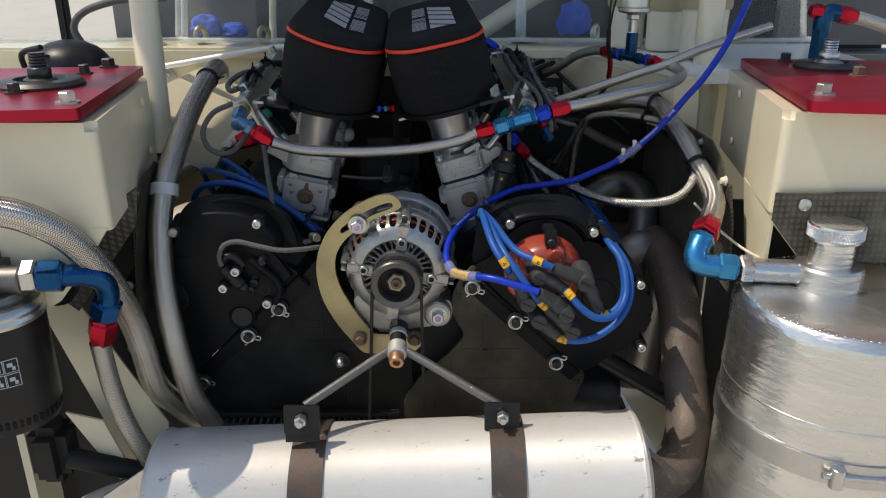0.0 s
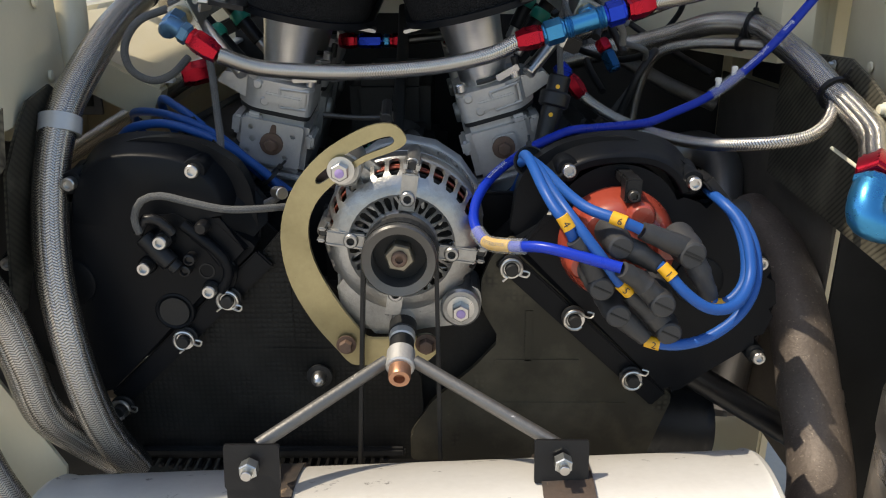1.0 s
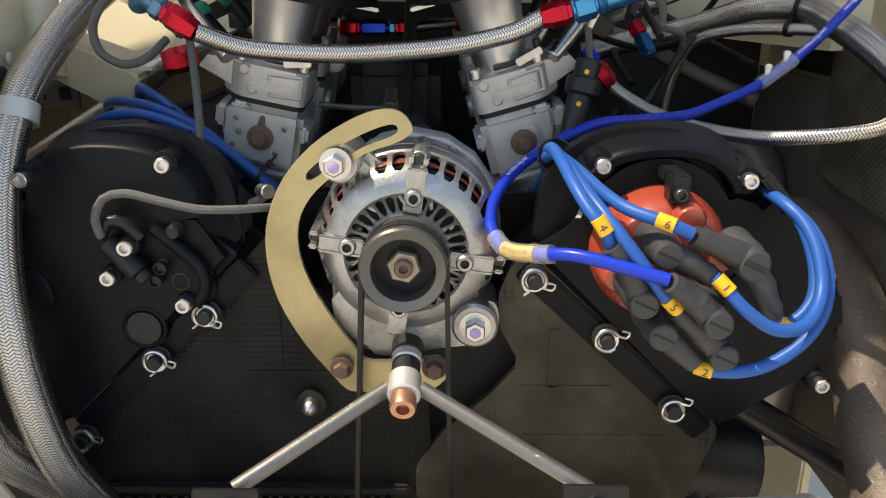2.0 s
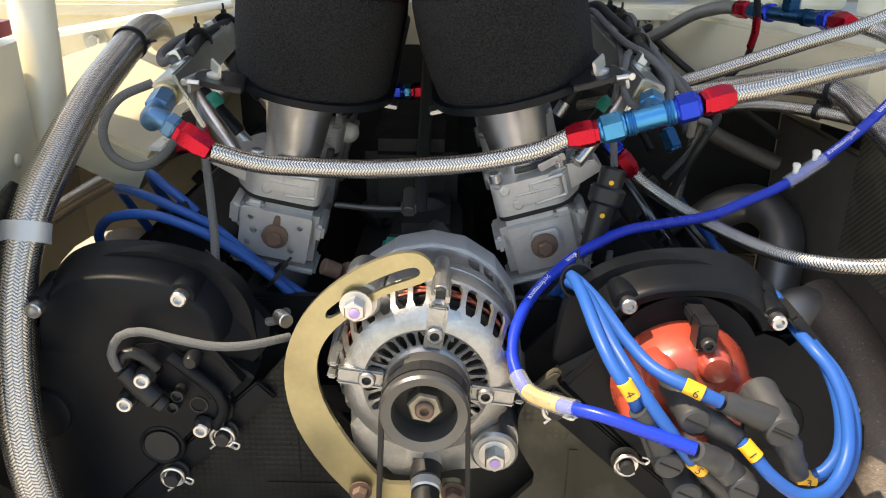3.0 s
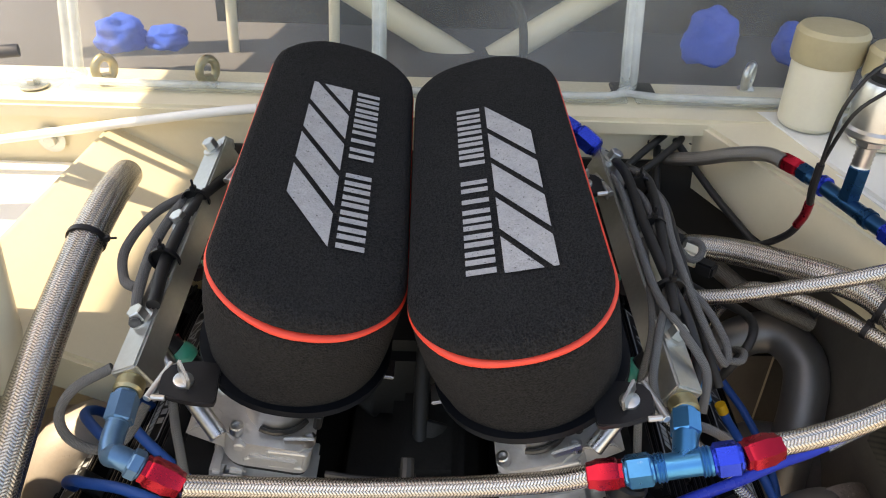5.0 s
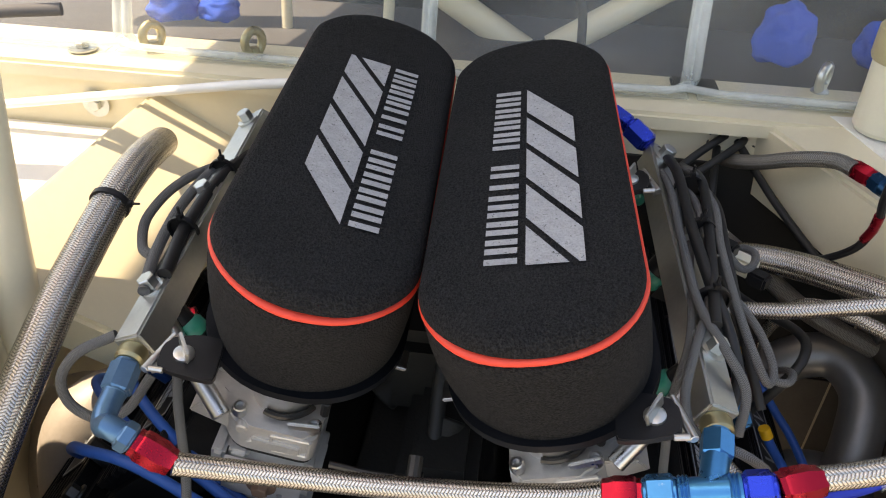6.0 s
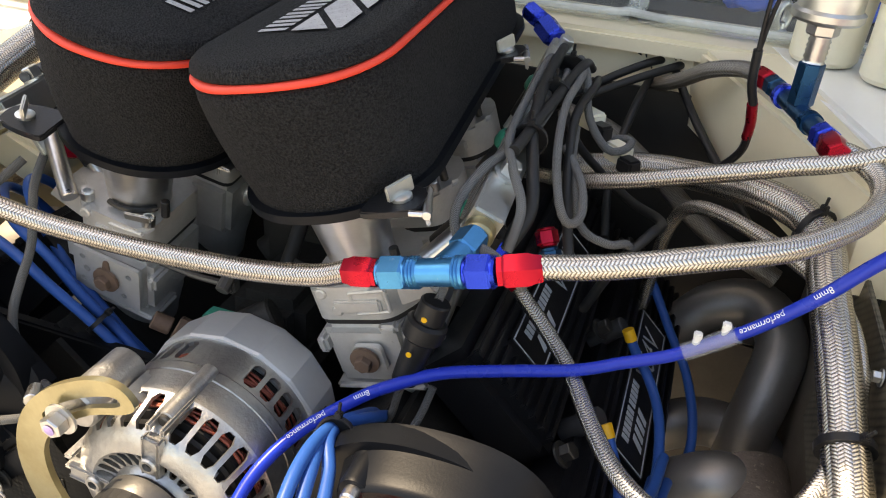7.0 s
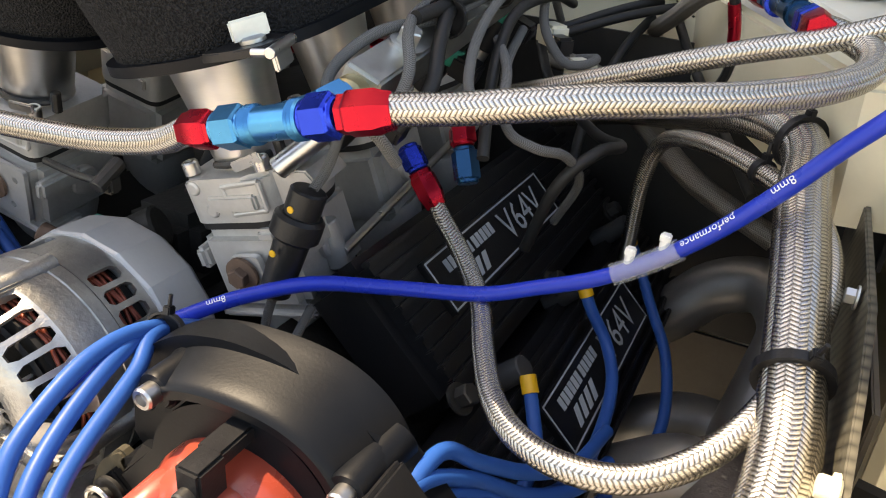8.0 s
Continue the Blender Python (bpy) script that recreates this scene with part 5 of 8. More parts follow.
t = thing("return_fitting", (0.10, 1.022, 1.005), "small red and blue hose end on the return line", "hose fitting", "hose fittings")
socket("hose_end", (0.1165, 1.0195, 0.992), (0.102, 1.022, 1.010), 0.0088, RED_AL, t)
nut("swivel_nut", (0.102, 1.022, 1.010), (0.091, 1.026, 1.022), 0.0082, NAVY_AL, t)
hose_thing("braided_hose", [(0.116, 1.0195, 0.993), (0.124, 1.015, 0.986), (0.145, 1.000, 0.974), (0.167, 0.973, 0.967), (0.187, 0.933, 0.966), (0.205, 0.900, 0.968), (0.226, 0.875, 0.973), (0.250, 0.864, 0.977), (0.275, 0.868, 0.981), (0.298, 0.888, 0.991), (0.315, 0.925, 1.008), (0.322, 0.970, 1.026), (0.312, 1.020, 1.036), (0.283, 1.066, 1.038), (0.245, 1.112, 1.034), (0.218, 1.143, 1.020), (0.207, 1.162, 0.985), (0.203, 1.178, 0.93), (0.20, 1.19, 0.85)], 0.0056, "braided steel return hose in a wide drooping loop", group="braided hoses", strand=0.0016)
hose_thing("breather_hose", [(0.293, 0.795, 0.973), (0.302, 0.815, 0.977), (0.314, 0.845, 0.985), (0.318, 0.885, 0.996), (0.315, 0.925, 1.010), (0.310, 0.968, 1.028), (0.304, 1.02, 1.044), (0.302, 1.058, 1.052), (0.290, 1.088, 1.057), (0.266, 1.115, 1.055), (0.243, 1.150, 1.043), (0.210, 1.188, 1.029), (0.175, 1.204, 1.021), (0.12, 1.215, 1.005)], 0.0122, "thick braided steel breather hose along the tower", group="thick hoses", strand=0.0017, seg=26)
hose_thing("breather_hose", [(-0.350, 1.215, 1.075), (-0.338, 1.175, 1.089), (-0.331, 1.135, 1.096), (-0.330, 1.095, 1.091), (-0.331, 1.050, 1.077), (-0.330, 0.993, 1.059), (-0.328, 0.93, 1.033), (-0.329, 0.88, 1.003), (-0.330, 0.85, 0.970), (-0.327, 0.825, 0.93), (-0.321, 0.805, 0.89), (-0.313, 0.792, 0.85), (-0.306, 0.79, 0.80), (-0.300, 0.80, 0.75), (-0.288, 0.82, 0.70)], 0.0138, "thick braided steel hose sweeping down past the cover", group="thick hoses", strand=0.0017, seg=26)
hose_thing("breather_hose", [(-0.434, 0.660, 1.034), (-0.404, 0.670, 1.029), (-0.380, 0.682, 1.014), (-0.362, 0.700, 0.988), (-0.349, 0.729, 0.938), (-0.347, 0.765, 0.876), (-0.342, 0.775, 0.828), (-0.339, 0.785, 0.778), (-0.329, 0.810, 0.737), (-0.316, 0.840, 0.695)], 0.0145, "thick braided steel hose curving down beside the filter", group="thick hoses", strand=0.0017, seg=26)
hose_thing("breather_hose", [(-0.368, 0.729, 0.864), (-0.368, 0.730, 0.853), (-0.367, 0.737, 0.800), (-0.360, 0.742, 0.752), (-0.350, 0.750, 0.708), (-0.341, 0.770, 0.652)], 0.0105, "braided steel oil hose hanging from a red fitting", group="thick hoses", strand=0.0016, seg=22)
t = thing("coolant_fitting", (-0.27, 1.03, 1.015), "pale red anodised hose end behind the rail", "hose fitting", "hose fittings")
socket("hose_end", (-0.284, 1.035, 1.010), (-0.256, 1.048, 1.016), 0.0130, RED_AL, t)
hose_thing("braided_hose", [(-0.274, 1.040, 1.012), (-0.292, 1.052, 1.003), (-0.318, 1.074, 0.988), (-0.350, 1.094, 0.970), (-0.385, 1.104, 0.951), (-0.425, 1.108, 0.928), (-0.48, 1.11, 0.895)], 0.0100, "pale braided hose running out to the side", group="braided hoses", strand=0.0016)

# sender on its tee, at the right rail
t = thing("pressure_sender", (0.275, 1.14, 1.10), "round grey pressure sender on a dark blue tee", "pressure sender")
a, c = Vector((0.256, 1.196, 1.112)), Vector((0.2885, 1.078, 1.1135))
d = (c - a).normalized()
part("tee_body", rod(B(), a, c - d * 0.012, 0.0066, 20), TEAL_AL, t)
part("collar_ring", lathe(B(), [(0.0066, -0.004), (0.0088, -0.003), (0.0088, 0.003), (0.0066, 0.004)], a + d * 0.032, d, 24), NAVY_AL, t)
part("thread_ring", lathe(B(), [(0.0066 + 0.0012 * (k % 2), 0.0012 * k) for k in range(8)], a + d * 0.082, d, 22), TEAL_AL, t, sharp=2)
nut("tee_nut", a + d * 0.002, a + d * 0.018, 0.0092, TEAL_AL, t)
nut("outlet_nut", c - d * 0.018, c - d * 0.002, 0.0096, NAVY_AL, t)
socket("outlet_end", (0.2915, 1.056, 1.1145), c - d * 0.002, 0.0098, RED_AL, t)
socket("inlet_end", a - d * 0.020 + Vector((-0.006, 0.0, 0.0)), a + d * 0.003, 0.0095, RED_AL, t)
s0 = a + d * 0.062
part("stem", hexbar(B(), s0 + Z * 0.004, s0 + Z * 0.034, 0.0086), TEAL_AL, t)
part("thread", lathe(B(), [(0.0065 if k % 2 else 0.0075, 0.0 + k * 0.0018) for k in range(12)], s0 + Z * 0.034, Z, 20), STEEL, t, sharp=2)
part("hexagon", hexbar(B(), s0 + Z * 0.052, s0 + Z * 0.060, 0.0105), STEEL, t)
can = part("can", lathe(B(), [(0.010, 0.060), (0.0215, 0.062), (0.0230, 0.064), (0.0230, 0.068), (0.0205, 0.070), (0.0205, 0.100), (0.0185, 0.104), (0.015, 0.1045)], s0, Z, 36), ZINC, t, "satin grey can")
part("insulator", lathe(B(), [(0.0145, 0.104), (0.0145, 0.109), (0.011, 0.110)], s0, Z, 24), PLASTIC, can)
for x in (-0.007, 0.008):
    part("terminal", rod(B(), s0 + Z * 0.109 + X * x, s0 + Z * 0.121 + X * x, 0.0032, 10), STEEL, can)
w1 = [s0 + Z * 0.117 + X * -0.007, s0 + Vector((-0.024, -0.012, 0.112)), s0 + Vector((-0.036, -0.014, 0.085)), (0.236, 1.126, 1.150), (0.238, 1.130, 1.125)]
w2 = [s0 + Z * 0.117 + X * 0.008, s0 + Vector((-0.010, -0.022, 0.108)), s0 + Vector((-0.030, -0.020, 0.085)), (0.237, 1.127, 1.150), (0.239, 1.131, 1.125)]
t = thing("sender_cable", (0.238, 1.13, 1.12), "twin black sender wires with a red sleeve", "cable", "cables")
part("wire", tube(B(), w1, 0.0015, 8), PLASTIC, t)
part("wire", tube(B(), w2, 0.0015, 8), PLASTIC, t)
part("jacket", tube(B(), [(0.236, 1.126, 1.152), (0.238, 1.130, 1.128), (0.244, 1.138, 1.108), (0.246, 1.146, 1.090), (0.245, 1.160, 1.066), (0.23, 1.18, 1.04), (0.20, 1.20, 1.02)], 0.0032, 10), PLASTIC, t)
part("red_sleeve", tube(B(), [(0.2425, 1.136, 1.112), (0.2455, 1.143, 1.096), (0.246, 1.151, 1.082)], 0.0038, 12), RED_AL, t, "red heat-shrink sleeve")
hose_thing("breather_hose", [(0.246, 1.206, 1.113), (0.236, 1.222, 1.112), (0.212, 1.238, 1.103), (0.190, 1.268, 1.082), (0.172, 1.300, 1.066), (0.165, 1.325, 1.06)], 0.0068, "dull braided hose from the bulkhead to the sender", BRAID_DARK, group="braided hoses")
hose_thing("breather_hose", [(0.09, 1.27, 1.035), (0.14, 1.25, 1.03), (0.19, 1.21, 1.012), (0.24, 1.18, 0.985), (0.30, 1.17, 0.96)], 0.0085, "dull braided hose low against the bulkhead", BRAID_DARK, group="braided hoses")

# reservoirs on the shelf
for x, y, r, h in ((0.300, 1.300, 0.028, 0.075), (0.352, 1.262, 0.027, 0.070), (0.385, 1.170, 0.032, 0.080)):
    t = thing("fluid_reservoir", (x, y, 1.109), "cream translucent fluid reservoir with a yellowed cap", "reservoir", "fluid reservoirs")
    part("bottle", lathe(B(), [(r * 0.9, 0), (r, 0.004), (r * 1.02, h * 0.6), (r * 1.04, h * 0.85), (r * 0.92, h)], (x, y, 1.109), Z, 32), IVORY, t)
    part("cap", lathe(B(), [(r * 1.12, h * 0.86), (r * 1.16, h * 0.90), (r * 1.16, h * 1.22), (r * 1.05, h * 1.28), (r * 0.5, h * 1.30)], (x, y, 1.109), Z, 32), AMBER, t)

# cross line in the valley between the banks
t = thing("cross_fitting", (-0.1, 1.15, 1.035), "red and blue hose joint in the dark valley", "hose fitting", "hose fittings")
socket("hose_end", (-0.140, 1.150, 1.036), (-0.119, 1.150, 1.036), 0.0095, RED_AL, t)
nut("joint_nut", (-0.119, 1.150, 1.036), (-0.090, 1.150, 1.036), 0.0092, NAVY_AL, t)
nut("small_nut", (-0.090, 1.150, 1.036), (-0.082, 1.150, 1.036), 0.0080, BLUE_AL, t)
socket("hose_end", (-0.062, 1.150, 1.037), (-0.082, 1.150, 1.036), 0.0090, RED_AL, t)
part("pipe", rod(B(), (-0.062, 1.150, 1.037), (-0.02, 1.16, 1.040), 0.0055, 16), STEEL, t)
socket("far_end", (0.0, 1.165, 1.041), (-0.022, 1.16, 1.040), 0.0095, RED_AL, t)
t = thing("valley_hose", (-0.063, 1.0, 0.97), "black rubber hose standing in the valley", "hose")
part("jacket", tube(B(), [(-0.062, 1.10, 1.075), (-0.064, 1.08, 1.03), (-0.066, 1.04, 0.985), (-0.066, 1.01, 0.955)], 0.0062, 14), RUBBER, t)
t = thing("valley_plug", (-0.135, 1.10, 1.01), "dull plug in the valley casting", "plug")
part("head", lathe(B(), [(0.010, 0), (0.010, 0.006), (0.006, 0.008)], (-0.140, 1.105, 1.005), (0.2, -1, 0.2), 18), CASTING, t)
# ---------------------------------------------------------------- belt covers at the front of the engine
F = Vector((0, -1, 0))   # towards the viewer
CENTRE_R = (0.118, 0.913)
OUT_R = [(0.034, 0.897), (0.040, 0.945), (0.050, 0.963), (0.073, 0.978), (0.100, 0.984), (0.128, 0.983), (0.162, 0.971), (0.192, 0.947), (0.228, 0.908), (0.250, 0.873), (0.256, 0.842), (0.246, 0.814), (0.184, 0.762), (0.172, 0.764)]


def belt_cover(side):
    t = thing("belt_cover", (CX + side * 0.19, 0.84, 0.76), "black moulded belt cover with cap screws round its edge", "belt cover", "belt covers")
    mx = (lambda x: x) if side > 0 else (lambda x: -0.137 - x)
    ol = [(mx(x), z) for x, z in OUT_R]
    if side < 0:
        ol = ol[::-1]
    ol = round_poly(ol, 0.010, 3)
    cx_, cz_ = mx(CENTRE_R[0]), CENTRE_R[1]
    back = part("back_shell", slab(B(), ol, (0, 0.856, 0), X, Z, 0.016, 0.004, segs=3), COVER, t)
    # lower front face, cut out round the drive
    cut_r = 0.0525
    low = [(0.034, 0.897)] + [(CENTRE_R[0] + cut_r * math.cos(radians(a)), CENTRE_R[1] + cut_r * math.sin(radians(a))) for a in range(176, 10, -12)] + [(0.188, 0.936), (0.204, 0.934)] + OUT_R[8:]
    low = [(mx(x), z) for x, z in low]
    if side < 0:
        low = low[::-1]
    shell = part("shell", slab(B(), round_poly(low, 0.006, 2), (0, 0.838 if side > 0 else 0.8345, 0), X, Z, 0.034, 0.006, segs=3), COVER, t)
    # arch falling smoothly back from the lip over the drive to the rim
    b = B()
    prof = [(0.0545, 0.8580), (0.0545, 0.8350), (0.0556, 0.8336), (0.0600, 0.8330), (0.0618, 0.8340), (0.0634, 0.8370), (0.0652, 0.8430), (0.0674, 0.8510), (0.0696, 0.8590), (0.0716, 0.8655), (0.0728, 0.8690), (0.0736, 0.8725)]
    if side < 0:
        prof = [(0.0004, 0.8338), (0.030, 0.8336)] + prof[3:]
    lo, hi = (31, 141) if side > 0 else (6, 168)
    rings = []
    for k in range(37):
        a = radians(lo + (hi - lo) * k / 36)
        # the crown is flattened and squared towards the end bolts
        flat = 1.0 + 0.080 * math.sin(2.0 * a - 0.1) ** 2 - 0.018
        rings.append([b.verts.new((cx_ + side * r * flat * math.cos(a), y, cz_ + r * flat * math.sin(a))) for r, y in prof])
    for p, q in zip(rings, rings[1:]):
        for k in range(len(prof) - 1):
            b.faces.new((p[k], p[k + 1], q[k + 1], q[k]))
    b.faces.new(rings[0]), b.faces.new(rings[-1])
    bmesh.ops.recalc_face_normals(b, faces=b.faces)
    part("arched_shoulder", b, COVER, shell, sharp=0.6)
    for x, z, ln in ((0.077, 0.962, 0.020), (0.174, 0.952, 0.020), (0.234, 0.886, 0.014), (0.243, 0.802, 0.014)):
        p = (mx(x), 0.842, z)
        q = 0.0092 if ln > 0.015 else 0.0078
        part("boss", lathe(B(), [(q, -0.030), (q, 0.006), (q * 0.92, 0.008), (0.006, 0.008)], p, F, 20), COVER, shell)
        cap_screw("cap_screw", (mx(x), 0.8345, z), F, 0.0054, 0.008, t)
    # ribs running back from the bolts
    for x, z in ((0.077, 0.962), (0.174, 0.952)):
        part("top_rib", rod(B(), (mx(x), 0.836, z - 0.003), (mx(x + (-0.002 if x < 0.1 else 0.002)), 0.871, z + 0.001), 0.0085, 20, 0.0105), COVER, back)
    if side < 0:
        # hollow facet between the ridge of the top bolt and the inner corner
        rim = [Vector(v) for v in ((-0.209, 0.874, 0.978), (-0.186, 0.870, 0.950), (-0.166, 0.864, 0.925), (-0.166, 0.860, 0.912), (-0.180, 0.852, 0.898), (-0.192, 0.846, 0.882))]
        lip = [Vector(v) for v in ((-0.214, 0.842, 0.962), (-0.207, 0.8385, 0.945), (-0.202, 0.8365, 0.928), (-0.201, 0.8355, 0.912), (-0.201, 0.835, 0.898), (-0.203, 0.8345, 0.884))]
        b = B()
        rows = []
        for p, q in zip(rim, lip):
            row = [p.lerp(q, s / 5) + Y * 0.003 * math.sin(math.pi * s / 5) for s in range(6)]
            rows.append([b.verts.new(v) for v in row + [Vector((v.x, 0.876, v.z)) for v in row[::-1]]])
        ringed(b, rows)
        b.faces.new(rows[0]), b.faces.new(rows[-1])
        bmesh.ops.recalc_face_normals(b, faces=b.faces)
        part("side_facet", b, COVER, shell, sharp=0.6)
    # step along the lower edge
    e0, e1 = Vector((mx(0.034), 0.836, 0.893)), Vector((mx(0.172), 0.836, 0.762))
    d = (e1 - e0).normalized()
    up_ = Vector((d.z, 0, -d.x)) * (-1 if side > 0 else 1)
    part("edge_flange", box(B(), (e0 + e1) / 2 - up_ * 0.008 + Y * 0.006, ((e1 - e0).length, 0.018, 0.006), 0.0015, basis(d, up_, d.cross(up_))), COVER, shell)
    part("round_boss", lathe(B(), [(0.021, 0), (0.0205, 0.002), (0.018, 0.003)], (mx(0.188), 0.838 if side > 0 else 0.8345, 0.868), F, 26), COVER, shell)
    return t


belt_cover(1)
left_cover = belt_cover(-1)

# bore hole in the left cover: raised lip, its dark depth painted as a black disc
for x, z, r in ((-0.243, 0.842, 0.0135),):
    t = thing("grommet", (x, 0.837, z), "bore hole in the belt cover, its dark depth painted as a disc", "grommet", "grommets")
    part("lip", lathe(B(), [(r * 1.25, -0.002), (r * 1.2, 0.0006), (r * 1.08, 0.0012), (r * 0.98, 0.0006), (r * 0.9, -0.0005)], (x, 0.8345, z), F, 24), COVER, t)
    part("bore_shade_disc", lathe(B(), [(r * 0.92, 0.0012), (r * 0.1, 0.0008)], (x, 0.8345, z), F, 20), RUBBER, t)

# lower composite guards
for name, pts, y in (
    ("left", [(-0.150, 0.912), (-0.145, 0.890), (-0.100, 0.845), (-0.060, 0.805), (-0.040, 0.78), (-0.035, 0.690), (-0.300, 0.690), (-0.315, 0.735), (-0.205, 0.850)], 0.846),
    ("right", [(0.036, 0.905), (0.020, 0.888), (0.011, 0.866), (0.012, 0.840), (0.028, 0.811), (0.006, 0.785), (-0.030, 0.752), (-0.05, 0.72), (-0.05, 0.690), (0.160, 0.690), (0.180, 0.757)], 0.844),
):
    t = thing("belt_guard", (0 if name == "right" else -0.18, y, 0.69), "dark waffle-textured composite belt guard", "belt guard", "belt guards")
    ol = round_poly(pts, 0.006, 3)
    part("sheet", slab(B(), ol, (0, y, 0), X, Z, 0.006, 0.0015), DUSTY_GUARD if name == "right" else WAFFLE, t)
    b = B()
    if name == "right":
        box(b, (0.060, y + 0.0022, 0.790), (0.075, 0.006, 0.009), 0.0015)
        box(b, (0.052, y + 0.0022, 0.815), (0.009, 0.006, 0.050), 0.0015)
        box(b, (0.085, y + 0.0022, 0.748), (0.110, 0.006, 0.009), 0.0015)
    else:
        box(b, (-0.125, y + 0.0022, 0.800), (0.10, 0.006, 0.008), 0.0015)
        box(b, (-0.150, y + 0.0022, 0.835), (0.008, 0.006, 0.06), 0.0015)
    part("stiffening_rib", b, DUSTY_GUARD if name == "right" else WAFFLE, t)
part_back = thing("inner_guard", (CX, 0.90, 0.69), "plain black inner guard behind the belt", "belt guard", "belt guards")
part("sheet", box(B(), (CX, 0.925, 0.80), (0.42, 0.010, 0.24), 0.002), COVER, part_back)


def spring_clip(x, z, y=0.838, turn=0.0, label="bright steel retaining clip on a black stud"):
    t = thing("retaining_clip", (x, y, z), label, "clip", "retaining clips")
    part("stud", rod(B(), (x, y, z), (x, y - 0.013, z), 0.0052, 14), RUBBER, t)
    part("pad", lathe(B(), [(0.0100, 0), (0.0100, 0.002), (0.008, 0.003)], (x, y, z), F, 20), RUBBER, t)
    b = B()
    pts = [(x + 0.0080 * math.cos(a), y - 0.008, z + 0.0080 * math.sin(a)) for a in [radians(turn + k * 22) for k in range(14)]]
    tube(b, pts, 0.0016, 8, 0.002)
    e = Vector(pts[-1])
    tube(b, [Vector(pts[0]), Vector(pts[0]) + Vector((0.006, -0.002, -0.001)), Vector(pts[0]) + Vector((0.008, -0.002, 0.003)), Vector(pts[0]) + Vector((0.003, -0.001, 0.004))], 0.0009, 6, 0.002)
    tube(b, [e, e + Vector((-0.004, -0.001, -0.003))], 0.0009, 6, 0.002)
    part("wire_clip", b, STEEL, t)
    part("washer", lathe(B(), [(0.0083, 0.0065), (0.0083, 0.0075), (0.0056, 0.0075), (0.0056, 0.0065), (0.0083, 0.0065)], (x, y, z), F, 22), STEEL, t)


for x, z, a in ((0.035, 0.881, -40), (0.088, 0.836, 30), (0.140, 0.780, 60), (-0.197, 0.853, -60), (-0.237, 0.817, -20), (-0.300, 0.751, 0)):
    spring_clip(x, z, turn=a)
t = thing("stud_nut", (-0.127, 0.836, 0.779), "bright dome nut on the lower guard", "nut")
part("washer", lathe(B(), [(0.011, 0), (0.011, 0.002), (0.006, 0.003)], (-0.127, 0.840, 0.779), F, 20), RUBBER, t)
part("dome", lathe(B(), [(0.0065, 0.002), (0.0065, 0.007), (0.005, 0.011), (0.002, 0.0135), (0, 0.014)], (-0.127, 0.840, 0.779), F, 14), STEEL, t)

# cam sensor on the left cover
t = thing("cam_sensor", (-0.235, 0.83, 0.90), "black cam sensor bracket with cap screws and sleeved lead", "sensor")
ol = smooth_loop([(-0.250, 0.928), (-0.228, 0.925), (-0.206, 0.906), (-0.191, 0.888), (-0.190, 0.868), (-0.204, 0.855), (-0.222, 0.868), (-0.246, 0.884), (-0.262, 0.906)], 4)
part("bracket", slab(B(), ol, (0, 0.832, 0), X, Z, 0.010, 0.003), COVER, t)
b = B()
tube(b, [(-0.226, 0.829, 0.919), (-0.210, 0.828, 0.906), (-0.196, 0.828, 0.891), (-0.1935, 0.829, 0.876), (-0.201, 0.831, 0.862)], 0.0042, 12)
tube(b, [(-0.219, 0.829, 0.910), (-0.207, 0.829, 0.899), (-0.198, 0.829, 0.886)], 0.0030, 10)
part("raised_rib", b, COVER, t)
b = B()
rod(b, (-0.256, 0.824, 0.911), (-0.236, 0.822, 0.889), 0.0078, 18)
rod(b, (-0.236, 0.822, 0.889), (-0.231, 0.822, 0.884), 0.0060, 18)
tube(b, [(-0.258, 0.820, 0.915), (-0.250, 0.818, 0.927), (-0.240, 0.819, 0.925), (-0.232, 0.822, 0.914)], 0.0040, 12)
part("sensor_body", b, PLASTIC, t)
b = B()
for k in range(2):
    p = Vector((-0.2265 + k * 0.0045, 0.834, 0.882 + k * 0.0095))
    lathe(b, [(0.0046, 0), (0.0046, 0.012), (0.0032, 0.0125), (0.0024, 0.010), (0, 0.010)], p, F, 14)
part("small_screw", b, PLASTIC, t)
for x, z, y in ((-0.240, 0.909, 0.822), (-0.259, 0.884, 0.831), (-0.209, 0.864, 0.831)):
    part("spacer", rod(B(), (x, 0.84, z), (x, y - 0.002, z), 0.0072, 16), COVER, t)
    cap_screw("cap_screw", (x, y, z), F, 0.0056, 0.010, t)
part("knob", lathe(B(), [(0.0050, -0.006), (0.0056, 0.000), (0.0056, 0.006), (0.0040, 0.009), (0.0, 0.0095)], (-0.2105, 0.832, 0.917), F, 14), PLASTIC, t)
part("breather_bore", lathe(B(), [(0.0066, -0.001), (0.0066, 0.0008), (0.0054, 0.0008), (0.0052, -0.006), (0, -0.006)], (-0.2115, 0.832, 0.879), F, 18), RUBBER, t)
hose_thing("sleeved_wire", [(-0.255, 0.815, 0.917), (-0.256, 0.812, 0.930), (-0.248, 0.810, 0.944), (-0.233, 0.810, 0.948), (-0.212, 0.810, 0.943), (-0.188, 0.812, 0.937), (-0.167, 0.818, 0.935), (-0.145, 0.835, 0.932)], 0.0029, "grey woven sleeve wire across the belt cover", FABRIC, 12, "wire", "sleeved wires", 0.0007)
t = thing("clip_stud", (-0.150, 0.85, 0.945), "steel stud holding the sleeved wire", "stud")
part("stud", rod(B(), (-0.155, 0.85, 0.940), (-0.147, 0.838, 0.942), 0.005, 12), STEEL, t)

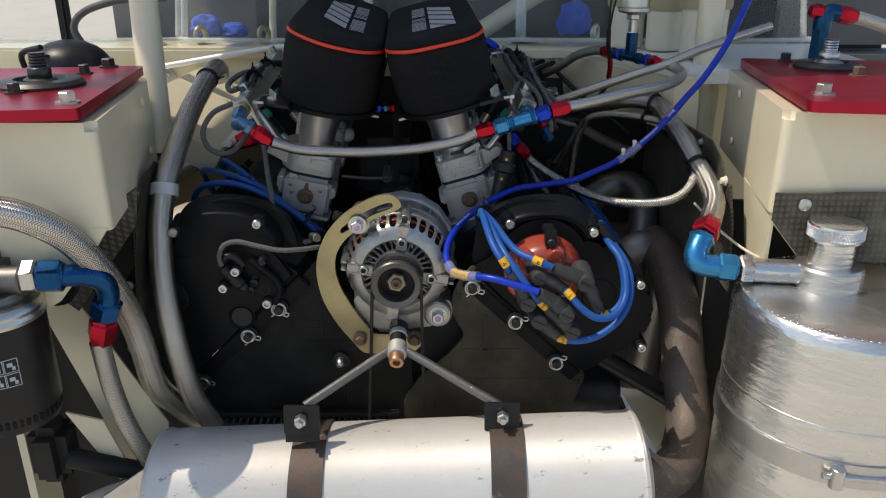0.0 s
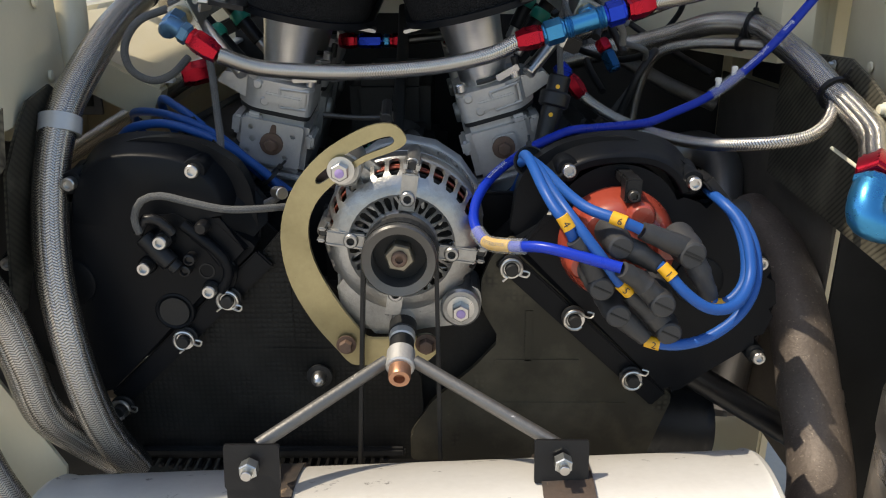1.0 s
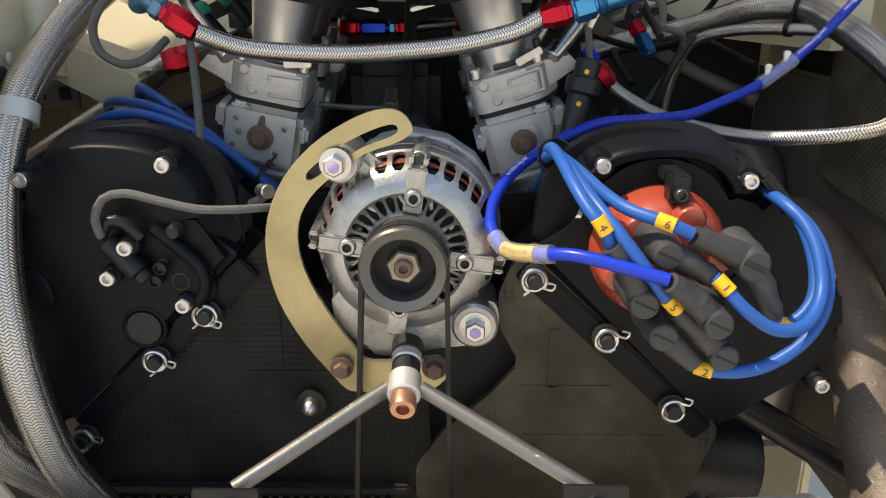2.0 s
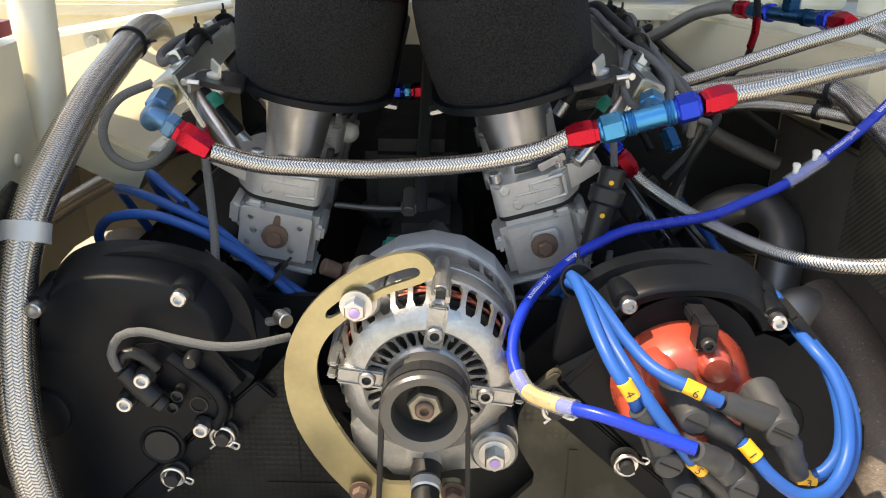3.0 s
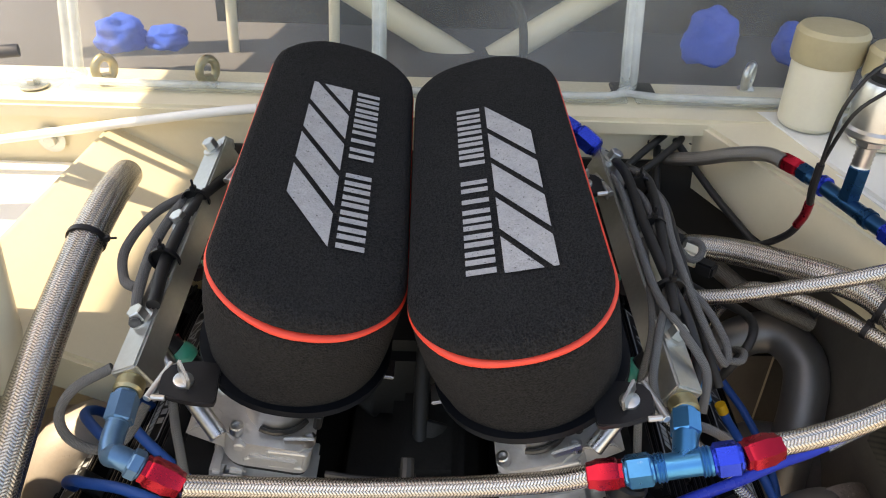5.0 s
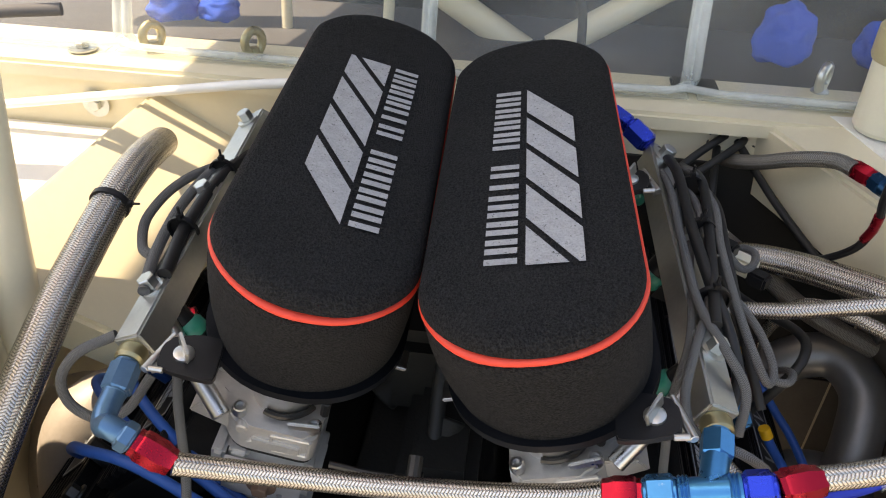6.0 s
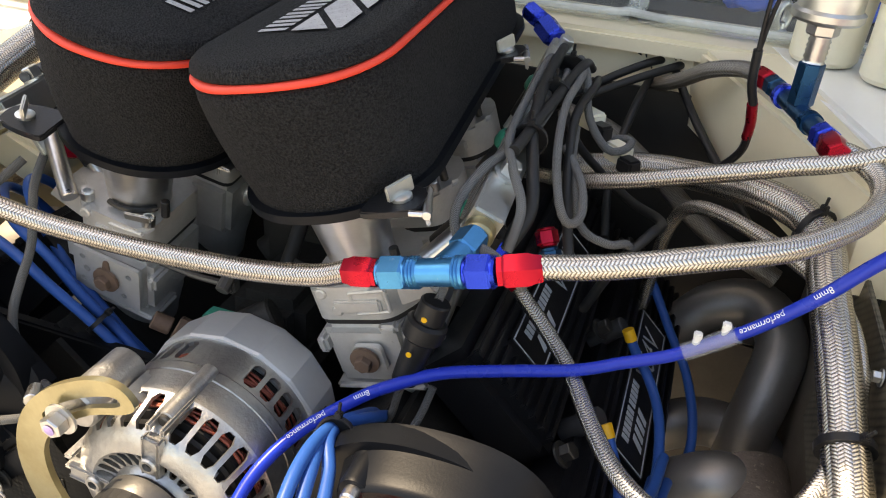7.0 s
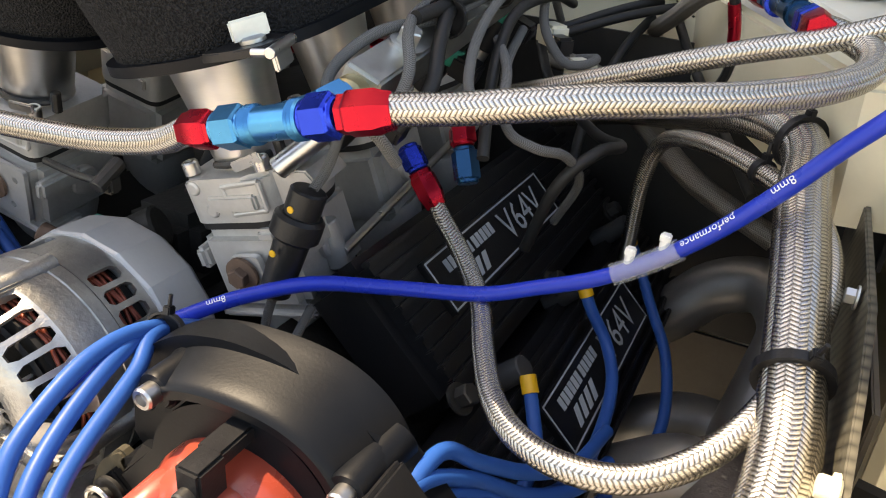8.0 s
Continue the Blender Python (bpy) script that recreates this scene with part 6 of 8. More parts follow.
# ---------------------------------------------------------------- alternator
AX, AZ = -0.053, 0.902
t = alternator = thing("alternator", (AX, 0.88, AZ - 0.06), "grey cast alternator with vented ends and belt pulley", "alternator")
ao = Vector((AX, 0.0, AZ))
fr = lambda y: Vector((AX, y, AZ))


def slotted(profile, units, open_rows, start, skip=(), gap=0.72, thick=0.0026):
    """A turned shell about the alternator's axis with rounded slots: the rows of the profile in open_rows are cut between the ribs."""
    bm = B()
    rib = 1.0 - gap
    cuts = (0.0, rib, rib + gap * 0.24, 1.0 - gap * 0.24)
    angles = [start + (u + c) * math.tau / units for u in range(units) for c in cuts]
    rings = [[bm.verts.new((AX + r * math.cos(a), y, AZ + r * math.sin(a))) for a in angles] for r, y in profile]
    m = len(angles)
    for j in range(len(profile) - 1):
        for k in range(m):
            q = [rings[j][k], rings[j][(k + 1) % m], rings[j + 1][(k + 1) % m], rings[j + 1][k]]
            span = next(((a, c) for a, c in open_rows if a <= j < c), None)
            c = k % 4
            if span is None or (k // 4) in skip or c == 0:
                bm.faces.new(q)
            elif c in (1, 3) and j == span[0]:
                bm.faces.new([q[0], q[1], q[3]] if c == 1 else [q[0], q[1], q[2]])
            elif c in (1, 3) and j == span[1] - 1:
                bm.faces.new([q[0], q[2], q[3]] if c == 1 else [q[1], q[2], q[3]])
    bmesh.ops.recalc_face_normals(bm, faces=bm.faces[:])
    bmesh.ops.solidify(bm, geom=bm.faces[:], thickness=thick)
    return bm


START = radians(-8) - math.tau / 64
FRONT = [(0.0200, 0.8235), (0.0262, 0.8240), (0.0285, 0.8262), (0.0295, 0.8285), (0.0330, 0.8282), (0.0390, 0.8268), (0.0412, 0.8254), (0.0428, 0.8243), (0.0480, 0.8252), (0.0535, 0.8280),
         (0.0570, 0.8305), (0.0600, 0.8340), (0.0640, 0.8500), (0.0646, 0.8545), (0.0660, 0.8562), (0.0664, 0.8740), (0.0656, 0.8746), (0.0656, 0.8756), (0.0664, 0.8762), (0.0664, 0.8835)]
part("front_bracket", slotted(FRONT, 32, ((3, 6), (10, 13)), START, skip=(0, 8, 16, 24)), ALTERN, t, sharp=0.6)
BACK = [(0.0664, 0.8840), (0.0662, 0.8868), (0.0660, 0.8895), (0.0656, 0.9035), (0.0654, 0.9062), (0.0654, 0.9105), (0.0600, 0.9150)]
part("rear_bracket", slotted(BACK, 32, ((1, 4),), START, skip=(0, 1, 7, 8, 9, 15, 16, 17, 23, 24, 25, 31)), ALTERN, t, sharp=0.6)
part("fan", lathe(B(), [(0.0, 0.8420), (0.050, 0.8420), (0.052, 0.8440), (0.0, 0.8460)], (AX, 0, AZ), Y, 32), RUBBER, t)
for k in range(11):
    a = k * math.tau / 11
    d = Vector((math.cos(a), 0, math.sin(a)))
    part("fan_blade", box(B(), fr(0.8385) + d * 0.040, (0.016, 0.010, 0.0022), 0.0006, basis((d + d.cross(Y) * 0.5).normalized(), Y, (d + d.cross(Y) * 0.5).normalized().cross(Y))), STEEL, t)
for y0, y1 in ((0.8500, 0.8580), (0.8860, 0.9060)):
    for k in range(int((y1 - y0) / 0.0026)):
        y = y0 + 0.0026 * k
        ring = [Vector((AX + (0.0585 + 0.0008 * math.sin(3 * a + k)) * math.cos(a), y + 0.0012 * math.sin(9 * a + k * 1.7), AZ + (0.0585 + 0.0008 * math.sin(3 * a + k)) * math.sin(a))) for a in [i * math.tau / 60 for i in range(60)]]
        part("stator_winding", tube(B(), [*ring, ring[0]], 0.0012, 6, raw=True, caps=False), WINDING, t, "dark red copper winding", sharp=2)
part("stator_core", lathe(B(), [(0.050, 0.846), (0.0560, 0.847), (0.0560, 0.909), (0.050, 0.910)], (AX, 0, AZ), Y, 48), RUBBER, t)
for k in range(4):
    a = radians(-8 + 90 * k)
    d = Vector((math.cos(a), 0, math.sin(a)))
    s = d.cross(Y)
    b = B()
    for e in (-0.0048, 0.0048):
        box(b, fr(0.8262) + d * 0.0445 + s * e, (0.031, 0.0075, 0.0030), 0.0012, basis(d, Y, s))
        box(b, fr(0.8470) + d * 0.0640 + s * e, (0.0065, 0.040, 0.0030), 0.0012, basis(d, Y, s))
    box(b, fr(0.8272) + d * 0.0445, (0.030, 0.0070, 0.0100), 0.0010, basis(d, Y, s))
    lathe(b, [(0.0062, -0.004), (0.0060, 0.003), (0.0050, 0.0042), (0.0032, 0.0042), (0.0030, 0.0010), (0, 0.0010)], fr(0.8245) + d * 0.0400, F, 18)
    sp = part("spoke", b, ALTERN, t)
    part("spoke_hole", lathe(B(), [(0.0030, 0.0), (0.0028, 0.0004), (0, 0.0004)], fr(0.8232) + d * 0.0400, F, 12), RUBBER, sp)
    b = rod(B(), fr(0.838) + d * 0.0635, fr(0.884) + d * 0.0655, 0.0056, 16)
    box(b, fr(0.8610) + d * 0.0620, (0.0100, 0.044, 0.0140), 0.0030, basis(d, Y, s))
    part("lug", b, ALTERN, sp)
    part("through_bolt", lathe(B(), [(0.0042, 0), (0.0042, 0.0022), (0.0030, 0.0030), (0, 0.0026)], fr(0.8382) + d * 0.0635, F, 14), DARK_STEEL, sp)
part("rear_cap", lathe(B(), [(0.0675, 0.910), (0.0685, 0.912), (0.0685, 0.913), (0.0682, 0.938), (0.0665, 0.9435), (0.0610, 0.949), (0.020, 0.950)], (AX, 0, AZ), Y, 16), CAP_GREY, t, "folded grey rear cap", sharp=0.3)
part("rear_connector", box(B(), (AX - 0.025, 0.948, AZ + 0.045), (0.030, 0.016, 0.022), 0.003), GREEN, t, "dull green rear plug")
# lugs
b = B()
rod(b, (-0.096, 0.825, 0.964), (-0.096, 0.872, 0.964), 0.0135, 26)
box(b, (-0.082, 0.858, 0.950), (0.030, 0.030, 0.030), 0.006, Matrix.Rotation(radians(40), 3, "Y"))
part("upper_lug", b, ALTERN, t)
b = B()
rod(b, (-0.006, 0.822, 0.850), (-0.006, 0.880, 0.850), 0.0165, 26)
box(b, (-0.016, 0.855, 0.864), (0.024, 0.035, 0.030), 0.006, Matrix.Rotation(radians(40), 3, "Y"))
part("lower_lug", b, ALTERN, t)
hex_bolt("pivot_bolt", (-0.006, 0.823, 0.850), F, 0.0076, 0.012, t, STEEL)
part("paint_mark", lathe(B(), [(0.0038, 0.0), (0.0030, 0.0005), (0, 0.0006)], (-0.006, 0.8106, 0.850), F, 14), PAINT_MARK, t, "lilac paint mark")
# pulley
pu = part("pulley", lathe(B(), [(0.0, -0.012), (0.0205, -0.012), (0.0212, -0.030), (0.0275, -0.032), (0.0288, -0.030), (0.0288, -0.024), (0.0255, -0.0175), (0.0288, -0.011), (0.0288, -0.001), (0.024, 0.0), (0.0, 0.0)][::1], fr(0.822), Y, 48), PULLEY, t, "worn dark steel pulley")
part("recess", lathe(B(), [(0.0203, -0.0122), (0.0200, -0.0126), (0.0, -0.0128)], fr(0.822), Y, 40), RUBBER, pu, "black recess")
part("pulley_nut", hexbar(B(), fr(0.811), fr(0.798), 0.0118, 0.3), PULLEY_NUT, pu)
part("shaft_end", lathe(B(), [(0.0062, 0), (0.0062, 0.004), (0.0052, 0.005), (0.0030, 0.005), (0.0028, 0.002), (0, 0.002)], fr(0.799), F, 18), RUSTY, pu)

t = thing("drive_belt", (AX, 0.803, 0.70), "thin black drive belt running down from the pulley", "belt")
b = B()
for x0, x1 in ((AX - 0.0278, AX - 0.040), (AX + 0.0278, AX + 0.031)):
    d = Vector((x1 - x0, 0, -0.24)).normalized()
    box(b, Vector(((x0 + x1) / 2, 0.8045, AZ - 0.12)), (0.0034, 0.0105, 0.242), 0.0008, basis(d.cross(Y) * -1, Y, d * -1))
arc = [Vector((AX + 0.0275 * math.cos(radians(a)), 0.8045, AZ + 0.0275 * math.sin(radians(a)))) for a in range(0, 181, 12)]
for p, q in zip(arc, arc[1:]):
    d = (q - p).normalized()
    box(b, (p + q) / 2, ((q - p).length * 1.05, 0.0105, 0.0034), 0, basis(d, Y, d.cross(Y)))
part("band", b, RUBBER, t)

# slotted adjuster plate
t = thing("adjuster_bracket", (-0.10, 0.82, 0.80), "yellow passivated slotted alternator adjuster plate", "bracket")
outer = smooth_loop([(-0.047, 0.988), (-0.055, 0.999), (-0.070, 1.000), (-0.090, 0.992), (-0.113, 0.977), (-0.132, 0.956), (-0.144, 0.930), (-0.147, 0.902), (-0.141, 0.870), (-0.125, 0.838), (-0.107, 0.814), (-0.098, 0.803), (-0.088, 0.800), (-0.050, 0.800), (-0.036, 0.802), (-0.024, 0.815), (-0.030, 0.827), (-0.046, 0.826), (-0.078, 0.824), (-0.088, 0.832), (-0.108, 0.862), (-0.122, 0.893), (-0.125, 0.918), (-0.119, 0.937), (-0.105, 0.953), (-0.080, 0.971), (-0.056, 0.980)], 3)
slot = smooth_loop([(-0.114, 0.9545), (-0.117, 0.958), (-0.111, 0.9645), (-0.094, 0.977), (-0.074, 0.987), (-0.060, 0.991), (-0.0565, 0.987), (-0.062, 0.983), (-0.080, 0.976), (-0.097, 0.9655)], 3)
part("plate", slab(B(), outer, (0, 0.8195, 0), X, Z, 0.0042, holes=[slot]), GOLD, t)
hex_bolt("adjuster_bolt", (-0.0965, 0.8150, 0.9665), F, 0.0072, 0.010, t, STEEL)
part("paint_mark", lathe(B(), [(0.0036, 0.0), (0.0028, 0.0005), (0, 0.0006)], (-0.0965, 0.8046, 0.9660), F, 14), PAINT_MARK, t, "lilac paint mark")
hex_bolt("lower_bolt", (-0.099, 0.8155, 0.821), F, 0.0056, 0.007, t, RUSTY)
hex_bolt("lower_bolt", (-0.034, 0.8155, 0.822), F, 0.0062, 0.009, t, RUSTY)

# cast foot under the alternator, with the stay boss
t = thing("alternator_mount", (AX, 0.85, 0.81), "rough grey cast alternator mounting foot", "engine mount")
ol = smooth_loop([(-0.105, 0.880), (-0.104, 0.850), (-0.092, 0.829), (-0.060, 0.823), (-0.035, 0.829), (-0.006, 0.833), (0.010, 0.842), (0.008, 0.862), (-0.012, 0.862), (-0.030, 0.852), (-0.055, 0.850), (-0.082, 0.858), (-0.088, 0.885)], 4)
part("foot", slab(B(), ol, (0, 0.830, 0), X, Z, 0.045, 0.006, segs=3), ALTERN, t)

# stay to the silencer
t = thing("silencer_stay", (AX, 0.77, 0.82), "worn steel two-legged stay above the silencer", "stay")
tip = Vector((AX, 0.772, 0.8185))
b = B()
rod(b, (AX, 0.840, 0.838), (AX, 0.806, 0.829), 0.0105, 22)
part("boss", b, CASTING, t)
part("rubber_bush", rod(B(), (AX, 0.807, 0.829), (AX, 0.792, 0.825), 0.0098, 22), RUBBER, t)
part("stud_sleeve", rod(B(), (AX, 0.826, 0.835), (AX, 0.813, 0.831), 0.0112, 22), RUBBER, t)
part("eye", rod(B(), (AX, 0.794, 0.8255), (AX, 0.776, 0.8205), 0.0112, 22), CASTING, t)
part("copper_nut", lathe(B(), [(0.0085, 0), (0.0088, 0.010), (0.0080, 0.013), (0.0045, 0.013), (0.0042, 0.007), (0, 0.007)], (AX, 0.778, 0.8205), Vector((0, -0.96, -0.26)), 18), COPPER, t, "bare copper nut")
for e in (Vector((-0.152, 0.722, 0.788)), Vector((0.064, 0.735, 0.780))):
    s0 = Vector((AX, 0.784, 0.8225)) + Vector((0.011 if e.x > AX else -0.011, 0, 0))
    part("leg", tube(B(), [s0, s0.lerp(e, 0.3), s0.lerp(e, 0.8), e], lambda u: 0.0052, 14, 0.01), STAY, t)

# ---------------------------------------------------------------- silencer and pipes
sa, sc = Vector((-0.322, 0.729, 0.664)), Vector((0.222, 0.729, 0.690))
sd = (sc - sa).normalized()
SR = 0.075
t = thing("silencer", (sa + sc) / 2, "pale heat-bleached cylindrical exhaust silencer", "silencer")
ln = (sc - sa).length
part("drum", lathe(B(), [(0.030, -0.016), (SR - 0.012, -0.006), (SR, 0.0), (SR + 0.0015, 0.004), (SR, 0.008), (SR, ln - 0.008), (SR + 0.0015, ln - 0.004), (SR, ln), (SR - 0.012, ln + 0.006), (0.030, ln + 0.014)], sa, sd, 72), SILENCER, t)
part("end_gusset", slab(B(), [(0, 0), (-0.075, -0.055), (-0.07, -0.06), (0.0, -0.045)], sa + Vector((0.004, -0.03, 0.066)), X, Z, 0.003), STEEL, t)
part("end_gusset", slab(B(), [(0, 0), (0.006, -0.0), (0.065, -0.052), (0.055, -0.056)], sc + Vector((-0.012, -0.03, 0.066)), X, Z, 0.003), PIPE, t)
for e in (Vector((-0.153, 0.705, 0.784)), Vector((0.0655, 0.722, 0.777))):
    st = thing("silencer_strap", e, "dark steel strap with rust round the silencer", "strap", "silencer straps")
    axis_at = sa + sd * ((e - sa).dot(sd))
    w = 0.0185
    b = B()
    rings = []
    for k in range(41):
        a = radians(250 - k * 6.25)
        pts = []
        for off, rr in ((-w, SR + 0.0005), (-w, SR + 0.003), (w, SR + 0.003), (w, SR + 0.0005)):
            pts.append(b.verts.new(axis_at + sd * off + Vector((0, -math.sin(a - math.pi / 2) * 0, 0)) + Vector((0, math.cos(a) * rr, math.sin(a) * rr))))
        rings.append(pts)
    for p, q in zip(rings, rings[1:]):
        for k in range(4):
            b.faces.new((p[k], p[(k + 1) % 4], q[(k + 1) % 4], q[k]))
    b.faces.new(rings[0][::-1]), b.faces.new(rings[-1])
    part("band", b, STRAP, st, "dark band with rust patches")
    foot = axis_at + Vector((0, math.cos(radians(112)) * SR, math.sin(radians(112)) * SR))
    pl = part("clamp_plate", slab(B(), round_poly([(-0.0195, -0.020), (0.0195, -0.020), (0.0195, 0.013), (-0.0195, 0.013)], 0.002), e + Vector((0, 0.0015, 0)), X, Vector((0, 0.18, 0.98)), 0.003, 0.0006), PLASTIC, st)
    part("web", slab(B(), [(-0.0185, -0.030), (0.0185, -0.030), (0.0185, -0.018), (-0.0185, -0.018)], e + Vector((0, 0.003, 0)), X, Vector((0, 0.18, 0.98)), 0.003), PLASTIC, st)
    part("clamp_bolt", hexbar(B(), e + F * 0.001, e + F * 0.010, 0.0068), ZINC, pl)
    part("bolt_end", rod(B(), e + F * 0.009, e + F * 0.015, 0.0038, 12), STEEL, pl)
t = thing("exhaust_pipe", (0.24, 0.76, 0.68), "weathered rusty exhaust pipe curving up from the silencer", "exhaust pipe", "exhaust pipes")
part("pipe", tube(B(), [(0.215, 0.733, 0.680), (0.250, 0.745, 0.672), (0.283, 0.772, 0.670), (0.306, 0.812, 0.683), (0.3155, 0.848, 0.708), (0.3150, 0.878, 0.745), (0.318, 0.910, 0.778), (0.319, 0.950, 0.815), (0.315, 1.0, 0.845), (0.305, 1.05, 0.86)], 0.0275, 28, 0.008), PIPE, t)
part("weld_collar", tube(B(), [(0.3155, 0.870, 0.733), (0.3150, 0.876, 0.742)], 0.0288, 28, 0.004), PIPE, t)
t = thing("exhaust_pipe", (-0.34, 0.73, 0.66), "pale exhaust pipe bending away from the silencer", "exhaust pipe", "exhaust pipes")
part("pipe", tube(B(), [(-0.318, 0.728, 0.662), (-0.36, 0.722, 0.655), (-0.41, 0.715, 0.635), (-0.45, 0.71, 0.59), (-0.47, 0.71, 0.52)], 0.030, 28, 0.008), SILENCER, t)

# header pipes at both banks
for s in (1, -1):
    g = "header pipes"
    for k, pts in enumerate((
        [(0.235, 1.235, 0.845), (0.268, 1.240, 0.880), (0.305, 1.232, 0.895), (0.327, 1.200, 0.882), (0.322, 1.168, 0.850), (0.313, 1.145, 0.800), (0.31, 1.12, 0.70), (0.30, 1.07, 0.6)],
        [(0.240, 1.15, 0.79), (0.285, 1.165, 0.80), (0.332, 1.160, 0.785), (0.345, 1.130, 0.73), (0.335, 1.10, 0.68), (0.32, 1.08, 0.60)],
        [(0.255, 1.03, 0.84), (0.290, 1.03, 0.86), (0.320, 1.04, 0.83), (0.325, 1.06, 0.76), (0.31, 1.07, 0.62)],
    )):
        if s < 0:
            pts = ([(-0.320, 1.115, 0.855), (-0.350, 1.090, 0.877), (-0.378, 1.068, 0.880), (-0.394, 1.050, 0.862), (-0.399, 1.035, 0.820), (-0.395, 1.02, 0.76), (-0.385, 1.0, 0.64)],
                   [(2 * CX - x - 0.005, y - 0.01, z) for x, y, z in pts], [(-0.325, 1.0, 0.86), (-0.345, 0.985, 0.86), (-0.36, 0.97, 0.82), (-0.35, 0.955, 0.7)])[k]
        t = thing("header_pipe", pts[0], "smooth grey exhaust header pipe beside the head" if s > 0 else "pale stained exhaust header pipe beside the head", "header pipe", g)
        pts = [Vector((pts[0][0] - s * 0.06, pts[0][1], pts[0][2] - 0.05))] + list(pts)
        part("pipe", tube(B(), pts, 0.0225 if s > 0 or k else 0.030, 28, 0.008), HEADER if s > 0 else HEADER_PALE, t)

# ---------------------------------------------------------------- distributor and leads
cxd, czd = CENTRE_R[0], 0.902
t = distributor = thing("distributor", (cxd, 0.84, czd), "glossy red distributor cap with dark grey lead boots", "distributor")
part("cap", lathe(B(), [(0.0, -0.020), (0.0460, -0.020), (0.0460, 0.006), (0.0440, 0.012), (0.0415, 0.024), (0.0370, 0.031), (0.0280, 0.036), (0.0, 0.038)], (cxd, 0.838, czd), F, 48), CAP_RED, t)
ring_ = [(cxd + r * math.cos(radians(a)), czd + r * math.sin(radians(a))) for r, seq in ((0.0560, range(98, 218, 8)), (0.0440, range(216, 92, -8))) for a in seq]
part("seat", slab(B(), ring_, (0, 0.843, 0), X, Z, 0.020, 0.001), SEAT, t, "rough pale cast seat")
for k in range(6):
    a = radians(k * 60 + 12)
    p = Vector((cxd + 0.033 * math.cos(a), 0.800, czd + 0.033 * math.sin(a)))
    part("tower", lathe(B(), [(0.0115, -0.02), (0.0110, -0.002), (0.0085, 0.002), (0.0, 0.0035)], p, F, 18), CAP_RED, t)
part("centre_tower", rod(B(), (cxd, 0.812, czd), (cxd, 0.786, czd), 0.0095, 18), CAP_RED, t)
b = B()
box(b, (0.1205, 0.830, 0.9580), (0.0125, 0.024, 0.008), 0.0012)
box(b, (0.1215, 0.8125, 0.9525), (0.0125, 0.016, 0.0190), 0.0014)
cl = part("spring_clamp", b, PLASTIC, t)
cap_screw("clamp_screw", (0.1215, 0.8045, 0.9495), F, 0.0044, 0.005, cl, DARK_STEEL)


def boot(pts, name="lead_boot"):
    """A right-angled rubber boot: sleeve along the lead, knuckle over the tower."""
    p = [Vector(v) for v in pts]
    t = thing(name, p[0], "dark grey rubber lead boot on the distributor cap", "lead boot", "lead boots")
    e = Vector((p[2].x, p[1].y + 0.002, p[2].z))
    b = B()
    tube(b, [p[0], p[0].lerp(p[1], 0.5), p[1], e], lambda u: 0.0060 + 0.0022 * min(1, u * 1.6) + (0.0007 if 0.10 < u < 0.16 or 0.50 < u < 0.56 else 0.0), 18, 0.0025)
    part("sleeve", b, BOOT, t)
    b = B()
    lathe(b, [(0.0, 0.0100), (0.0072, 0.0098), (0.0086, 0.0088), (0.0092, 0.0070), (0.0096, -0.004), (0.0106, -0.006), (0.0108, -0.026), (0.0116, -0.028), (0.0116, -0.031)], e, F, 24)
    part("knuckle", b, BOOT, t)
    part("slot", box(B(), e + F * 0.0099, (0.0140, 0.0012, 0.0014), 0.0003, Matrix.Rotation(radians(25), 3, "Y")), RUBBER, t)
    return t


for pts in ([(0.072, 0.762, 0.929), (0.084, 0.763, 0.914), (0.093, 0.775, 0.894)], [(0.113, 0.762, 0.889), (0.128, 0.763, 0.876), (0.144, 0.775, 0.859)], [(0.119, 0.762, 0.936), (0.135, 0.763, 0.929), (0.155, 0.775, 0.920)], [(0.134, 0.762, 0.909), (0.116, 0.763, 0.920), (0.104, 0.775, 0.925)], [(0.172, 0.762, 0.885), (0.161, 0.763, 0.907), (0.154, 0.775, 0.918)], [(0.128, 0.762, 0.853), (0.118, 0.763, 0.862), (0.106, 0.775, 0.873)], [(0.103, 0.746, 0.913), (0.118, 0.752, 0.902), (0.134, 0.770, 0.886)]):
    boot(pts)


def lead(name, pts, r, material, label, tag=None, tag_at=None, words=(), group="ignition leads"):
    t = thing(name, pts[0], label, "ignition lead", group)
    line = spline(pts, 0.004)
    jacket = part("jacket", tube(B(), line, r, 18, raw=True), material, t)
    cum = [0.0]
    for a, b in zip(line, line[1:]):
        cum.append(cum[-1] + (b - a).length)
    if tag:
        i = min(range(len(line)), key=lambda k: (line[k] - Vector(tag_at)).length)
        d = (line[min(i + 1, len(line) - 1)] - line[max(i - 1, 0)]).normalized()
        tg = part("number_sleeve", rod(B(), line[i] - d * 0.0055, line[i] + d * 0.0055, r + 0.0007, 18, chamfer=0.05), TAG, t, "yellow number sleeve")
        o = line[i] + F * (r + 0.0011)
        u = d if d.x > 0 else -d
        v = u.cross(F) * -1
        b = write_flat(B(), tag, 0.0075, o - u * 0.0022 - v * 0.0026, u, v)
        part("digit", b, DARK_INK, tg, fix=False)
    for text, at, size, up_, flip in words:
        part("printed_text", write_round(B(), text, size, line, at, r, up_, flip), INK, jacket, fix=False)
    return t


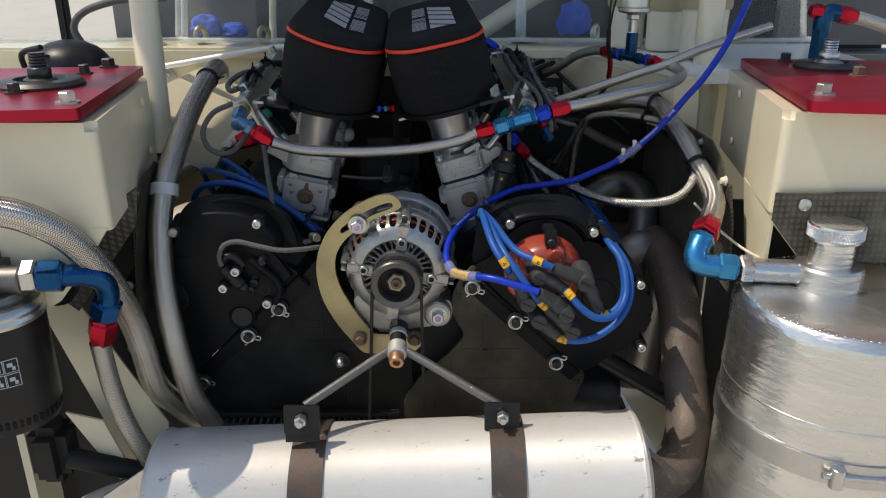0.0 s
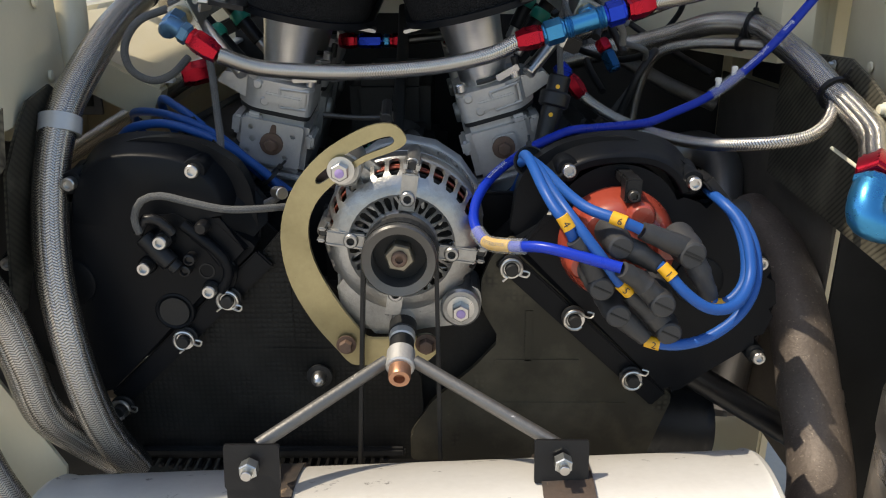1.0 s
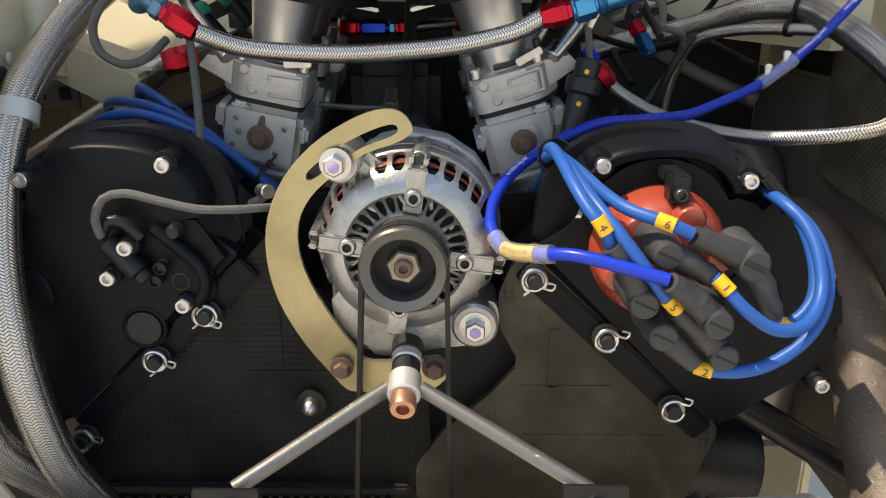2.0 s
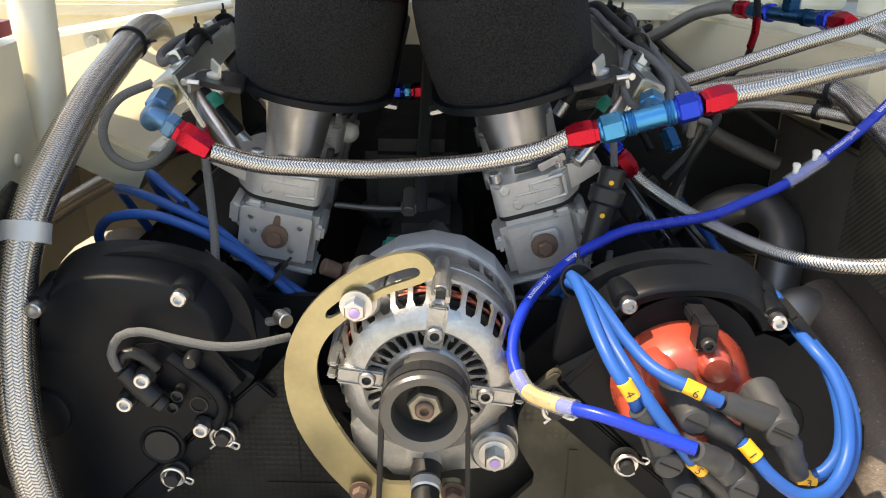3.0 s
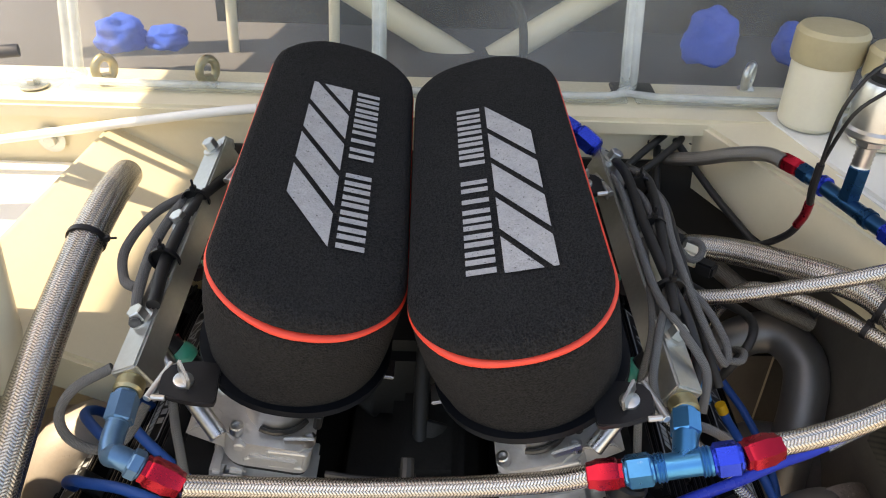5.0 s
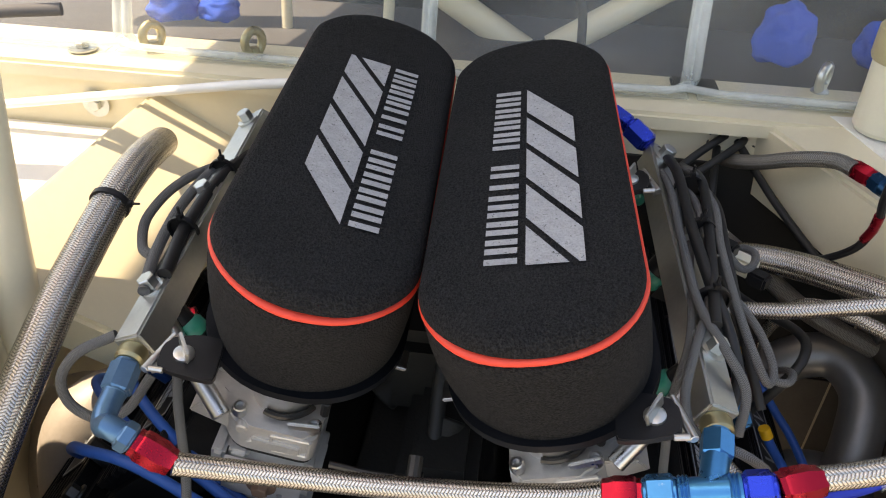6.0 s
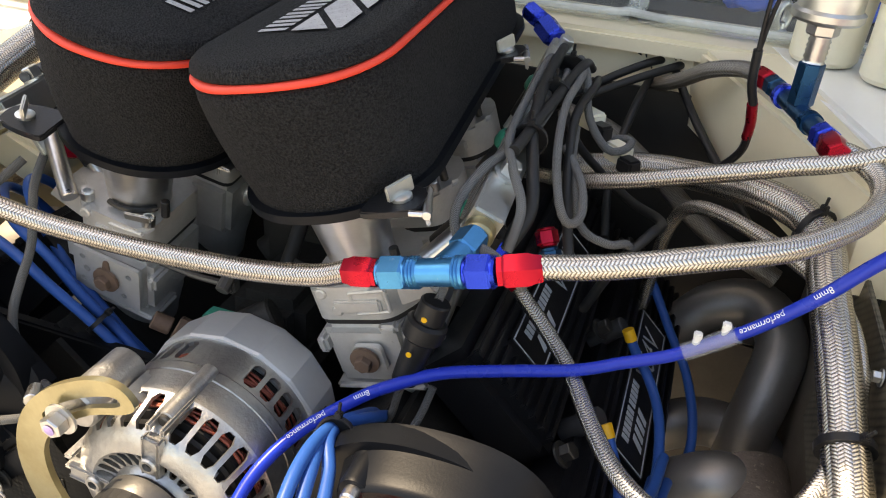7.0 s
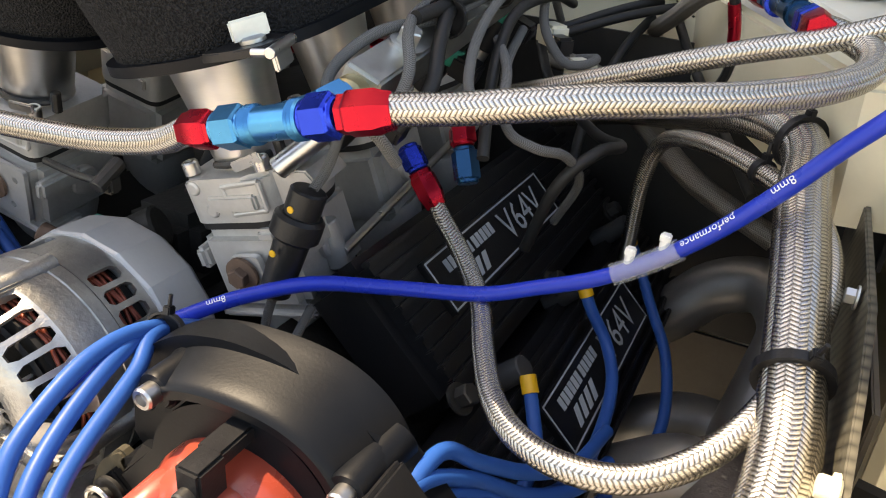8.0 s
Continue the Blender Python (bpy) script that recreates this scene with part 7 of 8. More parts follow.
lead("ignition_lead", [(0.007, 0.965, 0.865), (0.038, 0.950, 0.902), (0.049, 0.915, 0.938), (0.045, 0.868, 0.965), (0.046, 0.830, 0.971), (0.052, 0.790, 0.960), (0.059, 0.772, 0.949), (0.066, 0.764, 0.941), (0.073, 0.765, 0.927)], 0.0040, LEAD_LIGHT, "mid blue silicone ignition lead with a yellow sleeve", "4", (0.066, 0.763, 0.941))
lead("ignition_lead", [(0.010, 0.965, 0.857), (0.041, 0.950, 0.894), (0.053, 0.915, 0.931), (0.044, 0.868, 0.960), (0.051, 0.835, 0.966), (0.062, 0.790, 0.953), (0.075, 0.765, 0.938), (0.091, 0.755, 0.918), (0.105, 0.756, 0.899), (0.112, 0.757, 0.892)], 0.0040, LEAD_LIGHT, "mid blue silicone ignition lead with a yellow sleeve", "5", (0.108, 0.756, 0.896), [("IGNITION CABLE", 0.112, 0.0042, (0.1, -1, 0.2), False)])
lead("ignition_lead", [(0.017, 0.970, 0.863), (0.046, 0.955, 0.897), (0.056, 0.920, 0.934), (0.047, 0.870, 0.963), (0.059, 0.840, 0.960), (0.071, 0.800, 0.953), (0.083, 0.775, 0.948), (0.102, 0.761, 0.944), (0.117, 0.758, 0.938)], 0.0040, LEAD_LIGHT, "mid blue silicone ignition lead with a yellow sleeve", "6", (0.102, 0.761, 0.944), [("ALL SILICON", 0.128, 0.0036, (0.1, -1, 0.2), False)])
lead("ignition_lead", [(0.132, 0.757, 0.912), (0.137, 0.754, 0.908), (0.148, 0.748, 0.896), (0.164, 0.745, 0.885), (0.180, 0.748, 0.883), (0.193, 0.757, 0.888), (0.202, 0.770, 0.900), (0.203, 0.785, 0.919), (0.199, 0.800, 0.933), (0.192, 0.815, 0.941), (0.190, 0.840, 0.943), (0.192, 0.880, 0.946)] + [(0.204, 0.900, 0.930), (0.220, 0.930, 0.908), (0.234, 0.965, 0.893), (0.240, 1.01, 0.885)], 0.0040, LEAD_LIGHT, "mid blue silicone ignition lead looping round the cover", "1", (0.137, 0.754, 0.908))
lead("ignition_lead", [(0.177, 0.772, 0.879), (0.182, 0.771, 0.876), (0.191, 0.770, 0.881), (0.200, 0.775, 0.892), (0.203, 0.785, 0.908), (0.201, 0.798, 0.925), (0.197, 0.812, 0.936), (0.192, 0.830, 0.941), (0.192, 0.860, 0.944)] + [(0.203, 0.890, 0.928), (0.222, 0.925, 0.898), (0.238, 0.960, 0.882), (0.246, 1.0, 0.872)], 0.0040, LEAD_LIGHT, "mid blue silicone ignition lead looping round the cover", "3", (0.182, 0.771, 0.876))
lead("ignition_lead", [(0.129, 0.765, 0.851), (0.134, 0.763, 0.849), (0.150, 0.757, 0.850), (0.169, 0.755, 0.856), (0.188, 0.757, 0.869), (0.202, 0.765, 0.884), (0.209, 0.777, 0.900), (0.209, 0.790, 0.917), (0.205, 0.805, 0.929), (0.199, 0.822, 0.936), (0.197, 0.850, 0.938)] + [(0.202, 0.880, 0.926), (0.216, 0.915, 0.902), (0.230, 0.950, 0.884), (0.236, 1.0, 0.870)], 0.0040, LEAD_LIGHT, "mid blue silicone ignition lead looping round the cover", "2", (0.134, 0.763, 0.849))
t = thing("lead_bracket", (0.196, 0.83, 0.944), "black bracket strip clipping the leads to the cover", "bracket")
part("strip", box(B(), (0.193, 0.842, 0.945), (0.030, 0.030, 0.008), 0.002, Matrix.Rotation(radians(48), 3, "Y")), PLASTIC, t)

MAIN = [(0.40, 1.03, 1.22), (0.365, 1.0, 1.155), (0.335, 0.990, 1.107), (0.312, 0.987, 1.079), (0.292, 0.985, 1.054), (0.269, 0.986, 1.028), (0.245, 0.986, 1.007), (0.223, 0.981, 0.994), (0.196, 0.976, 0.983), (0.169, 0.967, 0.975), (0.127, 0.949, 0.974), (0.092, 0.931, 0.974), (0.064, 0.916, 0.966), (0.046, 0.903, 0.959), (0.022, 0.878, 0.947), (0.008, 0.852, 0.935), (0.004, 0.828, 0.923), (0.012, 0.803, 0.914), (0.030, 0.783, 0.917), (0.055, 0.764, 0.922), (0.103, 0.746, 0.914)]
mline = spline(MAIN, 0.004)
mcum = [0.0]
for a, c in zip(mline, mline[1:]):
    mcum.append(mcum[-1] + (c - a).length)
near = lambda p: mcum[min(range(len(mline)), key=lambda k: (mline[k] - Vector(p)).length)]
lead("main_lead", MAIN, 0.0041, LEAD, "glossy royal blue coil lead arching over the engine", words=[
    ("8mm", near((0.299, 0.986, 1.063)), 0.0056, (-0.25, -0.75, 0.6), False),
    ("performance", near((0.281, 0.985, 1.041)), 0.0056, (-0.25, -0.75, 0.6), False),
    ("8mm", near((0.052, 0.908, 0.961)), 0.0052, (-0.1, -0.8, 0.6), False),
    ("performance", near((0.033, 0.890, 0.953)), 0.0052, (-0.1, -0.8, 0.6), False)], group="coil lead")
t = thing("sleeve_clip", (0.245, 0.986, 1.007), "clear plastic sleeve with two white pegs on the lead", "sleeve", "clear sleeves")
i0 = min(range(len(mline)), key=lambda k: (mline[k] - Vector((0.245, 0.986, 1.007))).length)
seg_ = mline[i0 - 4:i0 + 5]
part("tube", tube(B(), seg_, 0.0056, 16, raw=True), SLEEVE, t)
dd = (seg_[-1] - seg_[0]).normalized()
for s in (-0.008, 0.010):
    p = mline[i0] + dd * s
    b = B()
    rod(b, p + Z * 0.004, p + Z * 0.0095, 0.0024, 10)
    box(b, p + Z * 0.0105, (0.0052, 0.0052, 0.0042), 0.0008)
    part("peg", b, WHITE, t)
t = thing("sleeve_clip", (0.02, 0.79, 0.915), "clear plastic sleeve over a yellow printed label", "sleeve", "clear sleeves")
i1 = min(range(len(mline)), key=lambda k: (mline[k] - Vector((0.022, 0.792, 0.915))).length)
part("tube", tube(B(), mline[i1 - 6:i1 + 7], 0.0060, 16, raw=True), SLEEVE, t)
lb = part("label_band", tube(B(), mline[i1 - 3:i1 + 4], 0.0047, 16, raw=True), TAG, t, "yellow paper label")
part("printed_text", write_round(B(), "DISTRIBUTOR", 0.0036, mline, mcum[i1 - 3] + 0.002, 0.0049, (-0.2, -0.9, 0.4)), DARK_INK, lb, fix=False)

# left bank leads
for pts in ([(-0.330, 0.972, 0.935), (-0.327, 0.962, 0.952), (-0.316, 0.953, 0.967), (-0.300, 0.944, 0.976), (-0.271, 0.937, 0.980), (-0.239, 0.930, 0.973), (-0.209, 0.924, 0.960), (-0.181, 0.926, 0.937), (-0.155, 0.930, 0.908), (-0.118, 0.925, 0.880)], [(-0.322, 1.048, 0.925), (-0.330, 1.032, 0.955), (-0.329, 1.015, 0.972), (-0.321, 1.000, 0.980), (-0.294, 0.975, 0.984), (-0.264, 0.955, 0.982), (-0.227, 0.945, 0.968), (-0.197, 0.940, 0.944), (-0.172, 0.940, 0.923), (-0.138, 0.935, 0.900), (-0.109, 0.930, 0.877)], [(-0.297, 1.056, 0.935), (-0.305, 1.040, 0.966), (-0.302, 1.020, 0.985), (-0.292, 1.000, 0.993), (-0.278, 0.985, 0.990), (-0.256, 0.970, 0.980), (-0.218, 0.955, 0.952), (-0.188, 0.950, 0.927), (-0.165, 0.945, 0.912), (-0.133, 0.940, 0.892), (-0.105, 0.935, 0.871)]):
    lead("ignition_lead", pts, 0.0040, LEAD_LIGHT, "mid blue silicone ignition lead to the far bank")
zip_tie((-0.178, 0.933, 0.932), (0.7, 0.1, -0.7), 0.0105, "black nylon tie round three blue leads")
# right bank plug leads
for pts in ([(0.200, 1.185, 0.930), (0.208, 1.190, 0.915), (0.232, 1.165, 0.885), (0.250, 1.14, 0.868), (0.262, 1.10, 0.852), (0.262, 1.06, 0.842), (0.245, 1.0, 0.84)],
            [(0.196, 1.083, 0.934), (0.204, 1.080, 0.920), (0.218, 1.078, 0.900), (0.230, 1.055, 0.890), (0.236, 1.018, 0.885), (0.236, 0.975, 0.882), (0.225, 0.92, 0.88)],
            [(0.196, 0.985, 0.920), (0.204, 0.975, 0.908), (0.214, 0.955, 0.895), (0.215, 0.92, 0.885)]):
    t_ = lead("plug_lead", pts, 0.0040, LEAD_LIGHT, "mid blue silicone plug lead dropping beside the cam cover")
for a, c in (((0.200, 1.185, 0.932), (0.207, 1.189, 0.917)), ((0.195, 1.083, 0.936), (0.203, 1.080, 0.922)), ((0.195, 0.986, 0.922), (0.203, 0.977, 0.910))):
    t = thing("lead_sleeve", a, "yellow sleeve on a plug lead", "sleeve", "lead sleeves")
    a, c = Vector(a), Vector(c)
    part("sleeve", rod(B(), a, a.lerp(c, 0.6), 0.0048, 16, chamfer=0.05), TAG, t)
# bundle down between alternator and distributor cover
zip_tie((0.0500, 0.868, 0.961), (0.05, -0.93, 0.3), 0.0115, "black nylon tie round the blue lead bundle")
# ---------------------------------------------------------------- swirl tank
TC = Vector((0.425, 0.722, 0.0))
t = thing("swirl_tank", (TC.x, TC.y, 0.55), "scuffed welded aluminium catch tank with a knurled cap", "tank")
b = B()
R0 = 0.117
lathe(b, [(R0, 0.50), (R0, 0.905), (R0 - 0.002, 0.915), (R0 - 0.008, 0.922), (R0 - 0.02, 0.925), (0.0, 0.926)], TC, Z, 72)
part("shell", b, TANK, t, sharp=0.6)
b = B()
for k in range(96):
    a = k * math.tau / 96
    p = TC + Vector((math.cos(a) * (R0 - 0.0075), math.sin(a) * (R0 - 0.0075), 0.9222))
    d = Vector((-math.sin(a), math.cos(a), 0))
    lathe(b, [(0.0, -0.0038), (0.0011, 0), (0.0, 0.0038)], p, d, 6)
part("weld_bead", b, TANK, t, sharp=2)
b = B()
tube(b, [TC + Vector((math.cos(a) * R0, math.sin(a) * R0, 0.828)) for a in [radians(k * 6) for k in range(61)]], 0.0011, 8, raw=True, caps=False)
part("swage_line", b, TANK, t)
b = B()
lathe(b, [(R0 + 0.0003, -0.013), (R0 + 0.0026, -0.013), (R0 + 0.0026, 0.013), (R0 + 0.0003, 0.013), (R0 + 0.0003, -0.013)], TC + Z * 0.782, Z, 72)
band = part("clamp_band", b, STEEL, t)
for a in (-112, -84):
    p = TC + Vector((math.cos(radians(a)) * (R0 + 0.008), math.sin(radians(a)) * (R0 + 0.008), 0.782))
    part("trunnion", rod(B(), p - Z * 0.011, p + Z * 0.011, 0.0068, 18), STEEL, band)
pa, pb = (TC + Vector((math.cos(radians(a)) * (R0 + 0.010), math.sin(radians(a)) * (R0 + 0.010), 0.782)) for a in (-118, -78))
part("clamp_bolt", rod(B(), pa, pb, 0.0034, 12), STEEL, band)
# filler neck, its box and the side pipe
nk = Vector((0.405, 0.742, 0.925))
b = B()
lathe(b, [(0.034, 0.0), (0.034, 0.022), (0.032, 0.025), (0.018, 0.025)], nk, Z, 40)
part("neck_box", b, TANK, t)
part("neck", lathe(B(), [(0.0215, 0.022), (0.0215, 0.058), (0.020, 0.060)], nk, Z, 40), TANK, t)
prof = [(0.022, 0.050), (0.0262, 0.052), (0.0268, 0.054), (0.0268, 0.068), (0.0262, 0.0695), (0.0245, 0.0705), (0.0, 0.0708)]
cap = part("filler_cap", lathe(B(), prof, nk, Z, 48), TANK, t, "knurled aluminium cap")
b = B()
for k in range(60):
    a = k * math.tau / 60
    p = nk + Vector((math.cos(a) * 0.0270, math.sin(a) * 0.0270, 0.061))
    for s in (-1, 1):
        d = Vector((-math.sin(a), math.cos(a), 0)) * 0.5 * s + Z
        rod(b, p - d.normalized() * 0.0065, p + d.normalized() * 0.0065, 0.0007, 4)
part("knurling", b, TANK, cap)
e0, e1 = Vector((0.318, 0.752, 0.938)), Vector((0.395, 0.742, 0.938))
part("side_pipe", rod(B(), e0, e1, 0.0130, 26), TANK, t)
part("pipe_collar", hexbar(B(), e0 - Vector((0.004, 0, 0)), e0 + Vector((0.010, 0, 0)), 0.0165), TANK, t)
t = thing("tank_elbow", (0.29, 0.76, 0.945), "light blue elbow and red hose end at the tank", "hose fitting", "hose fittings")
nut("swivel_nut", (0.313, 0.752, 0.939), (0.290, 0.754, 0.941), 0.0168, BLUE_AL, t)
part("bend", tube(B(), [(0.292, 0.754, 0.941), (0.278, 0.756, 0.942), (0.270, 0.758, 0.947), (0.272, 0.764, 0.957), (0.277, 0.770, 0.964)], 0.0125, 22, 0.003), BLUE_AL, t)
nut("upper_nut", (0.2765, 0.769, 0.962), (0.281, 0.775, 0.969), 0.0155, BLUE_AL, t)
socket("hose_end", (0.2955, 0.799, 0.9745), (0.280, 0.773, 0.967), 0.0168, RED_AL, t)
# tank lower fitting
t = thing("drain_fitting", (0.31, 0.72, 0.64), "blue anodised fitting low on the tank", "hose fitting", "hose fittings")
nut("swivel_nut", (0.285, 0.700, 0.648), (0.312, 0.702, 0.650), 0.016, NAVY_AL, t)
part("collar", rod(B(), (0.312, 0.702, 0.650), (0.322, 0.702, 0.651), 0.018, 20), STEEL, t)

# ---------------------------------------------------------------- oil filter and its head
OC = Vector((-0.449, 0.690, 0.0))
t = thing("oil_filter", (OC.x, OC.y, 0.80), "black spin-on oil filter with a bright top rim", "oil filter")
part("can", lathe(B(), [(0.030, 0.795), (0.042, 0.798), (0.0465, 0.806), (0.0465, 0.915), (0.045, 0.920)], OC, Z, 56), PLASTIC, t)
part("rim", lathe(B(), [(0.0470, 0.914), (0.0485, 0.918), (0.0470, 0.922), (0.0485, 0.926), (0.0470, 0.930), (0.045, 0.932)], OC, Z, 56), STEEL, t)
b = B()
for k in range(30):
    a = radians(-150 + k * 8)
    p = OC + Vector((math.cos(a) * 0.0462, math.sin(a) * 0.0462, 0.812))
    box(b, p, (0.0045, 0.002, 0.009), 0.0008, Matrix.Rotation(a + math.pi / 2, 3, "Z"))
part("grip_flute", b, COVER, t)
for i in range(3):
    for j in range(2):
        a = radians(-84 + i * 16)
        ca_, z0 = OC + Vector((math.cos(a) * 0.0468, math.sin(a) * 0.0468, 0.0)), 0.862 + j * 0.0155
        rot = Matrix.Rotation(a + math.pi / 2, 3, "Z")
        b = B()
        for dx, dz, lx, lz in ((0, 0.0068, 0.0125, 0.0007), (0, -0.0068, 0.0125, 0.0007), (0.006, 0, 0.0007, 0.0136), (-0.006, 0, 0.0007, 0.0136), (-0.001, 0.001, 0.005, 0.004), (0.002, -0.003, 0.003, 0.004)):
            box(b, ca_ + rot @ Vector((dx, 0, 0)) + Z * (z0 + dz), (lx, 0.0006, lz), 0, rot)
        part("printed_square", b, LABEL_GREY, t)
b = box(B(), (-0.470, 0.690, 0.958), (0.070, 0.072, 0.036), 0.008)
rod(b, (-0.440, 0.690, 0.952), (-0.412, 0.691, 0.952), 0.0150, 28)
lathe(b, [(0.034, 0.930), (0.036, 0.936), (0.034, 0.942)], OC, Z, 36)
part("filter_head", b, STAY, t)
part("head_bracket", slab(B(), round_poly([(-0.55, 0.90), (-0.40, 0.90), (-0.385, 0.925), (-0.395, 0.985), (-0.43, 1.01), (-0.55, 1.04)], 0.01), (0, 0.742, 0), X, Z, 0.006, 0.0015), PLASTIC, t)
t = thing("oil_elbow", (-0.38, 0.70, 0.93), "deep blue swept elbow with a red hose end", "hose fitting", "hose fittings")
part("adapter", hexbar(B(), (-0.412, 0.690, 0.956), (-0.398, 0.692, 0.956), 0.017), STEEL, t)
nut("swivel_nut", (-0.400, 0.692, 0.956), (-0.374, 0.697, 0.954), 0.0185, DEEP_AL, t)
part("bend", tube(B(), [(-0.376, 0.697, 0.954), (-0.358, 0.704, 0.952), (-0.347, 0.714, 0.942), (-0.346, 0.722, 0.925), (-0.352, 0.727, 0.905)], 0.0112, 22, 0.003), DEEP_AL, t)
nut("lower_nut", (-0.349, 0.725, 0.915), (-0.358, 0.729, 0.893), 0.0175, DEEP_AL, t)
socket("hose_end", (-0.3675, 0.731, 0.862), (-0.359, 0.729, 0.892), 0.0165, RED_AL, t)

# sheet and arms low at the left
panel("side_sheet", [(-0.463, 0.800, 0.870), (-0.424, 0.800, 0.888), (-0.336, 0.800, 0.717), (-0.339, 0.800, 0.692), (-0.392, 0.800, 0.657)], 0.004, CREAM, "pale diagonal sheet bracket at the side", 0.001, "bracket")
panel("side_sheet_low", [(-0.439, 0.765, 0.754), (-0.397, 0.765, 0.743), (-0.374, 0.765, 0.673), (-0.389, 0.765, 0.660)], 0.004, CREAM, "pale sheet tab above the exhaust", 0.001, "bracket")
# added black sheets close the sides and stand for the shade there
panel("dark_closing_left", [(-0.75, 0.86, 0.98), (-0.33, 0.86, 0.98), (-0.33, 0.86, 0.45), (-0.75, 0.86, 0.45)], 0.006, RUBBER, "black sheet added for the shade behind the filter", 0.0, "panel")
panel("dark_closing_right", [(0.352, 0.94, 0.96), (0.75, 0.84, 0.96), (0.75, 0.84, 0.45), (0.352, 0.94, 0.45)], 0.006, RUBBER, "black closing sheet added behind the tank", 0.0, "panel")
t = thing("chassis_bar", (0.27, 0.90, 0.71), "plain black chassis bar low in the bay", "bar")
part("bar", rod(B(), (0.18, 0.90, 0.770), (0.36, 0.90, 0.655), 0.013, 18), PLASTIC, t)
t = thing("flexible_boot", (0.18, 0.90, 0.67), "black ribbed rubber boot behind the silencer", "boot")
part("bellows", lathe(B(), [(0.026 + 0.006 * (k % 2) + k * 0.0006, k * 0.0065) for k in range(18)], (0.125, 0.92, 0.69), (1, 0.05, -0.1), 24), RUBBER, t, sharp=2)
t = thing("toothed_belt", (-0.2, 0.86, 0.70), "black toothed belt low behind the silencer", "belt")
b = B()
for k in range(26):
    box(b, (-0.285 + k * 0.0085, 0.852, 0.690 - 0.012 * (1 - ((k - 12) / 13) ** 2)), (0.0045, 0.022, 0.006), 0.001)
box(b, (-0.175, 0.852, 0.700), (0.24, 0.022, 0.008), 0.002)
part("band", b, RUBBER, t)
t = thing("suspension_arm", (-0.42, 0.74, 0.70), "dusty grey cast suspension arm end", "suspension arm")
b = B()
box(b, (-0.46, 0.76, 0.705), (0.045, 0.05, 0.075), 0.012)
rod(b, (-0.44, 0.75, 0.70), (-0.36, 0.76, 0.672), 0.012, 16)
part("arm", b, DARK_CAST, t)

# ---------------------------------------------------------------- wiring at the rails
def wire(pts, r, label, material=None, strand=0.0008, group="sleeved wires", category="wire"):
    return hose_thing("sleeved_wire", pts, r, label, material or FABRIC, 12, category, group, strand, 0.004)


wire([(0.092, 1.21, 1.085), (0.108, 1.15, 1.108), (0.112, 1.09, 1.106), (0.107, 1.03, 1.098), (0.093, 0.985, 1.094), (0.086, 0.955, 1.080), (0.093, 0.940, 1.068), (0.115, 0.925, 1.072), (0.130, 0.925, 1.062), (0.134, 0.935, 1.048)], 0.0030, "grey woven sleeve wire lying over the fuel rail")
wire([(0.115, 1.20, 1.10), (0.122, 1.13, 1.112), (0.121, 1.08, 1.106), (0.128, 1.03, 1.090), (0.139, 0.998, 1.072), (0.147, 0.996, 1.062), (0.152, 1.010, 1.064), (0.145, 1.035, 1.074), (0.128, 1.06, 1.085)], 0.0029, "grey woven sleeve wire in a hanging loop")
wire([(0.108, 1.24, 1.07), (0.110, 1.19, 1.108), (0.122, 1.155, 1.108), (0.133, 1.125, 1.085), (0.150, 1.118, 1.066), (0.162, 1.126, 1.064), (0.166, 1.140, 1.066), (0.160, 1.150, 1.064), (0.150, 1.150, 1.062)], 0.0031, "grey woven sleeve wire curled beside the rail")
wire([(0.128, 1.10, 1.085), (0.135, 1.06, 1.070), (0.150, 1.03, 1.045), (0.170, 1.025, 1.038), (0.182, 1.045, 1.030), (0.184, 1.075, 1.005), (0.165, 1.10, 0.965)], 0.0029, "grey woven sleeve wire drooping to a plug")
wire([(0.100, 1.22, 1.095), (0.104, 1.13, 1.103), (0.099, 1.06, 1.098), (0.093, 1.0, 1.088), (0.085, 0.975, 1.06), (0.084, 0.955, 1.03), (0.083, 0.942, 1.020)], 0.0028, "grey woven sleeve wire down to the connector")
wire([(0.116, 1.23, 1.09), (0.118, 1.16, 1.113), (0.112, 1.07, 1.108), (0.106, 1.0, 1.101)], 0.0038, "thick black taped loom along the rail", RUBBER, category="loom")
wire([(0.090, 1.23, 1.105), (0.098, 1.17, 1.118), (0.101, 1.10, 1.113), (0.108, 1.04, 1.104), (0.118, 1.005, 1.090), (0.124, 0.985, 1.070), (0.116, 0.965, 1.052)], 0.0040, "black taped loom over the fuel rail", RUBBER, category="loom")
wire([(0.086, 1.22, 1.100), (0.091, 1.15, 1.114), (0.094, 1.08, 1.108), (0.098, 1.02, 1.102), (0.110, 0.985, 1.096), (0.122, 0.965, 1.082), (0.120, 0.950, 1.060)], 0.0030, "grey woven sleeve wire strapped to the loom")
wire([(0.125, 1.21, 1.088), (0.130, 1.15, 1.100), (0.128, 1.09, 1.098), (0.133, 1.05, 1.080), (0.142, 1.02, 1.055), (0.150, 1.00, 1.035)], 0.0034, "black sleeved wire hanging from the loom", RUBBER)
for y, z in ((1.16, 1.108), (1.10, 1.106), (1.03, 1.098)):
    zip_tie((0.109, y, z), (0.05, -1, -0.1), 0.0105, "black nylon tie round the injector loom")
t = thing("loom_connector", (0.081, 0.94, 1.0), "black waterproof connector with yellow dots", "connector")
ca, cb = Vector((0.0825, 0.940, 1.021)), Vector((0.068, 0.928, 0.962))
d = (cb - ca).normalized()
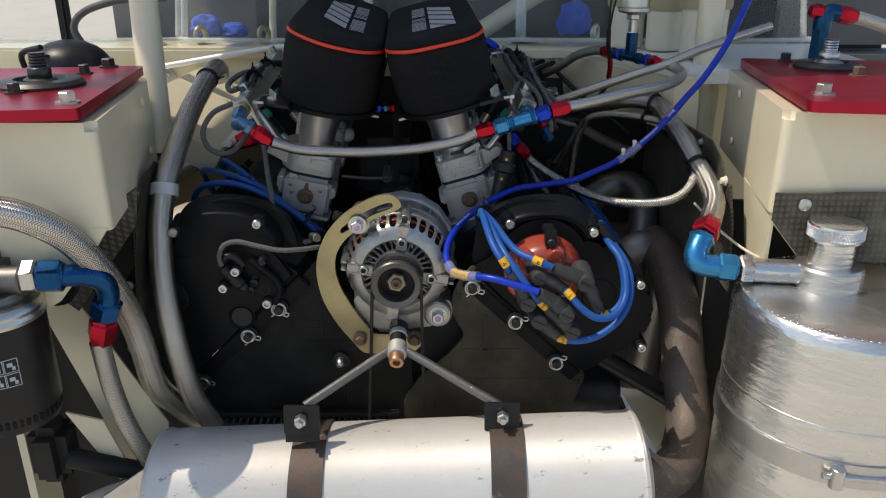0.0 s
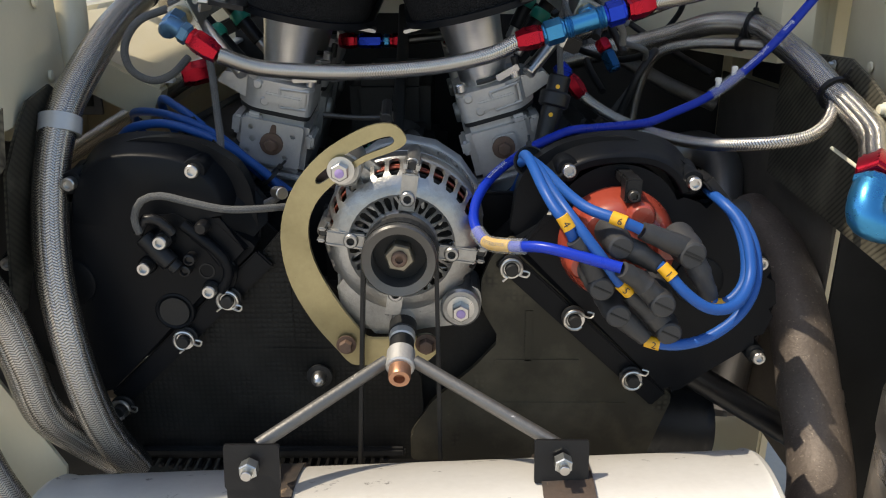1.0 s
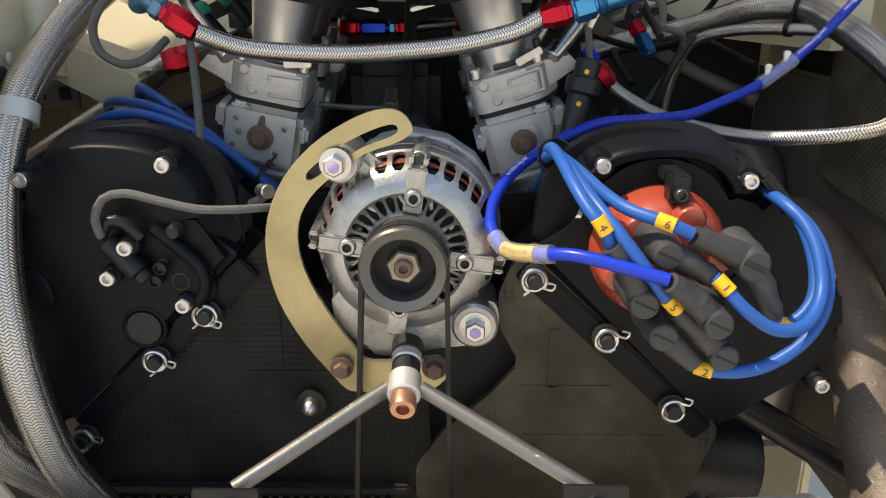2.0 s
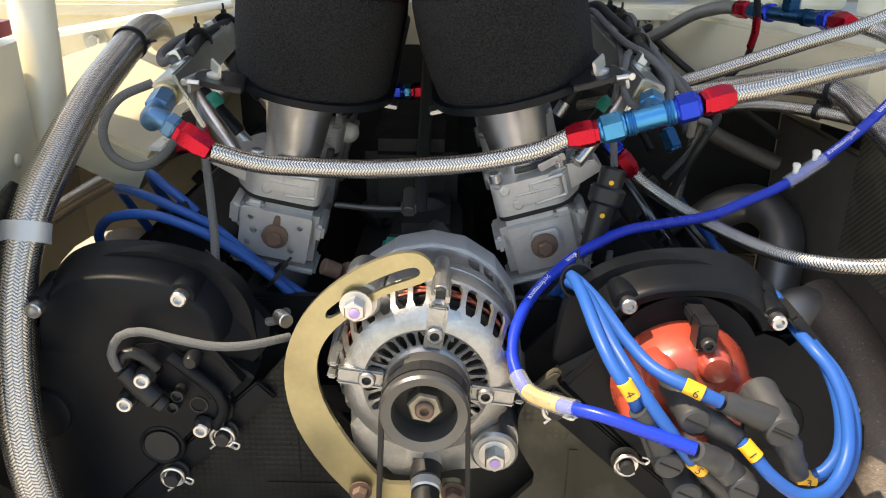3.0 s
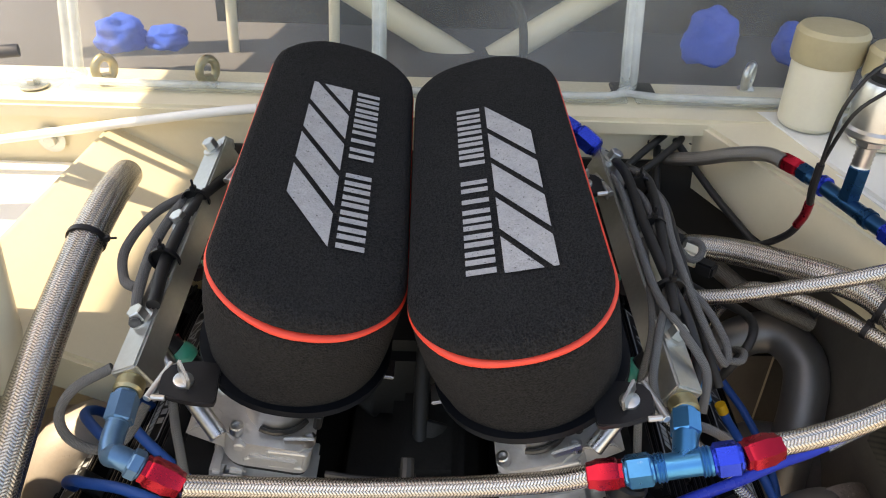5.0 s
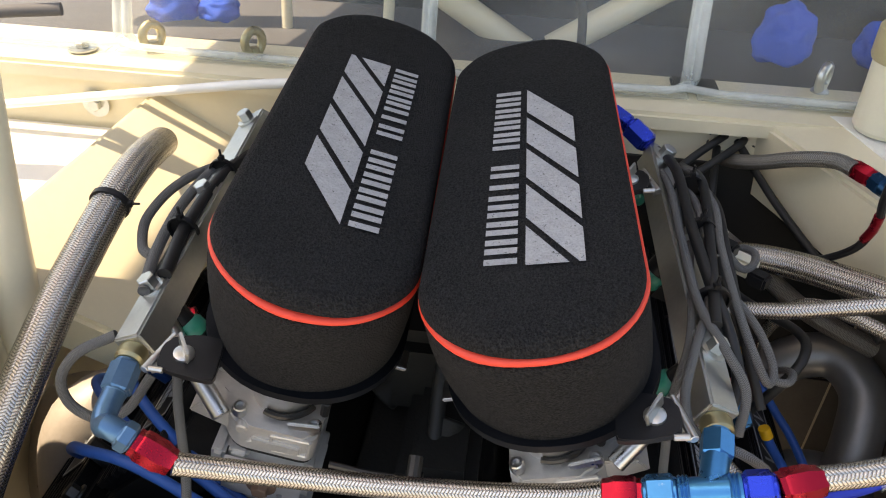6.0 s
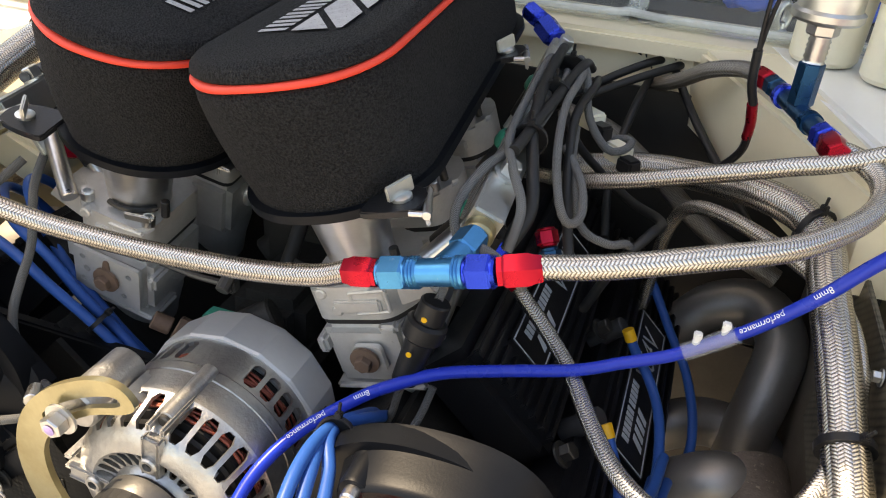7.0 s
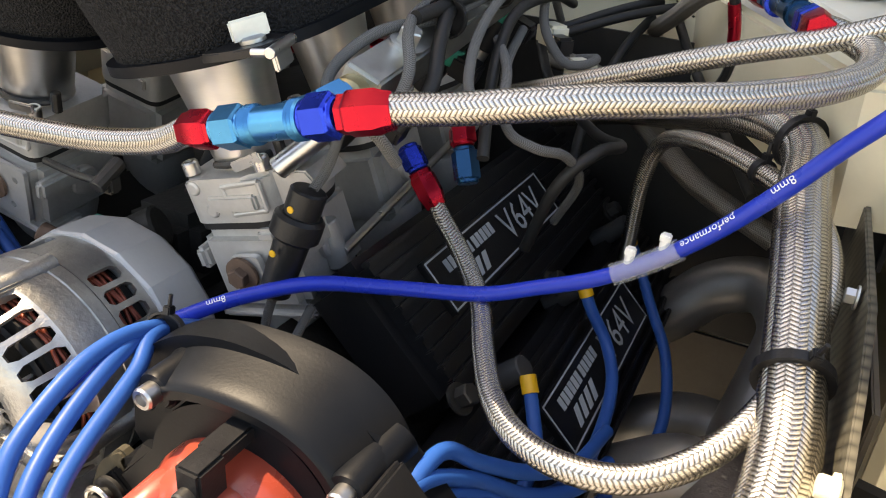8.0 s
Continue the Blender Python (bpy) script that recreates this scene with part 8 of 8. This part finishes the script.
part("upper_half", rod(B(), ca, ca + d * 0.030, 0.0098, 18), PLASTIC, t)
part("collar", lathe(B(), [(0.0115, 0), (0.0135, 0.002), (0.0135, 0.012), (0.0115, 0.014)], ca + d * 0.014, d, 20), PLASTIC, t)
part("lower_half", rod(B(), ca + d * 0.028, cb, 0.0098, 18, 0.0085), PLASTIC, t)
for p in (Vector((0.079, 0.9285, 1.013)), Vector((0.073, 0.921, 0.990))):
    part("dot", lathe(B(), [(0.0020, 0), (0.0018, 0.0006), (0, 0.0008)], p, F, 12), TAG, t)
wire([cb, cb + d * 0.012, (0.062, 0.925, 0.935), (0.055, 0.93, 0.915), (0.05, 0.94, 0.89)], 0.0026, "thin grey wire below the connector")
wire([(0.085, 0.938, 0.955), (0.080, 0.925, 0.935), (0.070, 0.915, 0.918), (0.058, 0.91, 0.905)], 0.0026, "thin grey wire below the connector")
# left rail loom
wire([(-0.237, 0.975, 1.045), (-0.228, 0.950, 1.030), (-0.224, 0.940, 1.018), (-0.219, 0.926, 0.991), (-0.212, 0.905, 0.975), (-0.208, 0.890, 0.960), (-0.200, 0.880, 0.945), (-0.18, 0.872, 0.925), (-0.16, 0.862, 0.93), (-0.150, 0.852, 0.942)], 0.0032, "grey woven sleeve wire hanging past the rail")
wire([(-0.262, 0.955, 1.078), (-0.285, 0.945, 1.068), (-0.298, 0.940, 1.048), (-0.295, 0.938, 1.028), (-0.278, 0.938, 1.018), (-0.262, 0.945, 1.022), (-0.252, 0.965, 1.035)], 0.0034, "grey woven sleeve wire in a stiff loop")
wire([(-0.232, 1.22, 1.09), (-0.262, 1.15, 1.098), (-0.272, 1.09, 1.095), (-0.268, 1.03, 1.090), (-0.256, 0.985, 1.090)], 0.0040, "grey woven sleeve wire along the fuel rail")
wire([(-0.245, 1.20, 1.085), (-0.285, 1.13, 1.092), (-0.300, 1.085, 1.083), (-0.290, 1.05, 1.078), (-0.272, 1.03, 1.085)], 0.0038, "grey woven sleeve wire looping beside the rail")
wire([(-0.225, 1.23, 1.09), (-0.250, 1.14, 1.102), (-0.255, 1.06, 1.098), (-0.248, 1.0, 1.094)], 0.0048, "thick black taped loom along the rail", RUBBER, category="loom")
for y, z in ((1.13, 1.1), (1.05, 1.096)):
    zip_tie((-0.256, y, z), (-0.05, -1, -0.1), 0.0105, "black nylon tie round the injector loom")
# injector plugs with pale clips on the right
for p in ((0.132, 1.147, 1.076), (0.158, 1.135, 1.058)):
    t = thing("injector_plug", p, "pale and black electrical plug beside the rail", "connector", "injector plugs")
    part("shell", box(B(), p, (0.020, 0.015, 0.014), 0.002, Matrix.Rotation(radians(-40), 3, "Z")), IVORY, t)
    part("latch", box(B(), Vector(p) + Vector((0.010, -0.012, -0.004)), (0.016, 0.013, 0.012), 0.002, Matrix.Rotation(radians(-40), 3, "Z")), PLASTIC, t)
t = thing("rail_end_fitting", (0.09, 1.215, 1.108), "blue fitting at the far end of the fuel rail", "hose fitting", "hose fittings")
nut("swivel_nut", (0.083, 1.222, 1.112), (0.066, 1.236, 1.122), 0.0115, NAVY_AL, t)
nut("adapter", (0.066, 1.236, 1.122), (0.050, 1.248, 1.128), 0.0098, NAVY_AL, t)
t = thing("lower_fitting", (0.15, 1.0, 1.035), "dark blue hexagon fitting under the rail", "hose fitting", "hose fittings")
nut("upper_nut", (0.130, 1.014, 1.046), (0.135, 1.008, 1.036), 0.0082, RED_AL, t)
nut("lower_nut", (0.135, 1.008, 1.036), (0.143, 1.000, 1.019), 0.0080, TEAL_AL, t)
# cables in the dark corner
for pts in ([(0.11, 1.24, 1.06), (0.15, 1.27, 1.075), (0.18, 1.302, 1.082), (0.19, 1.325, 1.08)], [(0.165, 1.325, 1.075), (0.155, 1.26, 1.05), (0.150, 1.20, 1.01), (0.16, 1.14, 0.98)], [(0.175, 1.325, 1.085), (0.21, 1.26, 1.05), (0.25, 1.19, 1.02), (0.28, 1.13, 1.0)],
            [(0.09, 1.25, 1.05), (0.12, 1.20, 1.03), (0.17, 1.15, 1.015), (0.20, 1.10, 1.025), (0.195, 1.065, 1.030), (0.178, 1.05, 1.010), (0.16, 1.06, 0.96)], [(0.085, 1.235, 1.055), (0.105, 1.25, 1.062), (0.135, 1.28, 1.075), (0.16, 1.305, 1.083), (0.18, 1.330, 1.084)]):
    wire(pts, 0.0038, "black cable crossing the dark corner of the bay", RUBBER, group="cables", category="cable")
t = thing("bulkhead_grommet", (0.178, 1.322, 1.082), "frayed black grommet in the bulkhead", "grommet", "grommets")
b = B()
for k in range(40):
    a = random.uniform(0, math.tau)
    c = Vector((0.178 + 0.026 * math.cos(a), 1.318, 1.082 + 0.007 * math.sin(a)))
    rod(b, c, c + Vector((random.uniform(-0.008, 0.008), random.uniform(-0.012, 0), random.uniform(-0.003, 0.010))), 0.0009, 4)
part("bristle", b, RUBBER, t)
# ties and clips on hoses
for at, d, r in (((0.3155, 0.920, 1.008), (-0.1, 0.9, 0.35), 0.0140), ((0.297, 1.075, 1.055), (-0.6, 0.7, 0.05), 0.0140), ((-0.330, 1.085, 1.089), (0, 1, 0.25), 0.0142), ((0.283, 1.066, 1.038), (-0.6, 0.75, 0), 0.0062)):
    zip_tie(at, d, r, "black nylon cable tie round a braided hose", (0.3, -0.3, 1) if at[0] > 0 else (0.9, 0, 0.1), w=0.0045)
t = thing("hose_clip", (-0.332, 0.865, 0.990), "grey plastic clip holding the hose to the tower", "clip")
b = B()
lathe(b, [(0.0142, -0.007), (0.0165, -0.007), (0.0165, 0.007), (0.0142, 0.007), (0.0142, -0.007)], (-0.3295, 0.868, 0.991), (0, 0.45, 0.85), 26)
part("ring", b, CAP_GREY, t)
part("arm", box(B(), (-0.347, 0.875, 0.990), (0.020, 0.010, 0.008), 0.002), IVORY, t)
t = thing("wall_bolt", (0.333, 0.965, 1.026), "small bright nut holding the woven shield", "bolt", "wall bolts")
hex_bolt("nut", (0.3325, 0.965, 1.0265), -X, 0.0036, 0.005, t, ZINC)
t = thing("wall_plug", (0.333, 0.869, 1.002), "pale plastic plug in the shield edge", "plug", "wall bolts")
part("plug_head", lathe(B(), [(0.0044, -0.002), (0.0044, 0.004), (0.0038, 0.0052), (0.0, 0.0055)], (0.3325, 0.870, 1.002), -X, 16), IVORY, t)
part("washer", lathe(B(), [(0.0062, -0.001), (0.0060, 0.0008), (0.0035, 0.0012)], (0.3325, 0.870, 1.002), -X, 16), IVORY, t)
t = thing("thin_cable", (0.33, 0.80, 0.95), "thin pale control cable by the tower", "cable", "cables")
part("jacket", tube(B(), [(0.31, 0.90, 0.965), (0.330, 0.84, 0.945), (0.355, 0.79, 0.935), (0.40, 0.775, 0.93)], 0.0016, 8), IVORY, t)
t = thing("ballast_plug", (-0.115, 0.97, 0.925), "rusted sender plug in the valley", "sender")
part("hexagon", hexbar(B(), (-0.128, 0.955, 0.925), (-0.110, 0.960, 0.915), 0.0115), RUSTY, t)
part("tip", rod(B(), (-0.130, 0.953, 0.927), (-0.142, 0.948, 0.934), 0.007, 12), RUSTY, t)
